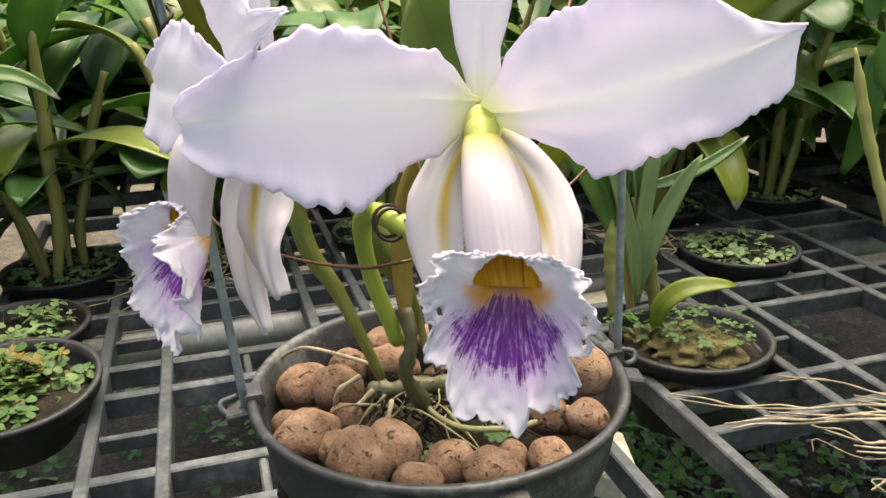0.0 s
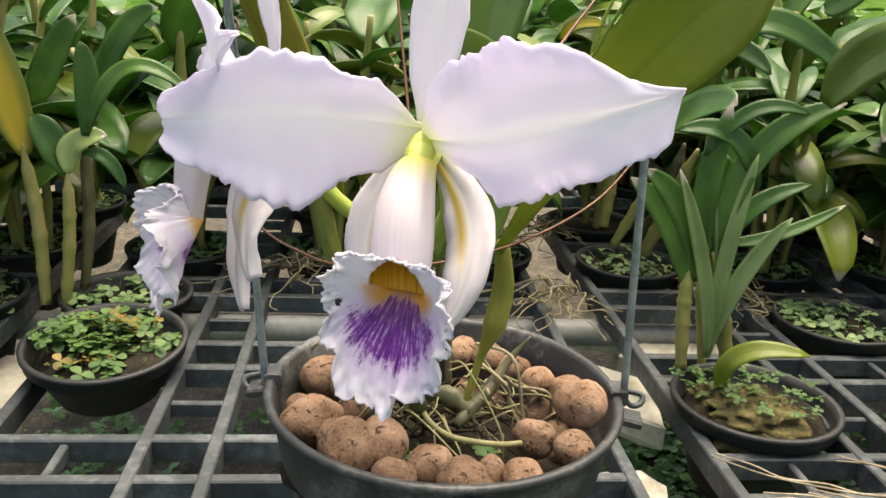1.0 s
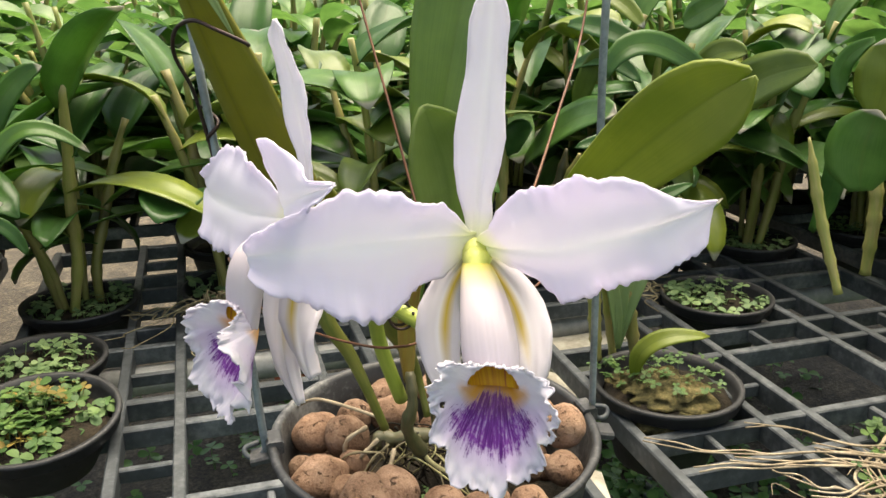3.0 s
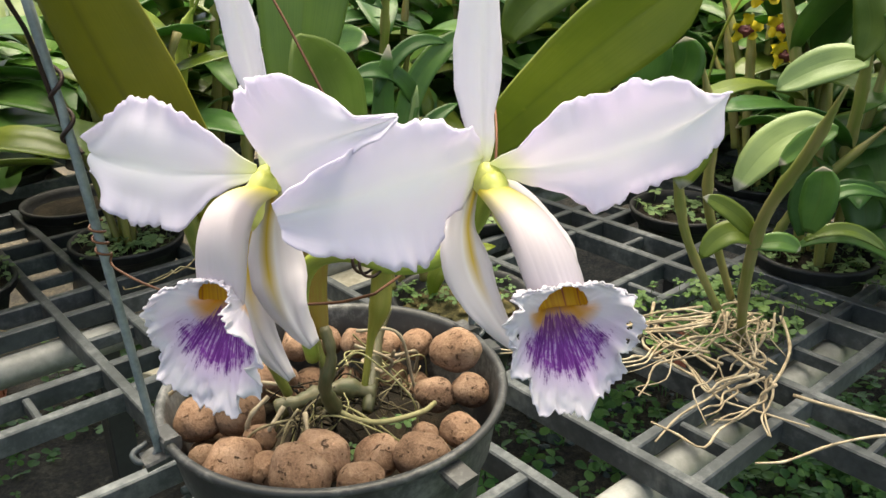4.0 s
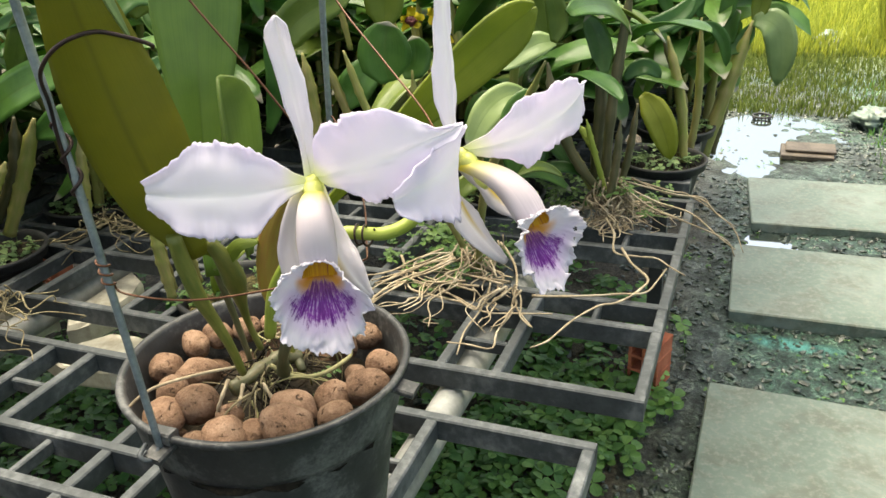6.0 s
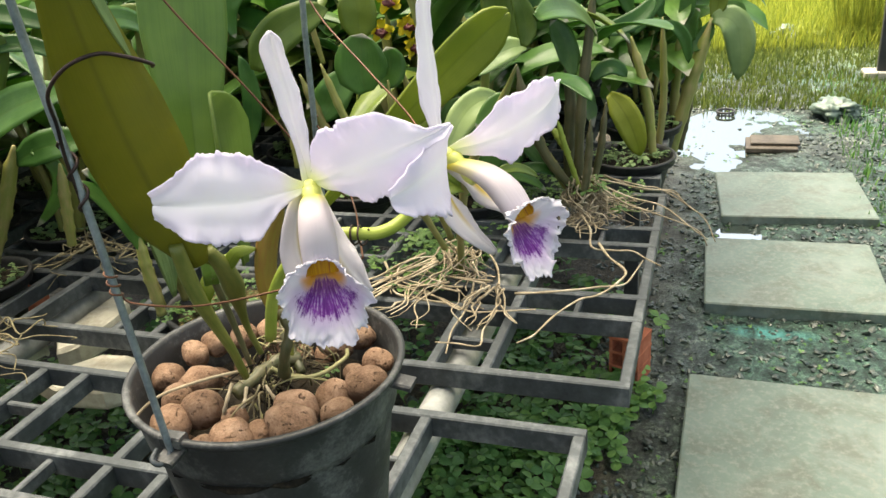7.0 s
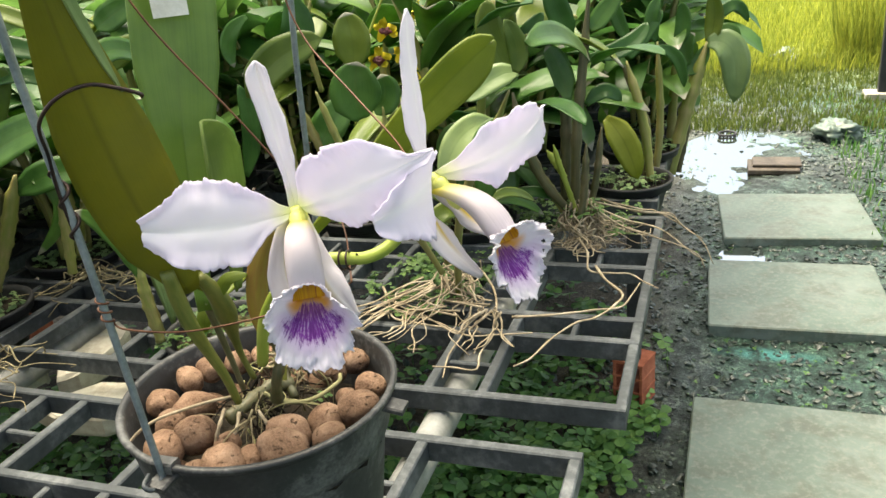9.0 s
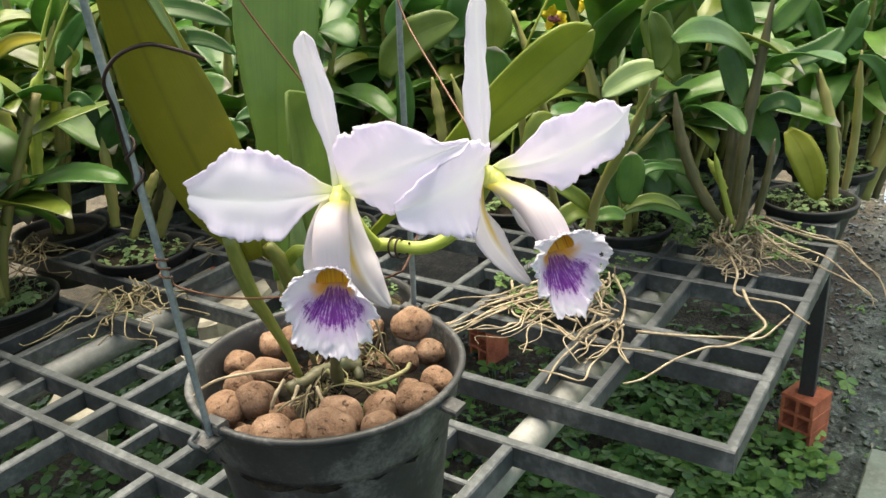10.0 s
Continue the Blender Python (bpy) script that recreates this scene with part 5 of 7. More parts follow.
part("rhizome", shift(tube(curve([(-0.03, 0.004, 0.13), (-0.016, -0.002, 0.133), (0.0, -0.006, 0.134), (0.012, -0.014, 0.13)], 24), [0.0042 + 0.0008 * math.sin(i * 0.8) + 0.0004 * math.sin(i * 2.1) for i in range(25)], 10)), M_OLDCANE, orchid, "knobbly grey-brown rhizome")
rr = random.Random(5)
for k in range(64):
    a = rr.uniform(0, 2 * math.pi)
    x0, y0 = rr.uniform(-0.028, 0.014), rr.uniform(-0.014, 0.006)
    if -2.9 < a < -1.1 and rr.random() < 0.75:
        continue
    ex, ey = x0 + rr.uniform(0.015, 0.055) * math.cos(a), y0 + rr.uniform(0.015, 0.055) * math.sin(a)
    d = math.hypot(ex, ey)
    if d > 0.066:
        ex, ey = ex * 0.066 / d, ey * 0.066 / d
    pts = [(x0, y0, rr.uniform(0.12, 0.138)), ((x0 * 2 + ex) / 3 + rr.uniform(-1, 1) * 0.007, (y0 * 2 + ey) / 3 + rr.uniform(-1, 1) * 0.007, rr.uniform(0.116, 0.136)),
           ((x0 + 2 * ex) / 3 + rr.uniform(-1, 1) * 0.009, (y0 + 2 * ey) / 3 + rr.uniform(-1, 1) * 0.009, rr.uniform(0.112, 0.13)), (ex, ey, rr.uniform(0.106, 0.12))]
    r0 = rr.choice((0.0004, 0.0005, 0.0005, 0.0006, 0.0008, 0.001))
    part("root", shift(tube(curve(pts, 18), [r0 * (1 - 0.4 * i / 18) * (1 + 0.15 * math.sin(i * 2 + k)) for i in range(19)], 6)), rr.choice((M_ROOTDARK, M_ROOTGREEN, M_ROOTDARK, M_SOIL, M_SOIL)), orchid)
part("root", shift(tube(curve([(-0.012, -0.01, 0.138), (-0.01, -0.022, 0.132), (0.0, -0.034, 0.129), (0.018, -0.042, 0.13), (0.03, -0.038, 0.128)], 26), 0.0013, 8)), M_ROOTGREEN, orchid)
part("root", shift(tube(curve([(-0.026, 0.002, 0.143), (-0.04, 0.012, 0.146), (-0.052, 0.03, 0.143), (-0.058, 0.04, 0.138), (-0.064, 0.046, 0.132)], 26), 0.0009, 7)), M_ROOT, orchid)
for pts in ([(-0.03, -0.004, 0.136), (-0.038, -0.006, 0.13), (-0.04, -0.002, 0.124), (-0.045, -0.003, 0.118)], [(-0.034, 0.002, 0.14), (-0.044, 0.0, 0.136), (-0.046, 0.003, 0.126), (-0.05, 0.0, 0.12)], [(-0.024, -0.012, 0.134), (-0.028, -0.02, 0.128), (-0.03, -0.023, 0.12), (-0.031, -0.025, 0.114)]):
    part("root", shift(tube(curve(pts, 16), [0.0011 + 0.0002 * math.sin(i * 1.7) for i in range(17)], 7)), M_ROOT, orchid)
ra = random.Random(17)
for k in range(11):
    x0, y0, z0 = ra.uniform(0.0, 0.026), ra.uniform(-0.02, 0.004), ra.uniform(0.136, 0.158)
    a, d = ra.uniform(-1.3, 0.9), ra.uniform(0.02, 0.044)
    ex, ey = x0 + d * math.cos(a), y0 + d * math.sin(a)
    bend = ra.uniform(-0.008, 0.008)
    pts = [(x0, y0, z0), (x0 + (ex - x0) * 0.4 + bend, y0 + (ey - y0) * 0.4 - bend, z0 + ra.uniform(-0.012, 0.003)), (x0 + (ex - x0) * 0.8 - bend * 0.5, y0 + (ey - y0) * 0.8 + bend, 0.127 + ra.uniform(-0.006, 0.006)), (ex, ey, 0.115)]
    part("root", shift(tube(curve(pts, 20), [(0.00045 + 0.0004 * (k % 3 == 0)) * (1 + 0.15 * math.sin(i * 2 + k)) for i in range(21)], 6)), M_ROOTGREEN if k % 3 else M_ROOT, orchid)
weeds("pot_seedlings", [(-0.014, -0.034, 0.117, 0.01, 8), (0.012, -0.03, 0.118, 0.012, 6)], M_WEED, "tiny green seedlings sprouting in the pot", 0.004, 8)


# ---- the other plants on the benches ----
def pot_parts(e, r=0.06, h=0.075, soil=True, at=(0, 0)):
    """A pot that hangs in a square of the grating: its collar rests on the bars."""
    lo = 0.013 - h
    prof = [(r * 0.6, lo), (r * 0.64, lo + 0.002), (r * 0.86, -0.004), (r * 0.94, 0.0006), (r * 0.985, 0.002), (r * 0.99, 0.009), (r * 1.02, 0.01), (r * 1.02, 0.0135), (r * 0.95, 0.0135), (r * 0.93, 0.006), (r * 0.84, -0.008), (0.0005, -0.01)]
    part("pot", lathe(prof, 44, (at[0], at[1], 0)), M_BLACKPOT, e, "black plastic pot")
    if soil:
        part("soil", blob(r * 0.86, 7, (1, 1, 0.16), 0.05, 3, 0.14), M_SOIL, e, "dark soil with moss").location = (at[0], at[1], -0.001)


def cane_points(rnd, h, lean, az_deg):
    ca, sa = math.cos(radians(az_deg)), math.sin(radians(az_deg))
    pts = []
    for i in range(5):
        s = i / 4
        o = lean * s ** 1.4
        pts.append((ca * o + rnd.uniform(-1, 1) * 0.004, sa * o + rnd.uniform(-1, 1) * 0.004, h * s))
    return pts


def dendrobium(name, place, seed, canes, height, pot_r=0.055, split=True, leaf_len=0.1, leaf_wide=0.036, with_pot=True, group="potted orchids on the benches", label="", old=False, leaves=(4, 7), lean=(0.02, 0.09), leaf_from=0.38):
    """A cane orchid in a black pot: canes with swollen joints and alternate arching leaves."""
    rnd = random.Random(seed)
    e = thing(name, place, label or "cane orchid with arching green leaves in a black pot", "orchid", group)
    z0 = 0.0
    if with_pot:
        pot_parts(e)
        z0 = 0.0
    for c in range(canes):
        az_deg = 360 * c / canes + rnd.uniform(-35, 35)
        h = height * rnd.uniform(0.6, 1.1)
        pts = cane_points(rnd, h, rnd.uniform(*lean) * h / 0.25, az_deg)
        bx, by = pot_r * 0.45 * math.cos(radians(az_deg)) * rnd.random(), pot_r * 0.45 * math.sin(radians(az_deg)) * rnd.random()
        pts = [Vector((x + bx, y + by, z + z0)) for x, y, z in pts]
        line = curve(pts, 20)
        thick = rnd.uniform(0.0034, 0.0056)
        rad = [thick * (0.75 + 0.4 * math.sin(math.pi * min(1, i / 20 * 0.8 + 0.15))) * (1 + (0.2 if i % 4 == 0 else 0)) for i in range(21)]
        cane = part("cane", tube(line, rad, 8), M_OLDCANE if old and c % 2 == 0 else M_CANE, e)
        joined = Geo()
        n = rnd.randint(*leaves)
        for k in range(n):
            s = leaf_from + (1 - leaf_from) * (k + 0.5) / n if n > 2 else rnd.uniform(0.6, 1)
            p = line[min(20, int(s * 20))]
            yaw = az_deg + (0 if k % 2 else 180) + rnd.uniform(-50, 50)
            ln = leaf_len * rnd.uniform(0.75, 1.25) * (0.75 if k == n - 1 else 1)
            rise = rnd.uniform(20, 60) + (25 if k == n - 1 else 0)
            lg = leaf(ln, leaf_wide * rnd.uniform(0.8, 1.2), rise, rnd.uniform(35, 105), rnd.uniform(0.12, 0.5), rnd.uniform(-25, 25), 9, 4, 0.05, k)
            m = pose(p.x, p.y, p.z, 0, 0, yaw)
            if split:
                lg.v = [tuple(m @ Vector(q)) for q in lg.v]
                mat = M_LIMEBACK if rnd.random() < 0.3 else M_BACKLEAF
                part("leaf", lg, mat, e, thick=0.0012)
            else:
                joined.join(lg, m)
        if not split:
            part("foliage", joined, M_BACKLEAF_J, cane)
    return e


LEAF_FORM = [(0, 0.3), (0.08, 0.5), (0.25, 0.9), (0.45, 1.0), (0.65, 0.97), (0.82, 0.78), (0.93, 0.48), (0.98, 0.22), (1, 0.04)]


def blade(plant, base, mid, tip, half, face, mat, fold=0.2, label=""):
    """One blunt leaf of a plant that passes through mid on its way from base to tip."""
    a, b, c = Vector(base), Vector(mid), Vector(tip)
    b = 2 * b - 0.5 * (a + c)
    g = Geo()
    ns, nw = 16, 6
    seed = a.x * 31 + c.y * 17
    for i in range(ns + 1):
        s = i / ns
        p = a * (1 - s) ** 2 + b * (2 * s * (1 - s)) + c * s * s - plant.location
        t = ((b - a) * (1 - s) + (c - b) * s).normalized()
        side = Vector(face).cross(t).normalized()
        nor = t.cross(side)
        h = half * profile_at(LEAF_FORM, s) * (1 + 0.05 * noise.noise(Vector((s * 5, seed, 0))))
        for k in range(nw + 1):
            w = 2 * k / nw - 1
            g.v.append(tuple(p + side * (w * h) + nor * (h * (fold * abs(w) ** 1.3 + 0.12 * noise.noise(Vector((s * 3 + seed, w, seed)))))))
            g.uv.append(((w + 1) / 2, s))
    for i in range(ns):
        for k in range(nw):
            m = i * (nw + 1) + k
            g.f.append((m, m + 1, m + nw + 2, m + nw + 1))
    return part("leaf", g, mat, plant, label, thick=0.001)


def stem(plant, points, radius, mat):
    """One jointed cane of a plant."""
    n = 24
    line = [p - plant.location for p in curve(points, n)]
    return part("cane", tube(line, [radius * (0.85 + 0.25 * math.sin(math.pi * i / n)) * min(1.0, (n - i + 2) / 7) * (1.2 if i % 5 == 0 else 1.0) for i in range(n + 1)], 10), mat, plant)


def root_mass(place, count, reach, seed, bias, name="root_mass", z_top=0.05, label="tangle of dry straw-coloured orchid roots spilling over the bench", mat=None):
    """Dry roots that hang over the bars from one crown; bias: how they spread as (x, y)."""
    rnd = random.Random(seed)
    e = thing(name, place, label, "roots")
    for k in range(count):
        a = rnd.uniform(0, 2 * math.pi)
        d = reach * rnd.uniform(0.35, 1.0)
        ex, ey = d * math.cos(a) * 0.7 + bias[0] * d * rnd.random() * 1.4, d * math.sin(a) * 0.7 + bias[1] * d * rnd.random() * 1.4
        wob = lambda q: rnd.uniform(-1, 1) * q
        sx, sy = wob(0.02), wob(0.02)
        pts = []
        for i in range(8):
            f = i / 7
            z = z_top * rnd.uniform(0.5, 1.0) * (1 - f) ** 1.5 + 0.003 + rnd.uniform(0, 0.007)
            pts.append((sx * (1 - f) + ex * f + wob(0.012) * min(1, 3 * f), sy * (1 - f) + ey * f + wob(0.012) * min(1, 3 * f), z))
        r0 = rnd.uniform(0.0005, 0.0012)
        part("root", tube(curve(pts, 28), [r0 * (1.1 - 0.5 * i / 28) * (1 + 0.15 * math.sin(i * 1.9 + k)) for i in range(29)], 6), mat or M_ROOT, e)
    return e


POT_C7, POT_C9 = (0.783, -0.135, 0.0), (0.947, -0.135, 0.0)
# the tall cane orchid with bare roots at the bench's edge
d1_plant = thing("cane_orchid", (0.57, -0.094, 0.0), "tall cane orchid with dark canes and bare roots", "orchid", "potted orchids on the benches")
stem(d1_plant, [(0.570, -0.094, 0.020), (0.570, -0.094, 0.081), (0.571, -0.098, 0.150), (0.574, -0.105, 0.214), (0.577, -0.114, 0.299)], 0.0054, M_OLDCANE)
stem(d1_plant, [(0.587, -0.082, 0.009), (0.586, -0.079, 0.076), (0.587, -0.082, 0.139), (0.585, -0.077, 0.200)], 0.0067, M_OLDCANE)
stem(d1_plant, [(0.568, -0.087, 0.028), (0.561, -0.069, 0.063), (0.555, -0.054, 0.093)], 0.0050, M_CANE)
stem(d1_plant, [(0.604, -0.099, 0.003), (0.609, -0.113, 0.069), (0.612, -0.120, 0.132)], 0.0040, M_OLDCANE)
stem(d1_plant, [(0.566, -0.082, 0.083), (0.562, -0.073, 0.101), (0.559, -0.063, 0.118)], 0.0039, M_STALK)
stem(d1_plant, [(0.551, -0.100, 0.024), (0.554, -0.107, 0.073), (0.555, -0.110, 0.127)], 0.0043, M_OLDCANE)
blade(d1_plant, (0.575, -0.108, 0.167), (0.582, -0.128, 0.181), (0.589, -0.146, 0.168), 0.0098, (-0.804, -0.097, 0.587), M_BACKLEAF, 0.20)
blade(d1_plant, (0.568, -0.088, 0.174), (0.585, -0.077, 0.207), (0.589, -0.060, 0.233), 0.0131, (-0.885, -0.153, 0.440), M_BACKLEAF, 0.20)
blade(d1_plant, (0.597, -0.108, 0.217), (0.622, -0.149, 0.225), (0.641, -0.170, 0.248), 0.0112, (-0.903, -0.085, 0.422), M_BACKLEAF, 0.20)
blade(d1_plant, (0.577, -0.113, 0.251), (0.583, -0.128, 0.268), (0.589, -0.146, 0.290), 0.0113, (-0.914, -0.109, 0.391), M_BACKLEAF, 0.20)
blade(d1_plant, (0.569, -0.092, 0.241), (0.565, -0.081, 0.273), (0.561, -0.070, 0.304), 0.0138, (-0.908, -0.156, 0.388), M_BACKLEAF, 0.20)
blade(d1_plant, (0.556, -0.057, 0.093), (0.547, -0.032, 0.109), (0.537, -0.004, 0.102), 0.0081, (-0.756, -0.173, 0.631), M_BACKLEAF, 0.20)
blade(d1_plant, (0.563, -0.075, 0.055), (0.551, -0.043, 0.069), (0.540, -0.014, 0.058), 0.0075, (-0.703, -0.151, 0.695), M_BACKLEAF, 0.20)
stem(d1_plant, [(0.565, -0.087, 0.038), (0.546, -0.058, 0.089), (0.534, -0.040, 0.147), (0.529, -0.033, 0.193)], 0.0055, M_OLDCANE)
stem(d1_plant, [(0.499, 0.047, 0.047), (0.515, 0.024, 0.101), (0.545, -0.020, 0.165)], 0.0041, M_CANE)
stem(d1_plant, [(0.560, -0.097, 0.038), (0.549, -0.081, 0.098), (0.544, -0.074, 0.129)], 0.0030, M_STALK)
blade(d1_plant, (0.530, -0.035, 0.207), (0.518, -0.016, 0.254), (0.517, -0.015, 0.296), 0.0160, (-0.867, -0.294, 0.402), M_LIMEBACK, 0.20)
blade(d1_plant, (0.495, 0.018, 0.057), (0.520, -0.020, 0.071), (0.546, -0.059, 0.042), 0.0075, (-0.678, -0.226, 0.699), M_BACKLEAF, 0.20)
blade(d1_plant, (0.503, 0.006, 0.081), (0.509, -0.004, 0.113), (0.531, -0.037, 0.111), 0.0080, (-0.728, -0.261, 0.634), M_BACKLEAF, 0.20)
blade(d1_plant, (0.496, 0.016, 0.069), (0.494, 0.019, 0.108), (0.505, 0.002, 0.132), 0.0098, (-0.791, -0.311, 0.527), M_BACKLEAF, 0.20)
blade(d1_plant, (0.517, -0.049, 0.177), (0.473, -0.09, 0.192), (0.424, -0.13, 0.182), 0.0145, (-0.6, -0.55, 0.6), M_BACKLEAF, 0.25)
blade(d1_plant, (0.283, -0.108, 0.283), (0.349, -0.122, 0.279), (0.416, -0.136, 0.246), 0.014, (-0.6, -0.5, 0.65), M_BACKLEAF, 0.25, 'arching green leaf with a pale worn tip')
blade(d1_plant, (0.546, -0.118, 0.218), (0.485, -0.161, 0.243), (0.425, -0.204, 0.247), 0.013, (-0.7, -0.5, 0.4), M_BACKLEAF, 0.25)
root_mass((0.565, -0.1, 0.0), 80, 0.1, 12, (0.1, -0.2), z_top=0.05)
weeds("moss_weeds", [(0.6, -0.06, 0.03, 0.05, 60), (0.56, -0.1, 0.04, 0.03, 24), (0.46, 0.03, 0.01, 0.06, 60), (0.62, -0.03, 0.0, 0.05, 50), (0.65, -0.12, 0.0, 0.05, 60), (0.59, -0.14, 0.005, 0.03, 30), (0.43, 0.05, 0.0, 0.07, 110), (0.37, 0.04, 0.0, 0.04, 40)], M_WEED, "small green weeds growing among the roots", 0.007, 14)
# the flat spread of roots nearer the pot
root_mass((0.4, 0.005, 0.0), 24, 0.12, 15, (-0.75, 0.3), z_top=0.03)
hanging = thing("hanging_roots", (0.58, -0.17, 0.012), "thin dry roots hanging over the bench edge", "roots")
rh = random.Random(77)
for k in range(5):
    x0, x1, drop = rh.uniform(-0.06, 0.07), rh.uniform(-0.03, 0.03), rh.uniform(0.01, 0.06)
    pts = [(x0 * 0.5, 0.06, 0.03), (x0 * 0.8, 0.01, 0.012), (x0, -0.022, 0.004), (x0 + x1, -0.045 - drop * 0.3, -drop * 0.5), (x0 + x1 * 1.6, -0.05 - drop * 0.5, -drop)]
    pts = [(a + rh.uniform(-1, 1) * 0.012, b + rh.uniform(-1, 1) * 0.01, c) for a, b, c in pts]
    part("root", tube(curve(pts, 18), [0.0012 * (1.1 - 0.6 * i / 18) for i in range(19)], 6), M_ROOT, hanging)
# three single long roots over the bars
stray = thing("stray_roots", (0.33, -0.1, 0.004), "long dry roots lying across the bench bars", "roots")
S0 = Vector((0.33, -0.1, 0.004))
rs = random.Random(8)
for pts in ([(0.47, -0.135, 0.012), (0.415, -0.168, 0.007), (0.377, -0.151, 0.004), (0.343, -0.127, 0.005), (0.283, -0.102, 0.004), (0.258, -0.087, 0.004)], [(0.4, 0.09, 0.006), (0.337, 0.057, 0.004), (0.321, 0.012, 0.005), (0.308, -0.033, 0.004), (0.32, -0.093, 0.005)],
            [(0.43, -0.01, 0.02), (0.402, -0.03, 0.007), (0.35, -0.05, 0.004), (0.31, -0.057, 0.005), (0.25, -0.057, 0.004), (0.244, -0.018, 0.004)], [(0.42, 0.0, 0.018), (0.379, -0.014, 0.006), (0.305, -0.024, 0.004), (0.231, -0.032, 0.003)],
            [(0.353, -0.066, 0.004), (0.366, -0.118, 0.006), (0.386, -0.166, 0.004), (0.45, -0.18, 0.004)], [(0.53, -0.1, 0.02), (0.472, -0.124, 0.006), (0.47, -0.17, 0.004), (0.444, -0.201, 0.0)]):
    pts = [Vector(p) - S0 + Vector((rs.uniform(-1, 1) * 0.004, rs.uniform(-1, 1) * 0.004, 0.001)) for p in pts]
    pts = [q for a, b in zip(pts, pts[1:]) for q in (a, (a + b) / 2 + Vector((rs.uniform(-1, 1) * 0.004, rs.uniform(-1, 1) * 0.004, 0.0005)))] + [pts[-1]]
    part("root", tube(curve(pts, 34), [0.0014 * (1.05 - 0.5 * i / 34) * (1 + 0.14 * math.sin(i * 1.3)) for i in range(35)], 7), M_ROOT, stray)

# a bundle of long straight roots running along the bars
bundle = thing("root_bundle", (0.36, 0.0, 0.004), "bundle of long straw-coloured roots lying along the bars", "roots")
B0 = Vector((0.36, 0.0, 0.004))
for path in (
    [(0.395, 0.046, 0.018), (0.369, 0.084, 0.006), (0.330, 0.120, 0.006), (0.297, 0.136, 0.006)],
    [(0.384, 0.032, 0.018), (0.358, 0.074, 0.006), (0.287, 0.094, 0.006), (0.244, 0.117, 0.006), (0.207, 0.142, 0.006)],
    [(0.379, 0.025, 0.018), (0.345, 0.062, 0.006), (0.275, 0.081, 0.006), (0.225, 0.093, 0.006)],
    [(0.384, 0.027, 0.018), (0.358, 0.062, 0.006), (0.302, 0.079, 0.006), (0.260, 0.096, 0.006)],
    [(0.358, 0.019, 0.018), (0.319, 0.037, 0.006), (0.293, 0.046, 0.006), (0.278, 0.073, 0.006)],
    [(0.338, 0.004, 0.018), (0.339, 0.045, 0.006), (0.307, 0.038, 0.006), (0.287, 0.046, 0.006)],
    [(0.340, -0.039, 0.018), (0.374, 0.022, 0.006), (0.370, 0.067, 0.006), (0.332, 0.097, 0.006)],
    [(0.331, -0.042, 0.018), (0.308, -0.022, 0.006), (0.334, 0.030, 0.006), (0.358, 0.074, 0.006)],
    [(0.324, -0.021, 0.018), (0.346, 0.041, 0.006), (0.369, 0.078, 0.006)],
    [(0.338, -0.053, 0.018), (0.323, -0.054, 0.006), (0.298, -0.052, 0.006), (0.270, -0.048, 0.006)],
    [(0.335, -0.052, 0.018), (0.321, -0.059, 0.006), (0.285, -0.077, 0.006)],
    [(0.334, -0.044, 0.018), (0.320, -0.030, 0.006), (0.298, -0.038, 0.006), (0.276, -0.038, 0.006)],
):
    for twin in range(2):
        pts = [Vector(p) - B0 + Vector((rs.uniform(-1, 1) * 0.005, rs.uniform(-1, 1) * 0.005, rs.uniform(0, 0.004))) for p in path]
        pts = [q for a, b in zip(pts, pts[1:]) for q in (a, (a + b) / 2 + Vector((rs.uniform(-1, 1) * 0.005, rs.uniform(-1, 1) * 0.005, 0)))] + [pts[-1]]
        part("root", tube(curve(pts, 26), [0.0011 * (1.1 - 0.55 * i / 26) * (1 + 0.15 * math.sin(i * 1.7 + twin)) for i in range(27)], 6), M_ROOT, bundle)

# potted cane orchids further along the edge
c7_plant = thing("cane_orchid", POT_C7, "cane orchid leaning over the aisle in a black pot", "orchid", "potted orchids on the benches")
pot_parts(c7_plant)
stem(c7_plant, [(0.794, -0.164, 0.006), (0.790, -0.153, 0.094), (0.781, -0.131, 0.179)], 0.0063, M_CANE)
stem(c7_plant, [(0.822, -0.155, -0.008), (0.823, -0.156, 0.069), (0.816, -0.139, 0.128), (0.809, -0.120, 0.178)], 0.0057, M_OLDCANE)
stem(c7_plant, [(0.848, -0.166, -0.012), (0.850, -0.172, 0.078), (0.848, -0.167, 0.193)], 0.0050, M_CANE)
blade(c7_plant, (0.751, -0.106, 0.108), (0.750, -0.132, 0.073), (0.756, -0.149, 0.020), 0.0188, (-0.930, -0.092, 0.356), M_LIME, 0.20, "drooping yellow-green leaf")
blade(c7_plant, (0.781, -0.131, 0.175), (0.776, -0.116, 0.180), (0.771, -0.104, 0.164), 0.0077, (-0.895, -0.099, 0.435), M_BACKLEAF, 0.20)
blade(c7_plant, (0.783, -0.134, 0.182), (0.789, -0.152, 0.210), (0.798, -0.177, 0.241), 0.0114, (-0.908, -0.071, 0.414), M_BACKLEAF, 0.20)
blade(c7_plant, (0.796, -0.170, 0.193), (0.806, -0.196, 0.176), (0.809, -0.206, 0.136), 0.0085, (-0.900, -0.036, 0.435), M_BACKLEAF, 0.20)
blade(c7_plant, (0.783, -0.134, 0.205), (0.777, -0.120, 0.236), (0.775, -0.113, 0.265), 0.0098, (-0.913, -0.098, 0.397), M_BACKLEAF, 0.20)
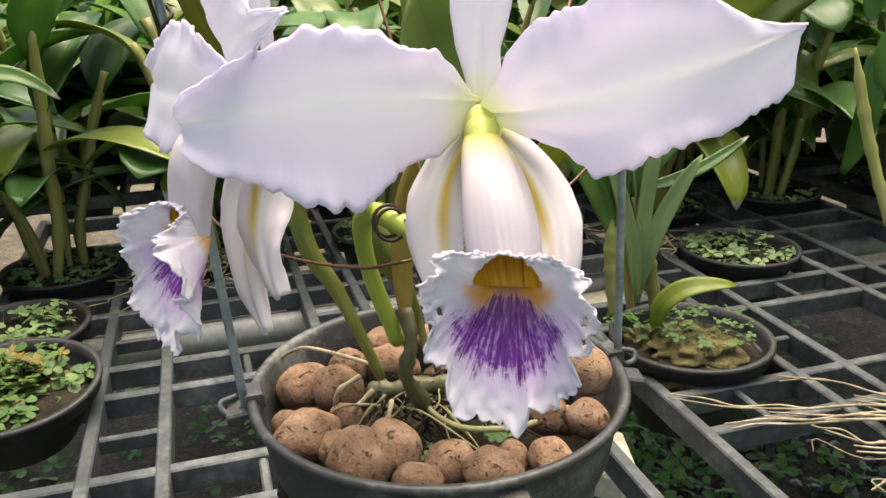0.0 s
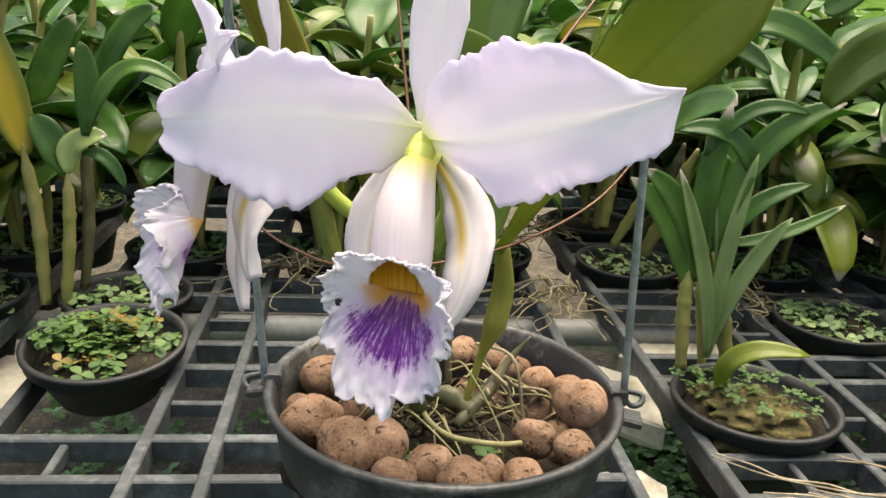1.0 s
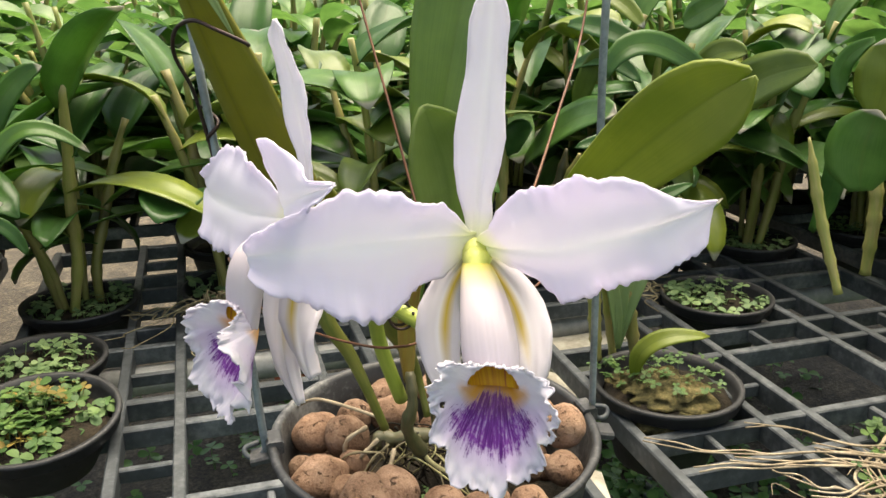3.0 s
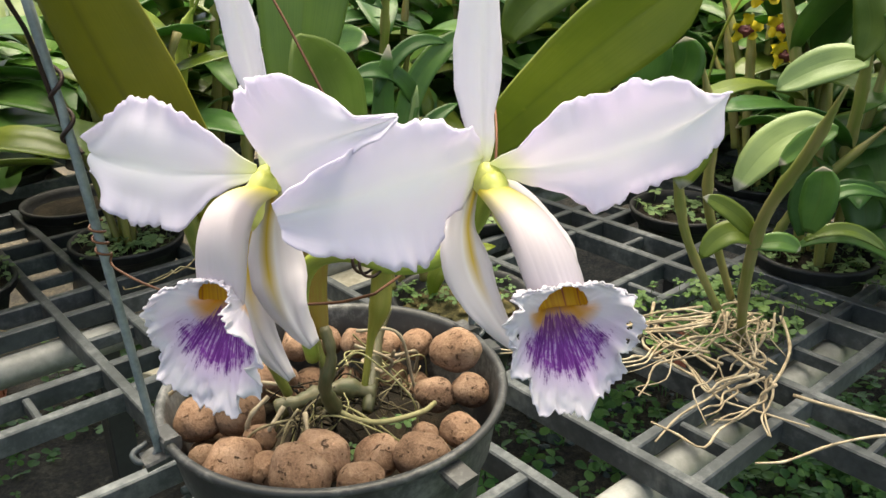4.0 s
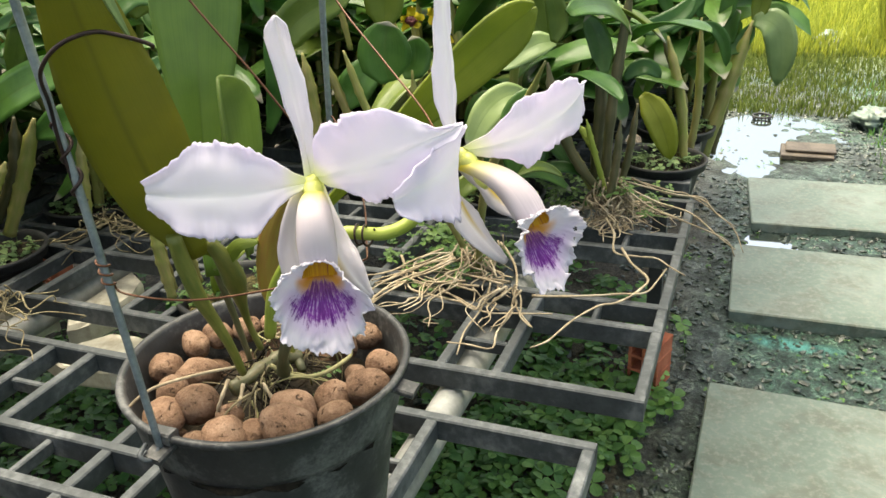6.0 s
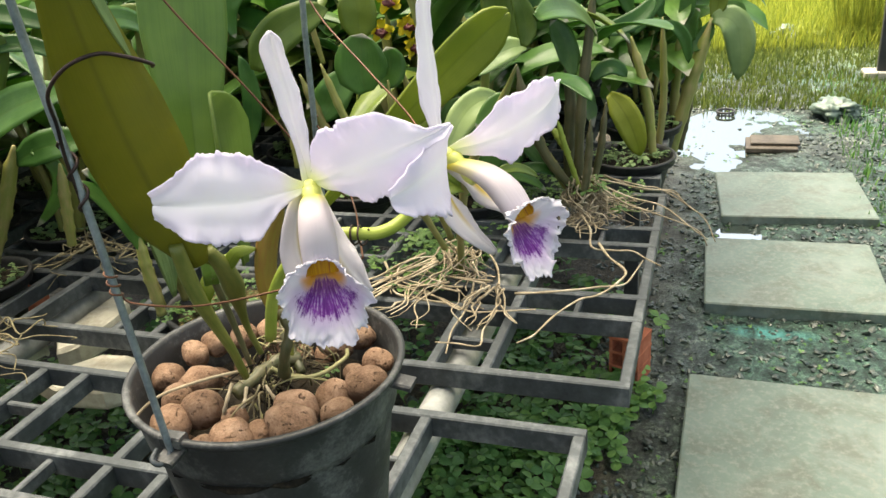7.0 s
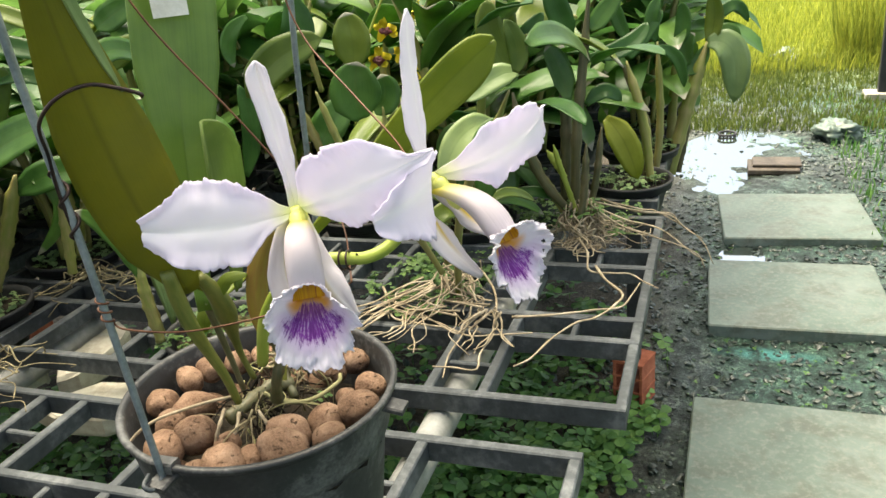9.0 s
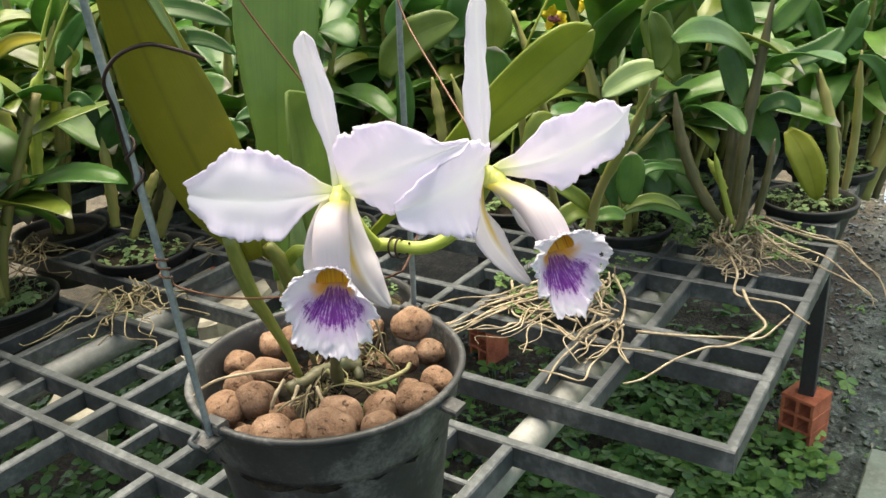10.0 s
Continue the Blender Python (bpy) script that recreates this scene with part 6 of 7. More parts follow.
blade(c7_plant, (0.796, -0.170, 0.201), (0.793, -0.163, 0.231), (0.797, -0.173, 0.259), 0.0098, (-0.915, -0.063, 0.399), M_BACKLEAF, 0.20)
weeds("pot_weeds", [(POT_C7[0], POT_C7[1], 0.008, 0.055, 90)], M_PALEWEED, "pale green weeds in a black pot", 0.007, 16)
c9_plant = thing("cane_orchid", POT_C9, "cane orchid in a black pot with pale weeds", "orchid", "potted orchids on the benches")
pot_parts(c9_plant)
stem(c9_plant, [(0.964, -0.181, -0.037), (0.971, -0.200, 0.048), (0.976, -0.213, 0.100), (0.983, -0.232, 0.168)], 0.0099, M_CANE)
stem(c9_plant, [(1.004, -0.174, -0.048), (1.007, -0.181, 0.058), (1.008, -0.185, 0.157)], 0.0065, M_CANE)
stem(c9_plant, [(1.032, -0.191, -0.056), (1.036, -0.203, 0.031), (1.037, -0.204, 0.134)], 0.0057, M_OLDCANE)
# hanging leaf: the pale material stands in for light shining through it
blade(c9_plant, (0.982, -0.231, 0.166), (0.975, -0.269, 0.152), (0.977, -0.274, 0.074), 0.0235, (-0.865, 0.017, 0.501), M_PALELEAF, 0.20)
blade(c9_plant, (0.982, -0.231, 0.163), (0.978, -0.220, 0.139), (0.971, -0.201, 0.121), 0.0123, (-0.899, -0.015, 0.438), M_BACKLEAF, 0.20)
blade(c9_plant, (0.983, -0.232, 0.168), (0.986, -0.241, 0.201), (0.984, -0.235, 0.243), 0.0138, (-0.916, -0.001, 0.402), M_LIME, 0.20)
blade(c9_plant, (1.006, -0.238, 0.168), (1.026, -0.263, 0.177), (1.031, -0.276, 0.154), 0.0124, (-0.911, 0.013, 0.412), M_BACKLEAF, 0.20)
blade(c9_plant, (0.973, -0.206, 0.136), (0.972, -0.201, 0.163), (0.976, -0.213, 0.183), 0.0113, (-0.905, -0.028, 0.425), M_BACKLEAF, 0.20)
blade(c9_plant, (0.966, -0.187, 0.160), (0.970, -0.196, 0.197), (0.968, -0.192, 0.231), 0.0121, (-0.914, -0.032, 0.406), M_BACKLEAF, 0.20)
blade(c9_plant, (0.986, -0.241, 0.192), (0.996, -0.268, 0.219), (1.004, -0.290, 0.192), 0.0095, (-0.920, 0.017, 0.391), M_BACKLEAF, 0.20)
weeds("pot_weeds", [(POT_C9[0], POT_C9[1], 0.008, 0.055, 90)], M_PALEWEED, "pale green weeds in a black pot", 0.007, 17)

# weed pot and yellow-leaved orchid beside the bench corner
wp = thing("weed_pot", (-0.243, 0.288, 0.011), "shallow black pot full of small green and orange weeds", "pot")
pot_parts(wp, 0.063, 0.048)
wp.rotation_euler = (radians(5.5), 0, 0)
weeds("pot_weeds", [(-0.248, 0.268, 0.006, 0.034, 55), (-0.25, 0.312, 0.015, 0.042, 60), (-0.206, 0.3, 0.012, 0.018, 10), (-0.262, 0.29, 0.02, 0.036, 50)], M_WEED, "small bright green weeds filling the pot", 0.0085, 18)
weeds("pot_weeds", [(-0.236, 0.318, 0.02, 0.03, 22), (-0.255, 0.268, 0.012, 0.026, 12)], M_ORANGEWEED, "orange-tinged weeds in the weed pot", 0.007, 28)
yl_plant = thing("cane_orchid", (-0.262, 0.42, 0.0), "cane orchid with one yellowing leaf in a black pot", "orchid", "potted orchids on the benches")
pot_parts(yl_plant)
stem(yl_plant, [(-0.331, 0.403, 0.007), (-0.331, 0.403, 0.087), (-0.338, 0.403, 0.159)], 0.0055, M_CANE)
stem(yl_plant, [(-0.315, 0.402, -0.010), (-0.304, 0.402, 0.077), (-0.301, 0.402, 0.136)], 0.0050, M_CANE)
stem(yl_plant, [(-0.301, 0.422, 0.017), (-0.292, 0.421, 0.089), (-0.291, 0.421, 0.168)], 0.0050, M_OLDCANE)
blade(yl_plant, (-0.336, 0.403, 0.148), (-0.348, 0.403, 0.206), (-0.365, 0.404, 0.280), 0.0172, (0.376, -0.914, 0.152), M_YELLOWLEAF, 0.20, "upright leaf turning orange-yellow")
blade(yl_plant, (-0.303, 0.402, 0.131), (-0.312, 0.402, 0.160), (-0.328, 0.403, 0.183), 0.0138, (0.317, -0.867, 0.385), M_BACKLEAF, 0.20)
blade(yl_plant, (-0.300, 0.401, 0.134), (-0.292, 0.401, 0.159), (-0.264, 0.400, 0.168), 0.0117, (0.235, -0.692, 0.682), M_PALELEAF, 0.20)
blade(yl_plant, (-0.283, 0.401, 0.167), (-0.278, 0.401, 0.210), (-0.281, 0.401, 0.248), 0.0104, (0.278, -0.866, 0.416), M_BACKLEAF, 0.20)
blade(yl_plant, (-0.281, 0.401, 0.173), (-0.242, 0.399, 0.228), (-0.190, 0.397, 0.208), 0.0078, (0.213, -0.775, 0.594), M_BACKLEAF, 0.20)
blade(yl_plant, (-0.333, 0.433, 0.186), (-0.320, 0.432, 0.224), (-0.293, 0.431, 0.268), 0.0129, (0.312, -0.864, 0.396), M_BACKLEAF, 0.20)
blade(yl_plant, (-0.286, 0.401, 0.151), (-0.266, 0.400, 0.147), (-0.251, 0.400, 0.120), 0.0064, (0.257, -0.841, 0.476), M_BACKLEAF, 0.20)
blade(yl_plant, (-0.347, 0.433, 0.146), (-0.376, 0.434, 0.194), (-0.441, 0.437, 0.198), 0.0071, (0.359, -0.833, 0.421), M_BACKLEAF, 0.20)
blade(yl_plant, (-0.298, 0.441, 0.158), (-0.263, 0.440, 0.243), (-0.224, 0.439, 0.277), 0.0109, (0.255, -0.889, 0.379), M_BACKLEAF, 0.20)

# mossy pot with the fan-leaved orchid
fan_plant = thing("fan_leaf_orchid", (0.273, 0.2145, 0.0), "orchid with a fan of strap leaves in a mossy black pot", "orchid")
pot_parts(fan_plant, 0.064)
part("bark", Geo().join(blob(0.04, 4, (1.0, 0.5, 0.3), 0.2, 3, 0.2), pose(0.0, -0.034, -0.004)), M_MOSSMIX, fan_plant, "wet brown bark")
part("moss", Geo().join(blob(0.041, 9, (1.05, 0.95, 0.45), 0.22, 5, 0.3), pose(0.0, 0.006, -0.002)), M_MOSSMIX, fan_plant, "dark mossy potting mix")
stem(fan_plant, [(0.231, 0.266, 0.016), (0.226, 0.266, 0.064), (0.225, 0.266, 0.104)], 0.0052, M_CANE)
stem(fan_plant, [(0.270, 0.264, 0.014), (0.259, 0.265, 0.066), (0.242, 0.265, 0.118)], 0.0055, M_CANE)
blade(fan_plant, (0.247, 0.225, 0.014), (0.256, 0.215, 0.051), (0.304, 0.203, 0.056), 0.0085, (-0.271, -0.543, 0.795), M_LIME, 0.20, "arching lime-green leaf")
stem(fan_plant, [(0.258, 0.285, 0.008), (0.249, 0.285, 0.062), (0.241, 0.285, 0.118)], 0.004, M_CANE)
blade(fan_plant, (0.226, 0.266, 0.084), (0.204, 0.267, 0.138), (0.168, 0.268, 0.176), 0.0092, (-0.326, -0.871, 0.368), M_BACKLEAF, 0.20)
blade(fan_plant, (0.232, 0.266, 0.092), (0.214, 0.266, 0.148), (0.179, 0.268, 0.183), 0.0101, (-0.340, -0.871, 0.354), M_BACKLEAF, 0.20)
blade(fan_plant, (0.242, 0.265, 0.101), (0.264, 0.264, 0.151), (0.313, 0.263, 0.176), 0.0078, (-0.353, -0.749, 0.560), M_BACKLEAF, 0.20)
blade(fan_plant, (0.245, 0.265, 0.116), (0.264, 0.264, 0.198), (0.328, 0.262, 0.241), 0.0108, (-0.396, -0.840, 0.370), M_BACKLEAF, 0.20)
blade(fan_plant, (0.269, 0.264, 0.171), (0.244, 0.265, 0.211), (0.199, 0.267, 0.214), 0.0089, (-0.315, -0.719, 0.619), M_BACKLEAF, 0.20)
blade(fan_plant, (0.222, 0.266, 0.271), (0.262, 0.265, 0.297), (0.336, 0.262, 0.254), 0.0112, (-0.371, -0.792, 0.485), M_BACKLEAF, 0.20)
blade(fan_plant, (0.224, 0.266, 0.196), (0.257, 0.265, 0.232), (0.301, 0.263, 0.231), 0.0062, (-0.350, -0.761, 0.547), M_BACKLEAF, 0.20)
blade(fan_plant, (0.235, 0.266, 0.105), (0.229, 0.266, 0.163), (0.239, 0.265, 0.237), 0.0100, (-0.335, -0.806, 0.488), M_BACKLEAF, 0.20)
blade(fan_plant, (0.251, 0.285, 0.109), (0.258, 0.285, 0.149), (0.245, 0.285, 0.197), 0.0094, (-0.355, -0.793, 0.495), M_BACKLEAF, 0.20)
blade(fan_plant, (0.247, 0.265, 0.126), (0.294, 0.263, 0.134), (0.344, 0.261, 0.161), 0.0055, (-0.360, -0.692, 0.626), M_BACKLEAF, 0.20)
for mid, tip, half in (((0.236, 0.261, 0.1), (0.204, 0.262, 0.185), 0.006), ((0.251, 0.26, 0.11), (0.264, 0.26, 0.2), 0.0065), ((0.263, 0.259, 0.09), (0.3, 0.258, 0.15), 0.0075), ((0.24, 0.268, 0.12), (0.225, 0.27, 0.215), 0.0065)):
    blade(fan_plant, (0.25, 0.262, 0.026), mid, tip, half, (-0.3, -0.85, 0.4), M_PALELEAF, 0.35)
weeds("moss_weeds", [(0.285, 0.215, 0.016, 0.045, 90), (0.262, 0.25, 0.01, 0.04, 50)], M_WEED, "small weeds in the mossy pot", 0.0045, 19)

# the orchid with yellow and maroon flowers
yf_plant = thing("flowering_cane_orchid", (0.62, 0.2145, 0.0), "cane orchid with sprays of yellow and maroon flowers", "orchid")
pot_parts(yf_plant)
stem(yf_plant, [(0.641, 0.158, 0.089), (0.639, 0.163, 0.175), (0.637, 0.167, 0.234)], 0.0045, M_CANE)
stem(yf_plant, [(0.637, 0.168, 0.090), (0.632, 0.181, 0.169), (0.629, 0.191, 0.222)], 0.0045, M_CANE)
stem(yf_plant, [(0.686, 0.037, 0.100), (0.688, 0.030, 0.153), (0.690, 0.025, 0.205)], 0.0045, M_CANE)
stem(yf_plant, [(0.609, 0.243, 0.183), (0.606, 0.252, 0.250), (0.610, 0.242, 0.298)], 0.0037, M_CANE)
blade(yf_plant, (0.689, 0.028, 0.198), (0.694, 0.015, 0.233), (0.695, 0.012, 0.275), 0.0169, (-0.945, -0.229, 0.234), M_LIMEBACK, 0.20)
blade(yf_plant, (0.680, 0.052, 0.146), (0.691, 0.023, 0.160), (0.699, 0.000, 0.181), 0.0083, (-0.751, -0.187, 0.634), M_BACKLEAF, 0.20)
blade(yf_plant, (0.688, 0.030, 0.149), (0.696, 0.008, 0.158), (0.703, -0.010, 0.168), 0.0090, (-0.866, -0.203, 0.457), M_BACKLEAF, 0.20)
blade(yf_plant, (0.707, 0.065, 0.226), (0.716, 0.043, 0.245), (0.703, 0.076, 0.278), 0.0165, (-0.890, -0.233, 0.393), M_BACKLEAF, 0.20)
blade(yf_plant, (0.728, 0.008, 0.220), (0.735, -0.010, 0.233), (0.742, -0.028, 0.253), 0.0105, (-0.896, -0.188, 0.401), M_BACKLEAF, 0.20)
ry = random.Random(3)
for bx, by, bz in ((0.624, 0.15, 0.257), (0.633, 0.125, 0.199), (0.645, 0.092, 0.235), (0.631, 0.13, 0.226), (0.638, 0.113, 0.275), (0.619, 0.161, 0.222), (0.66, 0.06, 0.31), (0.65, 0.1, 0.3)):
    c = Vector((bx - 0.62, by - 0.2145, bz))
    bloom = Geo()
    yaw = ry.uniform(190, 240)
    for j in range(5):
        bloom.join(leaf(0.019 * ry.uniform(0.8, 1.2), 0.011, ry.uniform(-10, 35), 60, 0.3, ry.uniform(-40, 40), 7, 4, 0.6, j), pose(*c, ry.uniform(-20, 20), 0, yaw) @ pose(0, 0, 0, 0, -75, 0) @ pose(0, 0, 0, 0, 0, 72 * j + ry.uniform(-14, 14)))
    fl = part("bloom", bloom, M_YELLOWFLOWER, yf_plant, "small yellow orchid bloom")
    part("lip", Geo().join(blob(0.0055, j + bx * 30, (0.6, 1, 0.8), 0.5, 3, 0.3), pose(c.x + 0.004 * math.cos(radians(yaw)), c.y + 0.004 * math.sin(radians(yaw)), c.z - 0.003)), M_MAROON, fl, "maroon lip")
part("spray_stalk", tube(curve([(0, 0, 0.05), (0.01, -0.01, 0.17), (0.005, -0.03, 0.23), (0.03, -0.07, 0.32)], 20), 0.0016, 6), M_STALK, yf_plant)

# the bare-rooted orchid nearer the pot
rk_plant = thing("cane_orchid", (0.395, 0.005, 0.0), "bare-rooted cane orchid with broad pale leaves over the bars", "orchid", "potted orchids on the benches")
stem(rk_plant, [(0.395, 0.005, 0.0), (0.36, -0.01, 0.075), (0.335, -0.03, 0.14), (0.312, -0.065, 0.2), (0.295, -0.088, 0.245)], 0.004, M_CANE)
stem(rk_plant, [(0.354, 0.007, 0.049), (0.323, 0.024, 0.120), (0.311, 0.030, 0.193), (0.309, 0.032, 0.230)], 0.0034, M_CANE)
stem(rk_plant, [(0.369, 0.005, 0.054), (0.344, 0.019, 0.134), (0.341, 0.020, 0.190), (0.327, 0.028, 0.246)], 0.0034, M_CANE)
stem(rk_plant, [(0.277, 0.042, 0.159), (0.270, 0.060, 0.208), (0.265, 0.073, 0.254)], 0.0030, M_CANE)
blade(rk_plant, (0.304, -0.094, 0.258), (0.292, -0.075, 0.255), (0.279, -0.055, 0.240), 0.0108, (-0.773, -0.275, 0.572), M_PALELEAF, 0.20, "pale glossy leaf with a worn tip")
blade(rk_plant, (0.371, -0.052, 0.197), (0.345, -0.030, 0.194), (0.324, -0.012, 0.157), 0.0138, (-0.779, -0.388, 0.492), M_PALELEAF, 0.20)
blade(rk_plant, (0.322, 0.009, 0.207), (0.312, 0.014, 0.196), (0.304, 0.018, 0.156), 0.0152, (-0.650, -0.509, 0.564), M_LIMEBACK, 0.50)
blade(rk_plant, (0.287, 0.046, 0.269), (0.287, 0.044, 0.292), (0.286, 0.047, 0.315), 0.0159, (-0.894, -0.388, 0.225), M_LIMEBACK, 0.20)
blade(rk_plant, (0.281, 0.041, 0.226), (0.280, 0.043, 0.250), (0.282, 0.039, 0.275), 0.0220, (-0.880, -0.384, 0.280), M_BACKLEAF, 0.20)
blade(rk_plant, (0.309, 0.041, 0.226), (0.314, 0.031, 0.238), (0.313, 0.032, 0.258), 0.0143, (-0.829, -0.330, 0.452), M_BACKLEAF, 0.20)
blade(rk_plant, (0.222, 0.109, 0.258), (0.230, 0.087, 0.286), (0.244, 0.050, 0.301), 0.0157, (-0.828, -0.453, 0.329), M_LIMEBACK, 0.20)
blade(rk_plant, (0.346, -0.024, 0.115), (0.329, -0.009, 0.124), (0.315, 0.003, 0.104), 0.0093, (-0.646, -0.359, 0.674), M_LIMEBACK, 0.20)
blade(rk_plant, (0.343, -0.021, 0.120), (0.330, -0.010, 0.139), (0.313, 0.005, 0.151), 0.0072, (-0.727, -0.401, 0.557), M_LIMEBACK, 0.20)
blade(rk_plant, (0.342, -0.020, 0.112), (0.357, -0.033, 0.116), (0.369, -0.043, 0.109), 0.0073, (-0.700, -0.337, 0.629), M_BACKLEAF, 0.20)
blade(rk_plant, (0.415, -0.026, 0.106), (0.418, -0.029, 0.134), (0.418, -0.028, 0.158), 0.0137, (-0.773, -0.339, 0.537), M_BACKLEAF, 0.20)
blade(rk_plant, (0.418, -0.029, 0.106), (0.429, -0.038, 0.137), (0.458, -0.062, 0.133), 0.0051, (-0.708, -0.294, 0.642), M_BACKLEAF, 0.20)
blade(rk_plant, (0.414, -0.025, 0.099), (0.438, -0.045, 0.107), (0.463, -0.067, 0.089), 0.0057, (-0.695, -0.276, 0.663), M_LIMEBACK, 0.20)
blade(rk_plant, (0.283, -0.097, 0.262), (0.284, -0.099, 0.282), (0.279, -0.091, 0.304), 0.0083, (-0.869, -0.277, 0.410), M_LIMEBACK, 0.20)
blade(rk_plant, (0.337, -0.069, 0.208), (0.329, -0.058, 0.202), (0.317, -0.044, 0.184), 0.0081, (-0.771, -0.306, 0.559), M_BACKLEAF, 0.20)

# two broad-leaved orchids behind the flowering pot
bk_plant = thing("cane_orchid", (0.437, 0.381, 0.0), "cane orchid with broad blunt leaves in a black pot", "orchid", "potted orchids on the benches")
pot_parts(bk_plant)
stem(bk_plant, [(0.510, 0.183, 0.076), (0.503, 0.202, 0.137), (0.497, 0.219, 0.194)], 0.0048, M_CANE)
stem(bk_plant, [(0.561, 0.045, 0.061), (0.563, 0.041, 0.112), (0.562, 0.042, 0.140)], 0.0049, M_CANE)
stem(bk_plant, [(0.491, 0.235, 0.082), (0.491, 0.236, 0.147), (0.488, 0.243, 0.203)], 0.0055, M_CANE)
blade(bk_plant, (0.503, 0.202, 0.137), (0.510, 0.185, 0.166), (0.518, 0.163, 0.188), 0.0218, (-0.795, -0.385, 0.469), M_BACKLEAF, 0.20)
blade(bk_plant, (0.559, 0.050, 0.084), (0.560, 0.049, 0.120), (0.564, 0.039, 0.150), 0.0235, (-0.861, -0.269, 0.432), M_BACKLEAF, 0.20)
blade(bk_plant, (0.471, 0.290, 0.110), (0.476, 0.275, 0.166), (0.474, 0.281, 0.221), 0.0109, (-0.755, -0.460, 0.468), M_BACKLEAF, 0.20)
blade(bk_plant, (0.564, 0.039, 0.147), (0.571, 0.020, 0.141), (0.583, -0.013, 0.145), 0.0096, (-0.841, -0.234, 0.488), M_BACKLEAF, 0.20)
blade(bk_plant, (0.530, 0.245, 0.249), (0.537, 0.227, 0.267), (0.536, 0.230, 0.313), 0.0203, (-0.820, -0.423, 0.386), M_BACKLEAF, 0.20)
blade(bk_plant, (0.482, 0.259, 0.296), (0.474, 0.282, 0.273), (0.474, 0.281, 0.241), 0.0091, (-0.785, -0.486, 0.384), M_BACKLEAF, 0.20)
lb_plant = thing("cane_orchid", (0.273, 0.549, 0.0), "cane orchid with large glossy leaves in a black pot", "orchid", "potted orchids on the benches")
pot_parts(lb_plant)
stem(lb_plant, [(0.282, 0.523, 0.032), (0.294, 0.493, 0.099), (0.303, 0.467, 0.163)], 0.0076, M_CANE)
stem(lb_plant, [(0.279, 0.532, 0.048), (0.291, 0.500, 0.107), (0.296, 0.487, 0.165)], 0.0063, M_OLDCANE)
stem(lb_plant, [(0.314, 0.437, 0.044), (0.316, 0.432, 0.092), (0.318, 0.427, 0.139)], 0.0057, M_CANE)
blade(lb_plant, (0.273, 0.550, 0.139), (0.279, 0.446, 0.202), (0.288, 0.363, 0.223), 0.0226, (-0.562, -0.594, 0.575), M_BACKLEAF, 0.20)
blade(lb_plant, (0.302, 0.470, 0.144), (0.316, 0.433, 0.159), (0.331, 0.392, 0.161), 0.0187, (-0.600, -0.588, 0.543), M_BACKLEAF, 0.20)
blade(lb_plant, (0.294, 0.491, 0.301), (0.312, 0.443, 0.298), (0.331, 0.392, 0.279), 0.0123, (-0.581, -0.581, 0.570), M_BACKLEAF, 0.20)
blade(lb_plant, (0.295, 0.489, 0.252), (0.313, 0.440, 0.268), (0.330, 0.394, 0.248), 0.0101, (-0.574, -0.570, 0.588), M_BACKLEAF, 0.20)
blade(lb_plant, (0.302, 0.470, 0.337), (0.317, 0.429, 0.327), (0.330, 0.395, 0.301), 0.0092, (-0.625, -0.608, 0.490), M_LIMEBACK, 0.20)
blade(lb_plant, (0.299, 0.478, 0.209), (0.305, 0.463, 0.244), (0.310, 0.448, 0.278), 0.0120, (-0.632, -0.658, 0.409), M_LIMEBACK, 0.20)
blade(lb_plant, (0.387, 0.385, 0.255), (0.395, 0.363, 0.277), (0.406, 0.333, 0.280), 0.0137, (-0.726, -0.572, 0.382), M_LIMEBACK, 0.20)
blade(lb_plant, (0.346, 0.352, 0.308), (0.353, 0.334, 0.318), (0.362, 0.309, 0.332), 0.0145, (-0.733, -0.582, 0.351), M_BACKLEAF, 0.20)
blade(lb_plant, (0.309, 0.452, 0.155), (0.317, 0.431, 0.119), (0.303, 0.468, 0.069), 0.0082, (-0.617, -0.602, 0.507), M_BACKLEAF, 0.20)

ls_plant = thing("spiked_cane_orchid", (0.098, 0.74, 0.0), "cane orchid with yellow-green stems and thin flower spikes", "orchid", "potted orchids on the benches")
pot_parts(ls_plant)
stem(ls_plant, [(0.191, 0.602, 0.112), (0.197, 0.594, 0.172), (0.202, 0.586, 0.216), (0.211, 0.572, 0.246)], 0.0064, M_STALK)
stem(ls_plant, [(0.182, 0.615, 0.113), (0.181, 0.617, 0.167), (0.179, 0.619, 0.219)], 0.0071, M_CANE)
stem(ls_plant, [(0.205, 0.582, 0.197), (0.213, 0.570, 0.265), (0.229, 0.546, 0.328)], 0.0019, M_STALK)
stem(ls_plant, [(0.210, 0.573, 0.240), (0.224, 0.552, 0.282), (0.238, 0.532, 0.321)], 0.0018, M_STALK)
stem(ls_plant, [(0.235, 0.537, 0.058), (0.237, 0.534, 0.107), (0.238, 0.532, 0.167)], 0.0059, M_CANE)
stem(ls_plant, [(0.245, 0.522, 0.042), (0.261, 0.499, 0.097), (0.270, 0.485, 0.124)], 0.0053, M_CANE)
blade(ls_plant, (0.239, 0.531, 0.153), (0.247, 0.519, 0.176), (0.259, 0.500, 0.188), 0.0167, (-0.505, -0.736, 0.451), M_BACKLEAF, 0.20)
blade(ls_plant, (0.183, 0.614, 0.256), (0.196, 0.594, 0.275), (0.219, 0.561, 0.277), 0.0086, (-0.461, -0.807, 0.369), M_YELLOWLEAF, 0.20)
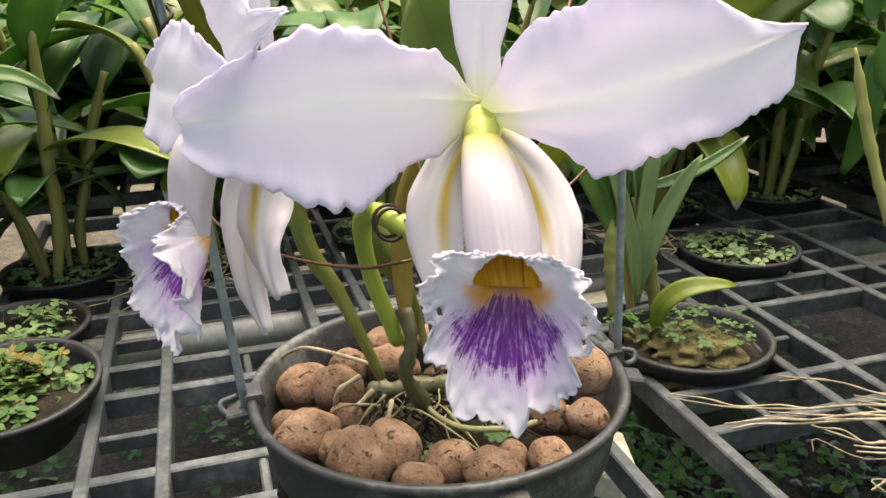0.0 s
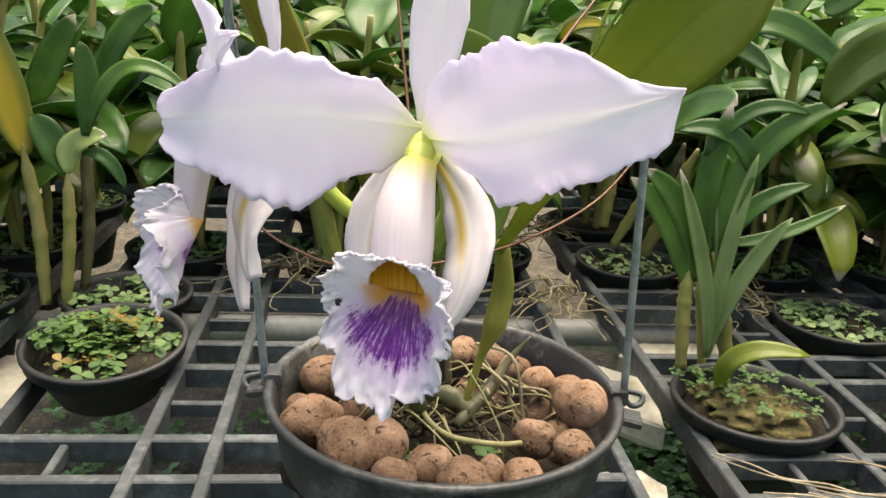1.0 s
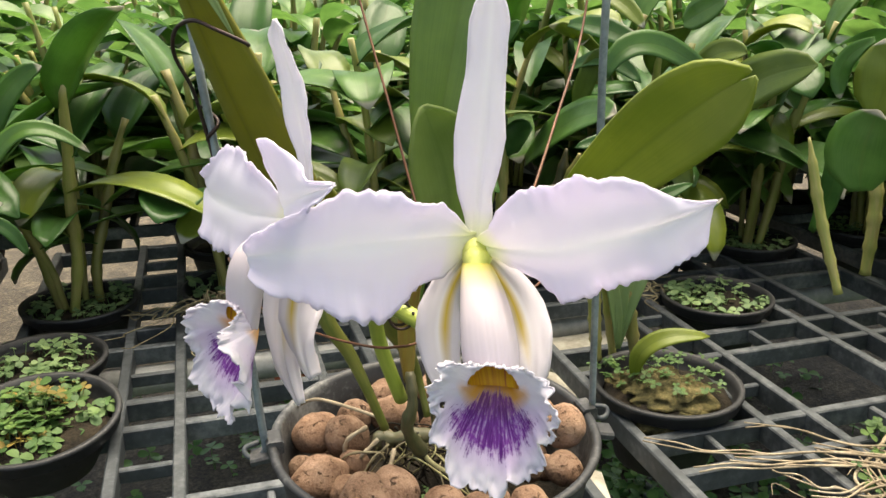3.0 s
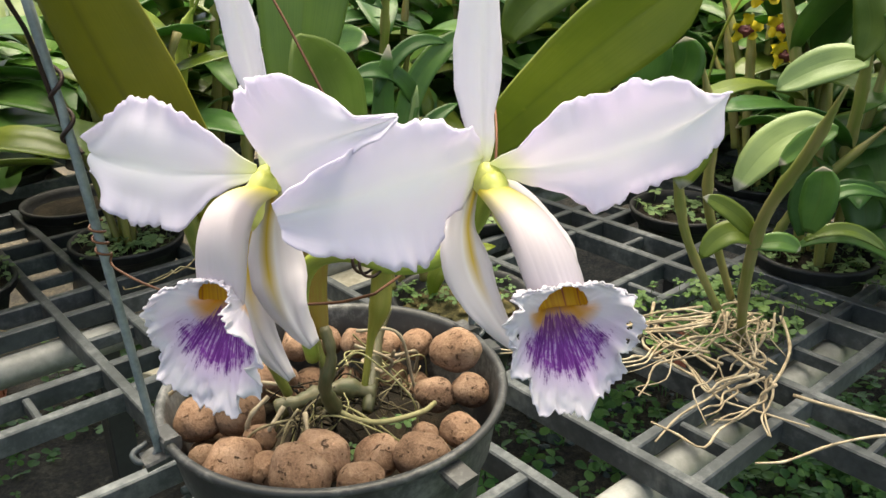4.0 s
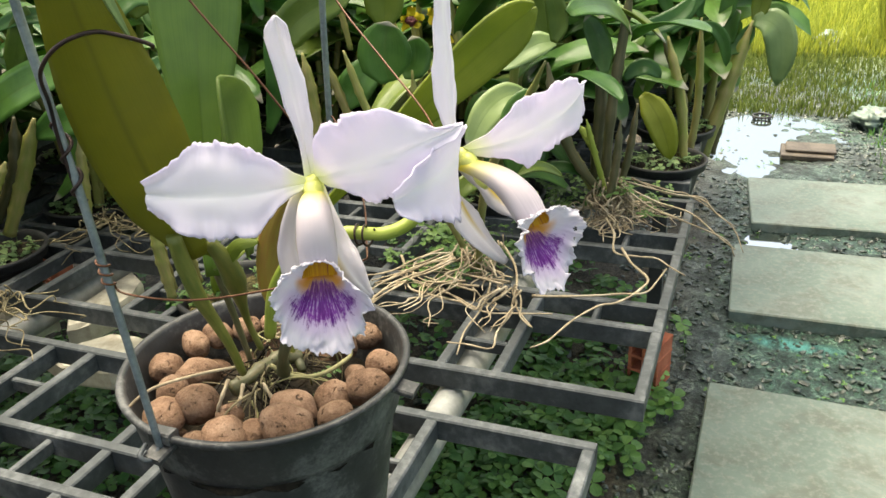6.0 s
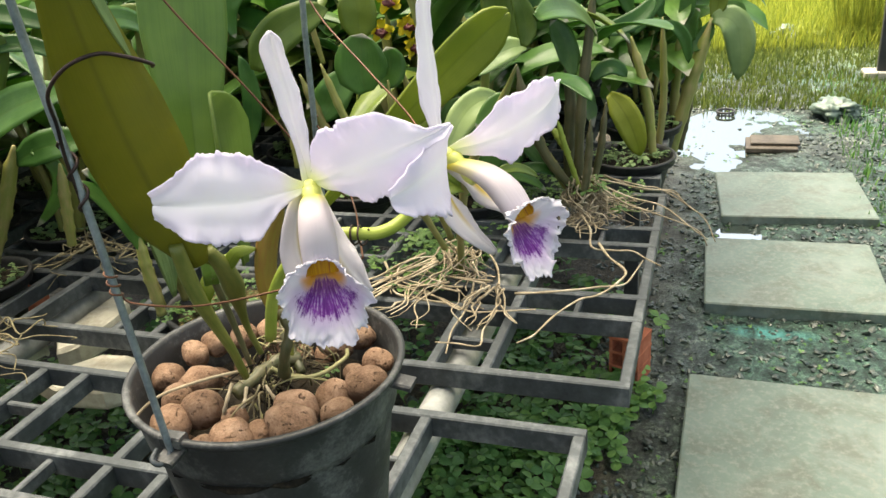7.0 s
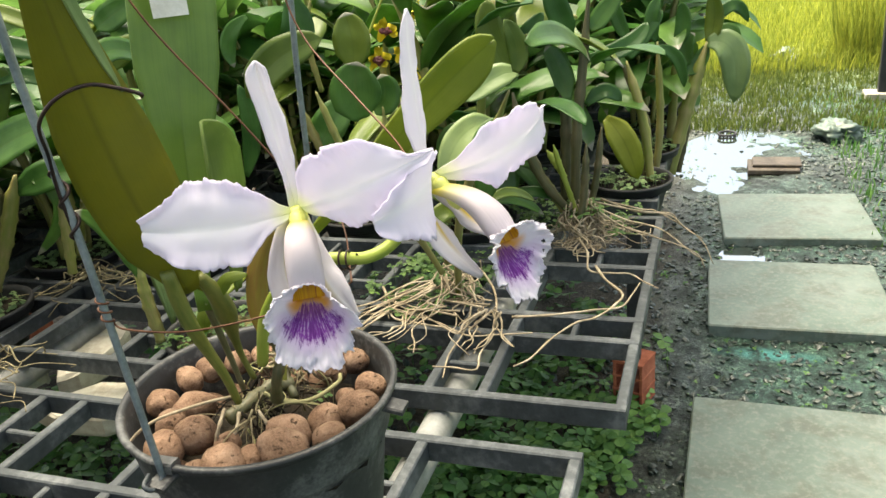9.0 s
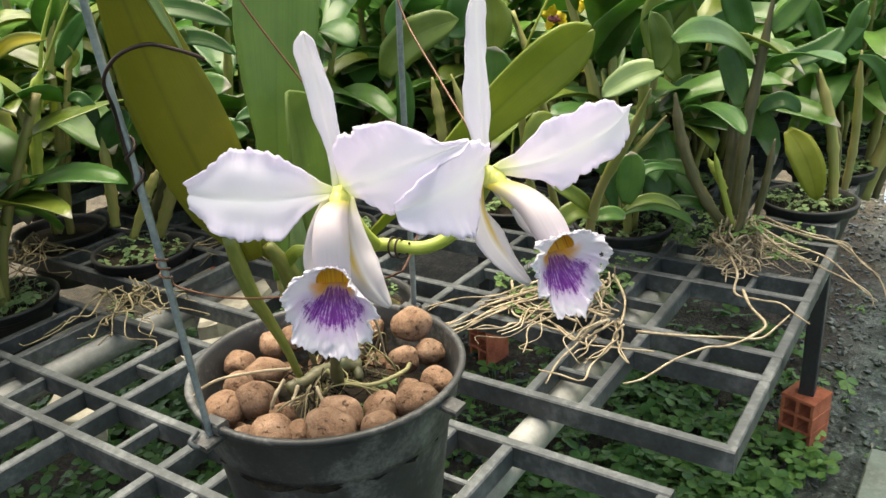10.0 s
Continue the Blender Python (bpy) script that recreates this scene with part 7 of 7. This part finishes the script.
blade(ls_plant, (0.238, 0.532, 0.167), (0.232, 0.540, 0.207), (0.222, 0.556, 0.208), 0.0076, (-0.494, -0.758, 0.426), M_BACKLEAF, 0.20)
blade(ls_plant, (0.220, 0.559, 0.246), (0.235, 0.537, 0.281), (0.248, 0.518, 0.303), 0.0098, (-0.510, -0.778, 0.367), M_BACKLEAF, 0.20)
blade(ls_plant, (0.205, 0.581, 0.203), (0.214, 0.568, 0.212), (0.209, 0.575, 0.187), 0.0038, (-0.472, -0.775, 0.420), M_LIME, 0.20)
blade(ls_plant, (0.230, 0.545, 0.269), (0.233, 0.539, 0.256), (0.226, 0.551, 0.242), 0.0037, (-0.504, -0.772, 0.387), M_LIME, 0.20)

# pale broken plaster lying below the bars
def shard(rx, ry, half, seed):
    """A flat broken piece with an angular outline and chipped edges."""
    rnd = random.Random(seed)
    turns = sorted(rnd.uniform(0, 2 * math.pi) for _ in range(4)) + [0.3, 1.9, 3.4, 5.0]
    ring = [(rx * rnd.uniform(0.85, 1.1) * math.cos(a), ry * rnd.uniform(0.85, 1.1) * math.sin(a)) for a in sorted(turns)]
    g, n = Geo(), len(ring)
    for z, k in ((-half, 0.94), (-half * 0.7, 1.0), (half * 0.75, 1.0), (half, 0.95)):
        g.v += [(x * k, y * k, z + 0.15 * half * rnd.uniform(-1, 1)) for x, y in ring]
    g.uv = [(0.5, 0.5)] * len(g.v)
    g.f = [(j * n + k, j * n + (k + 1) % n, (j + 1) * n + (k + 1) % n, (j + 1) * n + k) for j in range(3) for k in range(n)]
    g.f += [tuple(range(n))[::-1], tuple(range(3 * n, 4 * n))]
    return g


for x, y, z, sx, sy, sz, rz in ((0.31, 0.43, -0.055, 0.08, 0.04, 0.014, 20), (0.24, 0.49, -0.055, 0.045, 0.04, 0.013, 5), (-0.39, 0.34, -0.055, 0.08, 0.09, 0.012, 30), (0.205, 0.335, -0.055, 0.035, 0.07, 0.012, 10), (0.17, 0.17, -0.055, 0.03, 0.04, 0.012, 15), (0.06, 0.39, -0.055, 0.05, 0.03, 0.012, 70)):
    ob = solid("plaster_piece", shard(sx, sy, sz, x * 9 + y * 5), M_STONE, "broken pale plaster piece lying under the bench bars", "plaster piece", (x, y, z), "plaster pieces", smooth=False)
    ob.rotation_euler = (0, 0, radians(rz))

# many more pots behind: a few kinds built once, then copied into the squares of the gratings
near_kinds = [dendrobium("cane_orchid", (0.437, 0.549, 0.0), 71, 5, 0.3, leaf_len=0.14, leaf_wide=0.054, leaves=(4, 6), leaf_from=0.35), dendrobium("cane_orchid", (-0.0715, 0.74, 0.0), 72, 5, 0.27, leaf_len=0.15, leaf_wide=0.05, leaves=(4, 6), leaf_from=0.3),
              dendrobium("cane_orchid", (0.273, 0.72, 0.0), 73, 4, 0.32, leaf_len=0.14, leaf_wide=0.058, leaves=(4, 6), leaf_from=0.35)]
far_kinds = [dendrobium("cane_orchid", (0.783 + 0.164 * k, 1.11, 0.0), 80 + k, 6, 0.32, split=False, leaf_len=0.15, leaf_wide=0.055, leaves=(5, 8), leaf_from=0.25) for k in range(3)]
rk = random.Random(9)
taken = [(0.57, -0.094), POT_C7[:2], POT_C9[:2], (0.437, 0.381), (0.273, 0.549), (-0.243, 0.288), (-0.262, 0.42), (0.273, 0.2145), (0.273, 0.381), (0.62, 0.2145), (0.437, 0.549), (0.098, 0.74), (-0.0715, 0.74), (0.273, 0.72), (0.783, 1.11), (0.947, 1.11), (1.111, 1.11)]
squares = [(-0.24, 0.572), (-0.0715, 0.572), (0.098, 0.572), (-0.24, 0.74), (-0.0715, 0.74)]
squares += [(x + 0.51 * k, y) for k in range(6) for x in (0.273, 0.437, 0.604) for y in (-0.127, 0.045, 0.2145, 0.381, 0.549, 0.72)]
squares += [(x - 0.51 * k, y) for k in (1, 2) for x in (-0.24, -0.0715, 0.098) for y in (0.41, 0.572, 0.74)]
squares += [(-1.0 + 0.055 + 0.51 * k + x, 1.08 + y) for k in range(8) for x in (0, 0.165, 0.33) for y in (-0.127, 0.045, 0.2145, 0.381, 0.549, 0.72, 0.93, 1.1, 1.27)]
weed_spots = []
for x, y in squares:
    if (x < 0.55 and y < 0.3) or x > 3.3 or x < -1.4 or rk.random() < 0.06:
        continue
    if any((x - a) ** 2 + (y - b) ** 2 < 0.1 ** 2 for a, b in taken):
        continue
    near = math.hypot(x, y) < 0.9
    ob = copy_thing(rk.choice(near_kinds if near else far_kinds), pose(x + rk.uniform(-0.004, 0.004), y + rk.uniform(-0.004, 0.004), 0, 0, 0, rk.uniform(0, 360)))
    s = rk.uniform(0.85, 1.15)
    ob.scale = (1, 1, s)
    if near or rk.random() < 0.3:
        weed_spots.append((x, y, 0.004, 0.055, 75))
weed_spots += [(0.437, 0.381, 0.004, 0.055, 90), (0.273, 0.549, 0.004, 0.055, 50), (-0.262, 0.42, 0.004, 0.05, 70), (0.437, 0.549, 0.004, 0.055, 50), (0.62, 0.2145, 0.004, 0.055, 40)]
weeds("pot_weeds", weed_spots, M_PALEWEED, "pale green weeds covering the soil of the pots", 0.0085, 23)
for x, y, seed in ((0.36, 0.46, 43), (-0.1, 0.5, 44), (0.2, 0.66, 45), (0.16, 0.43, 41)):
    root_mass((x, y, 0.0), 20, 0.13, seed, (-0.3, -0.3), z_top=0.03, label="brown orchid roots hanging over the bench bars", mat=M_ROOTDARK)
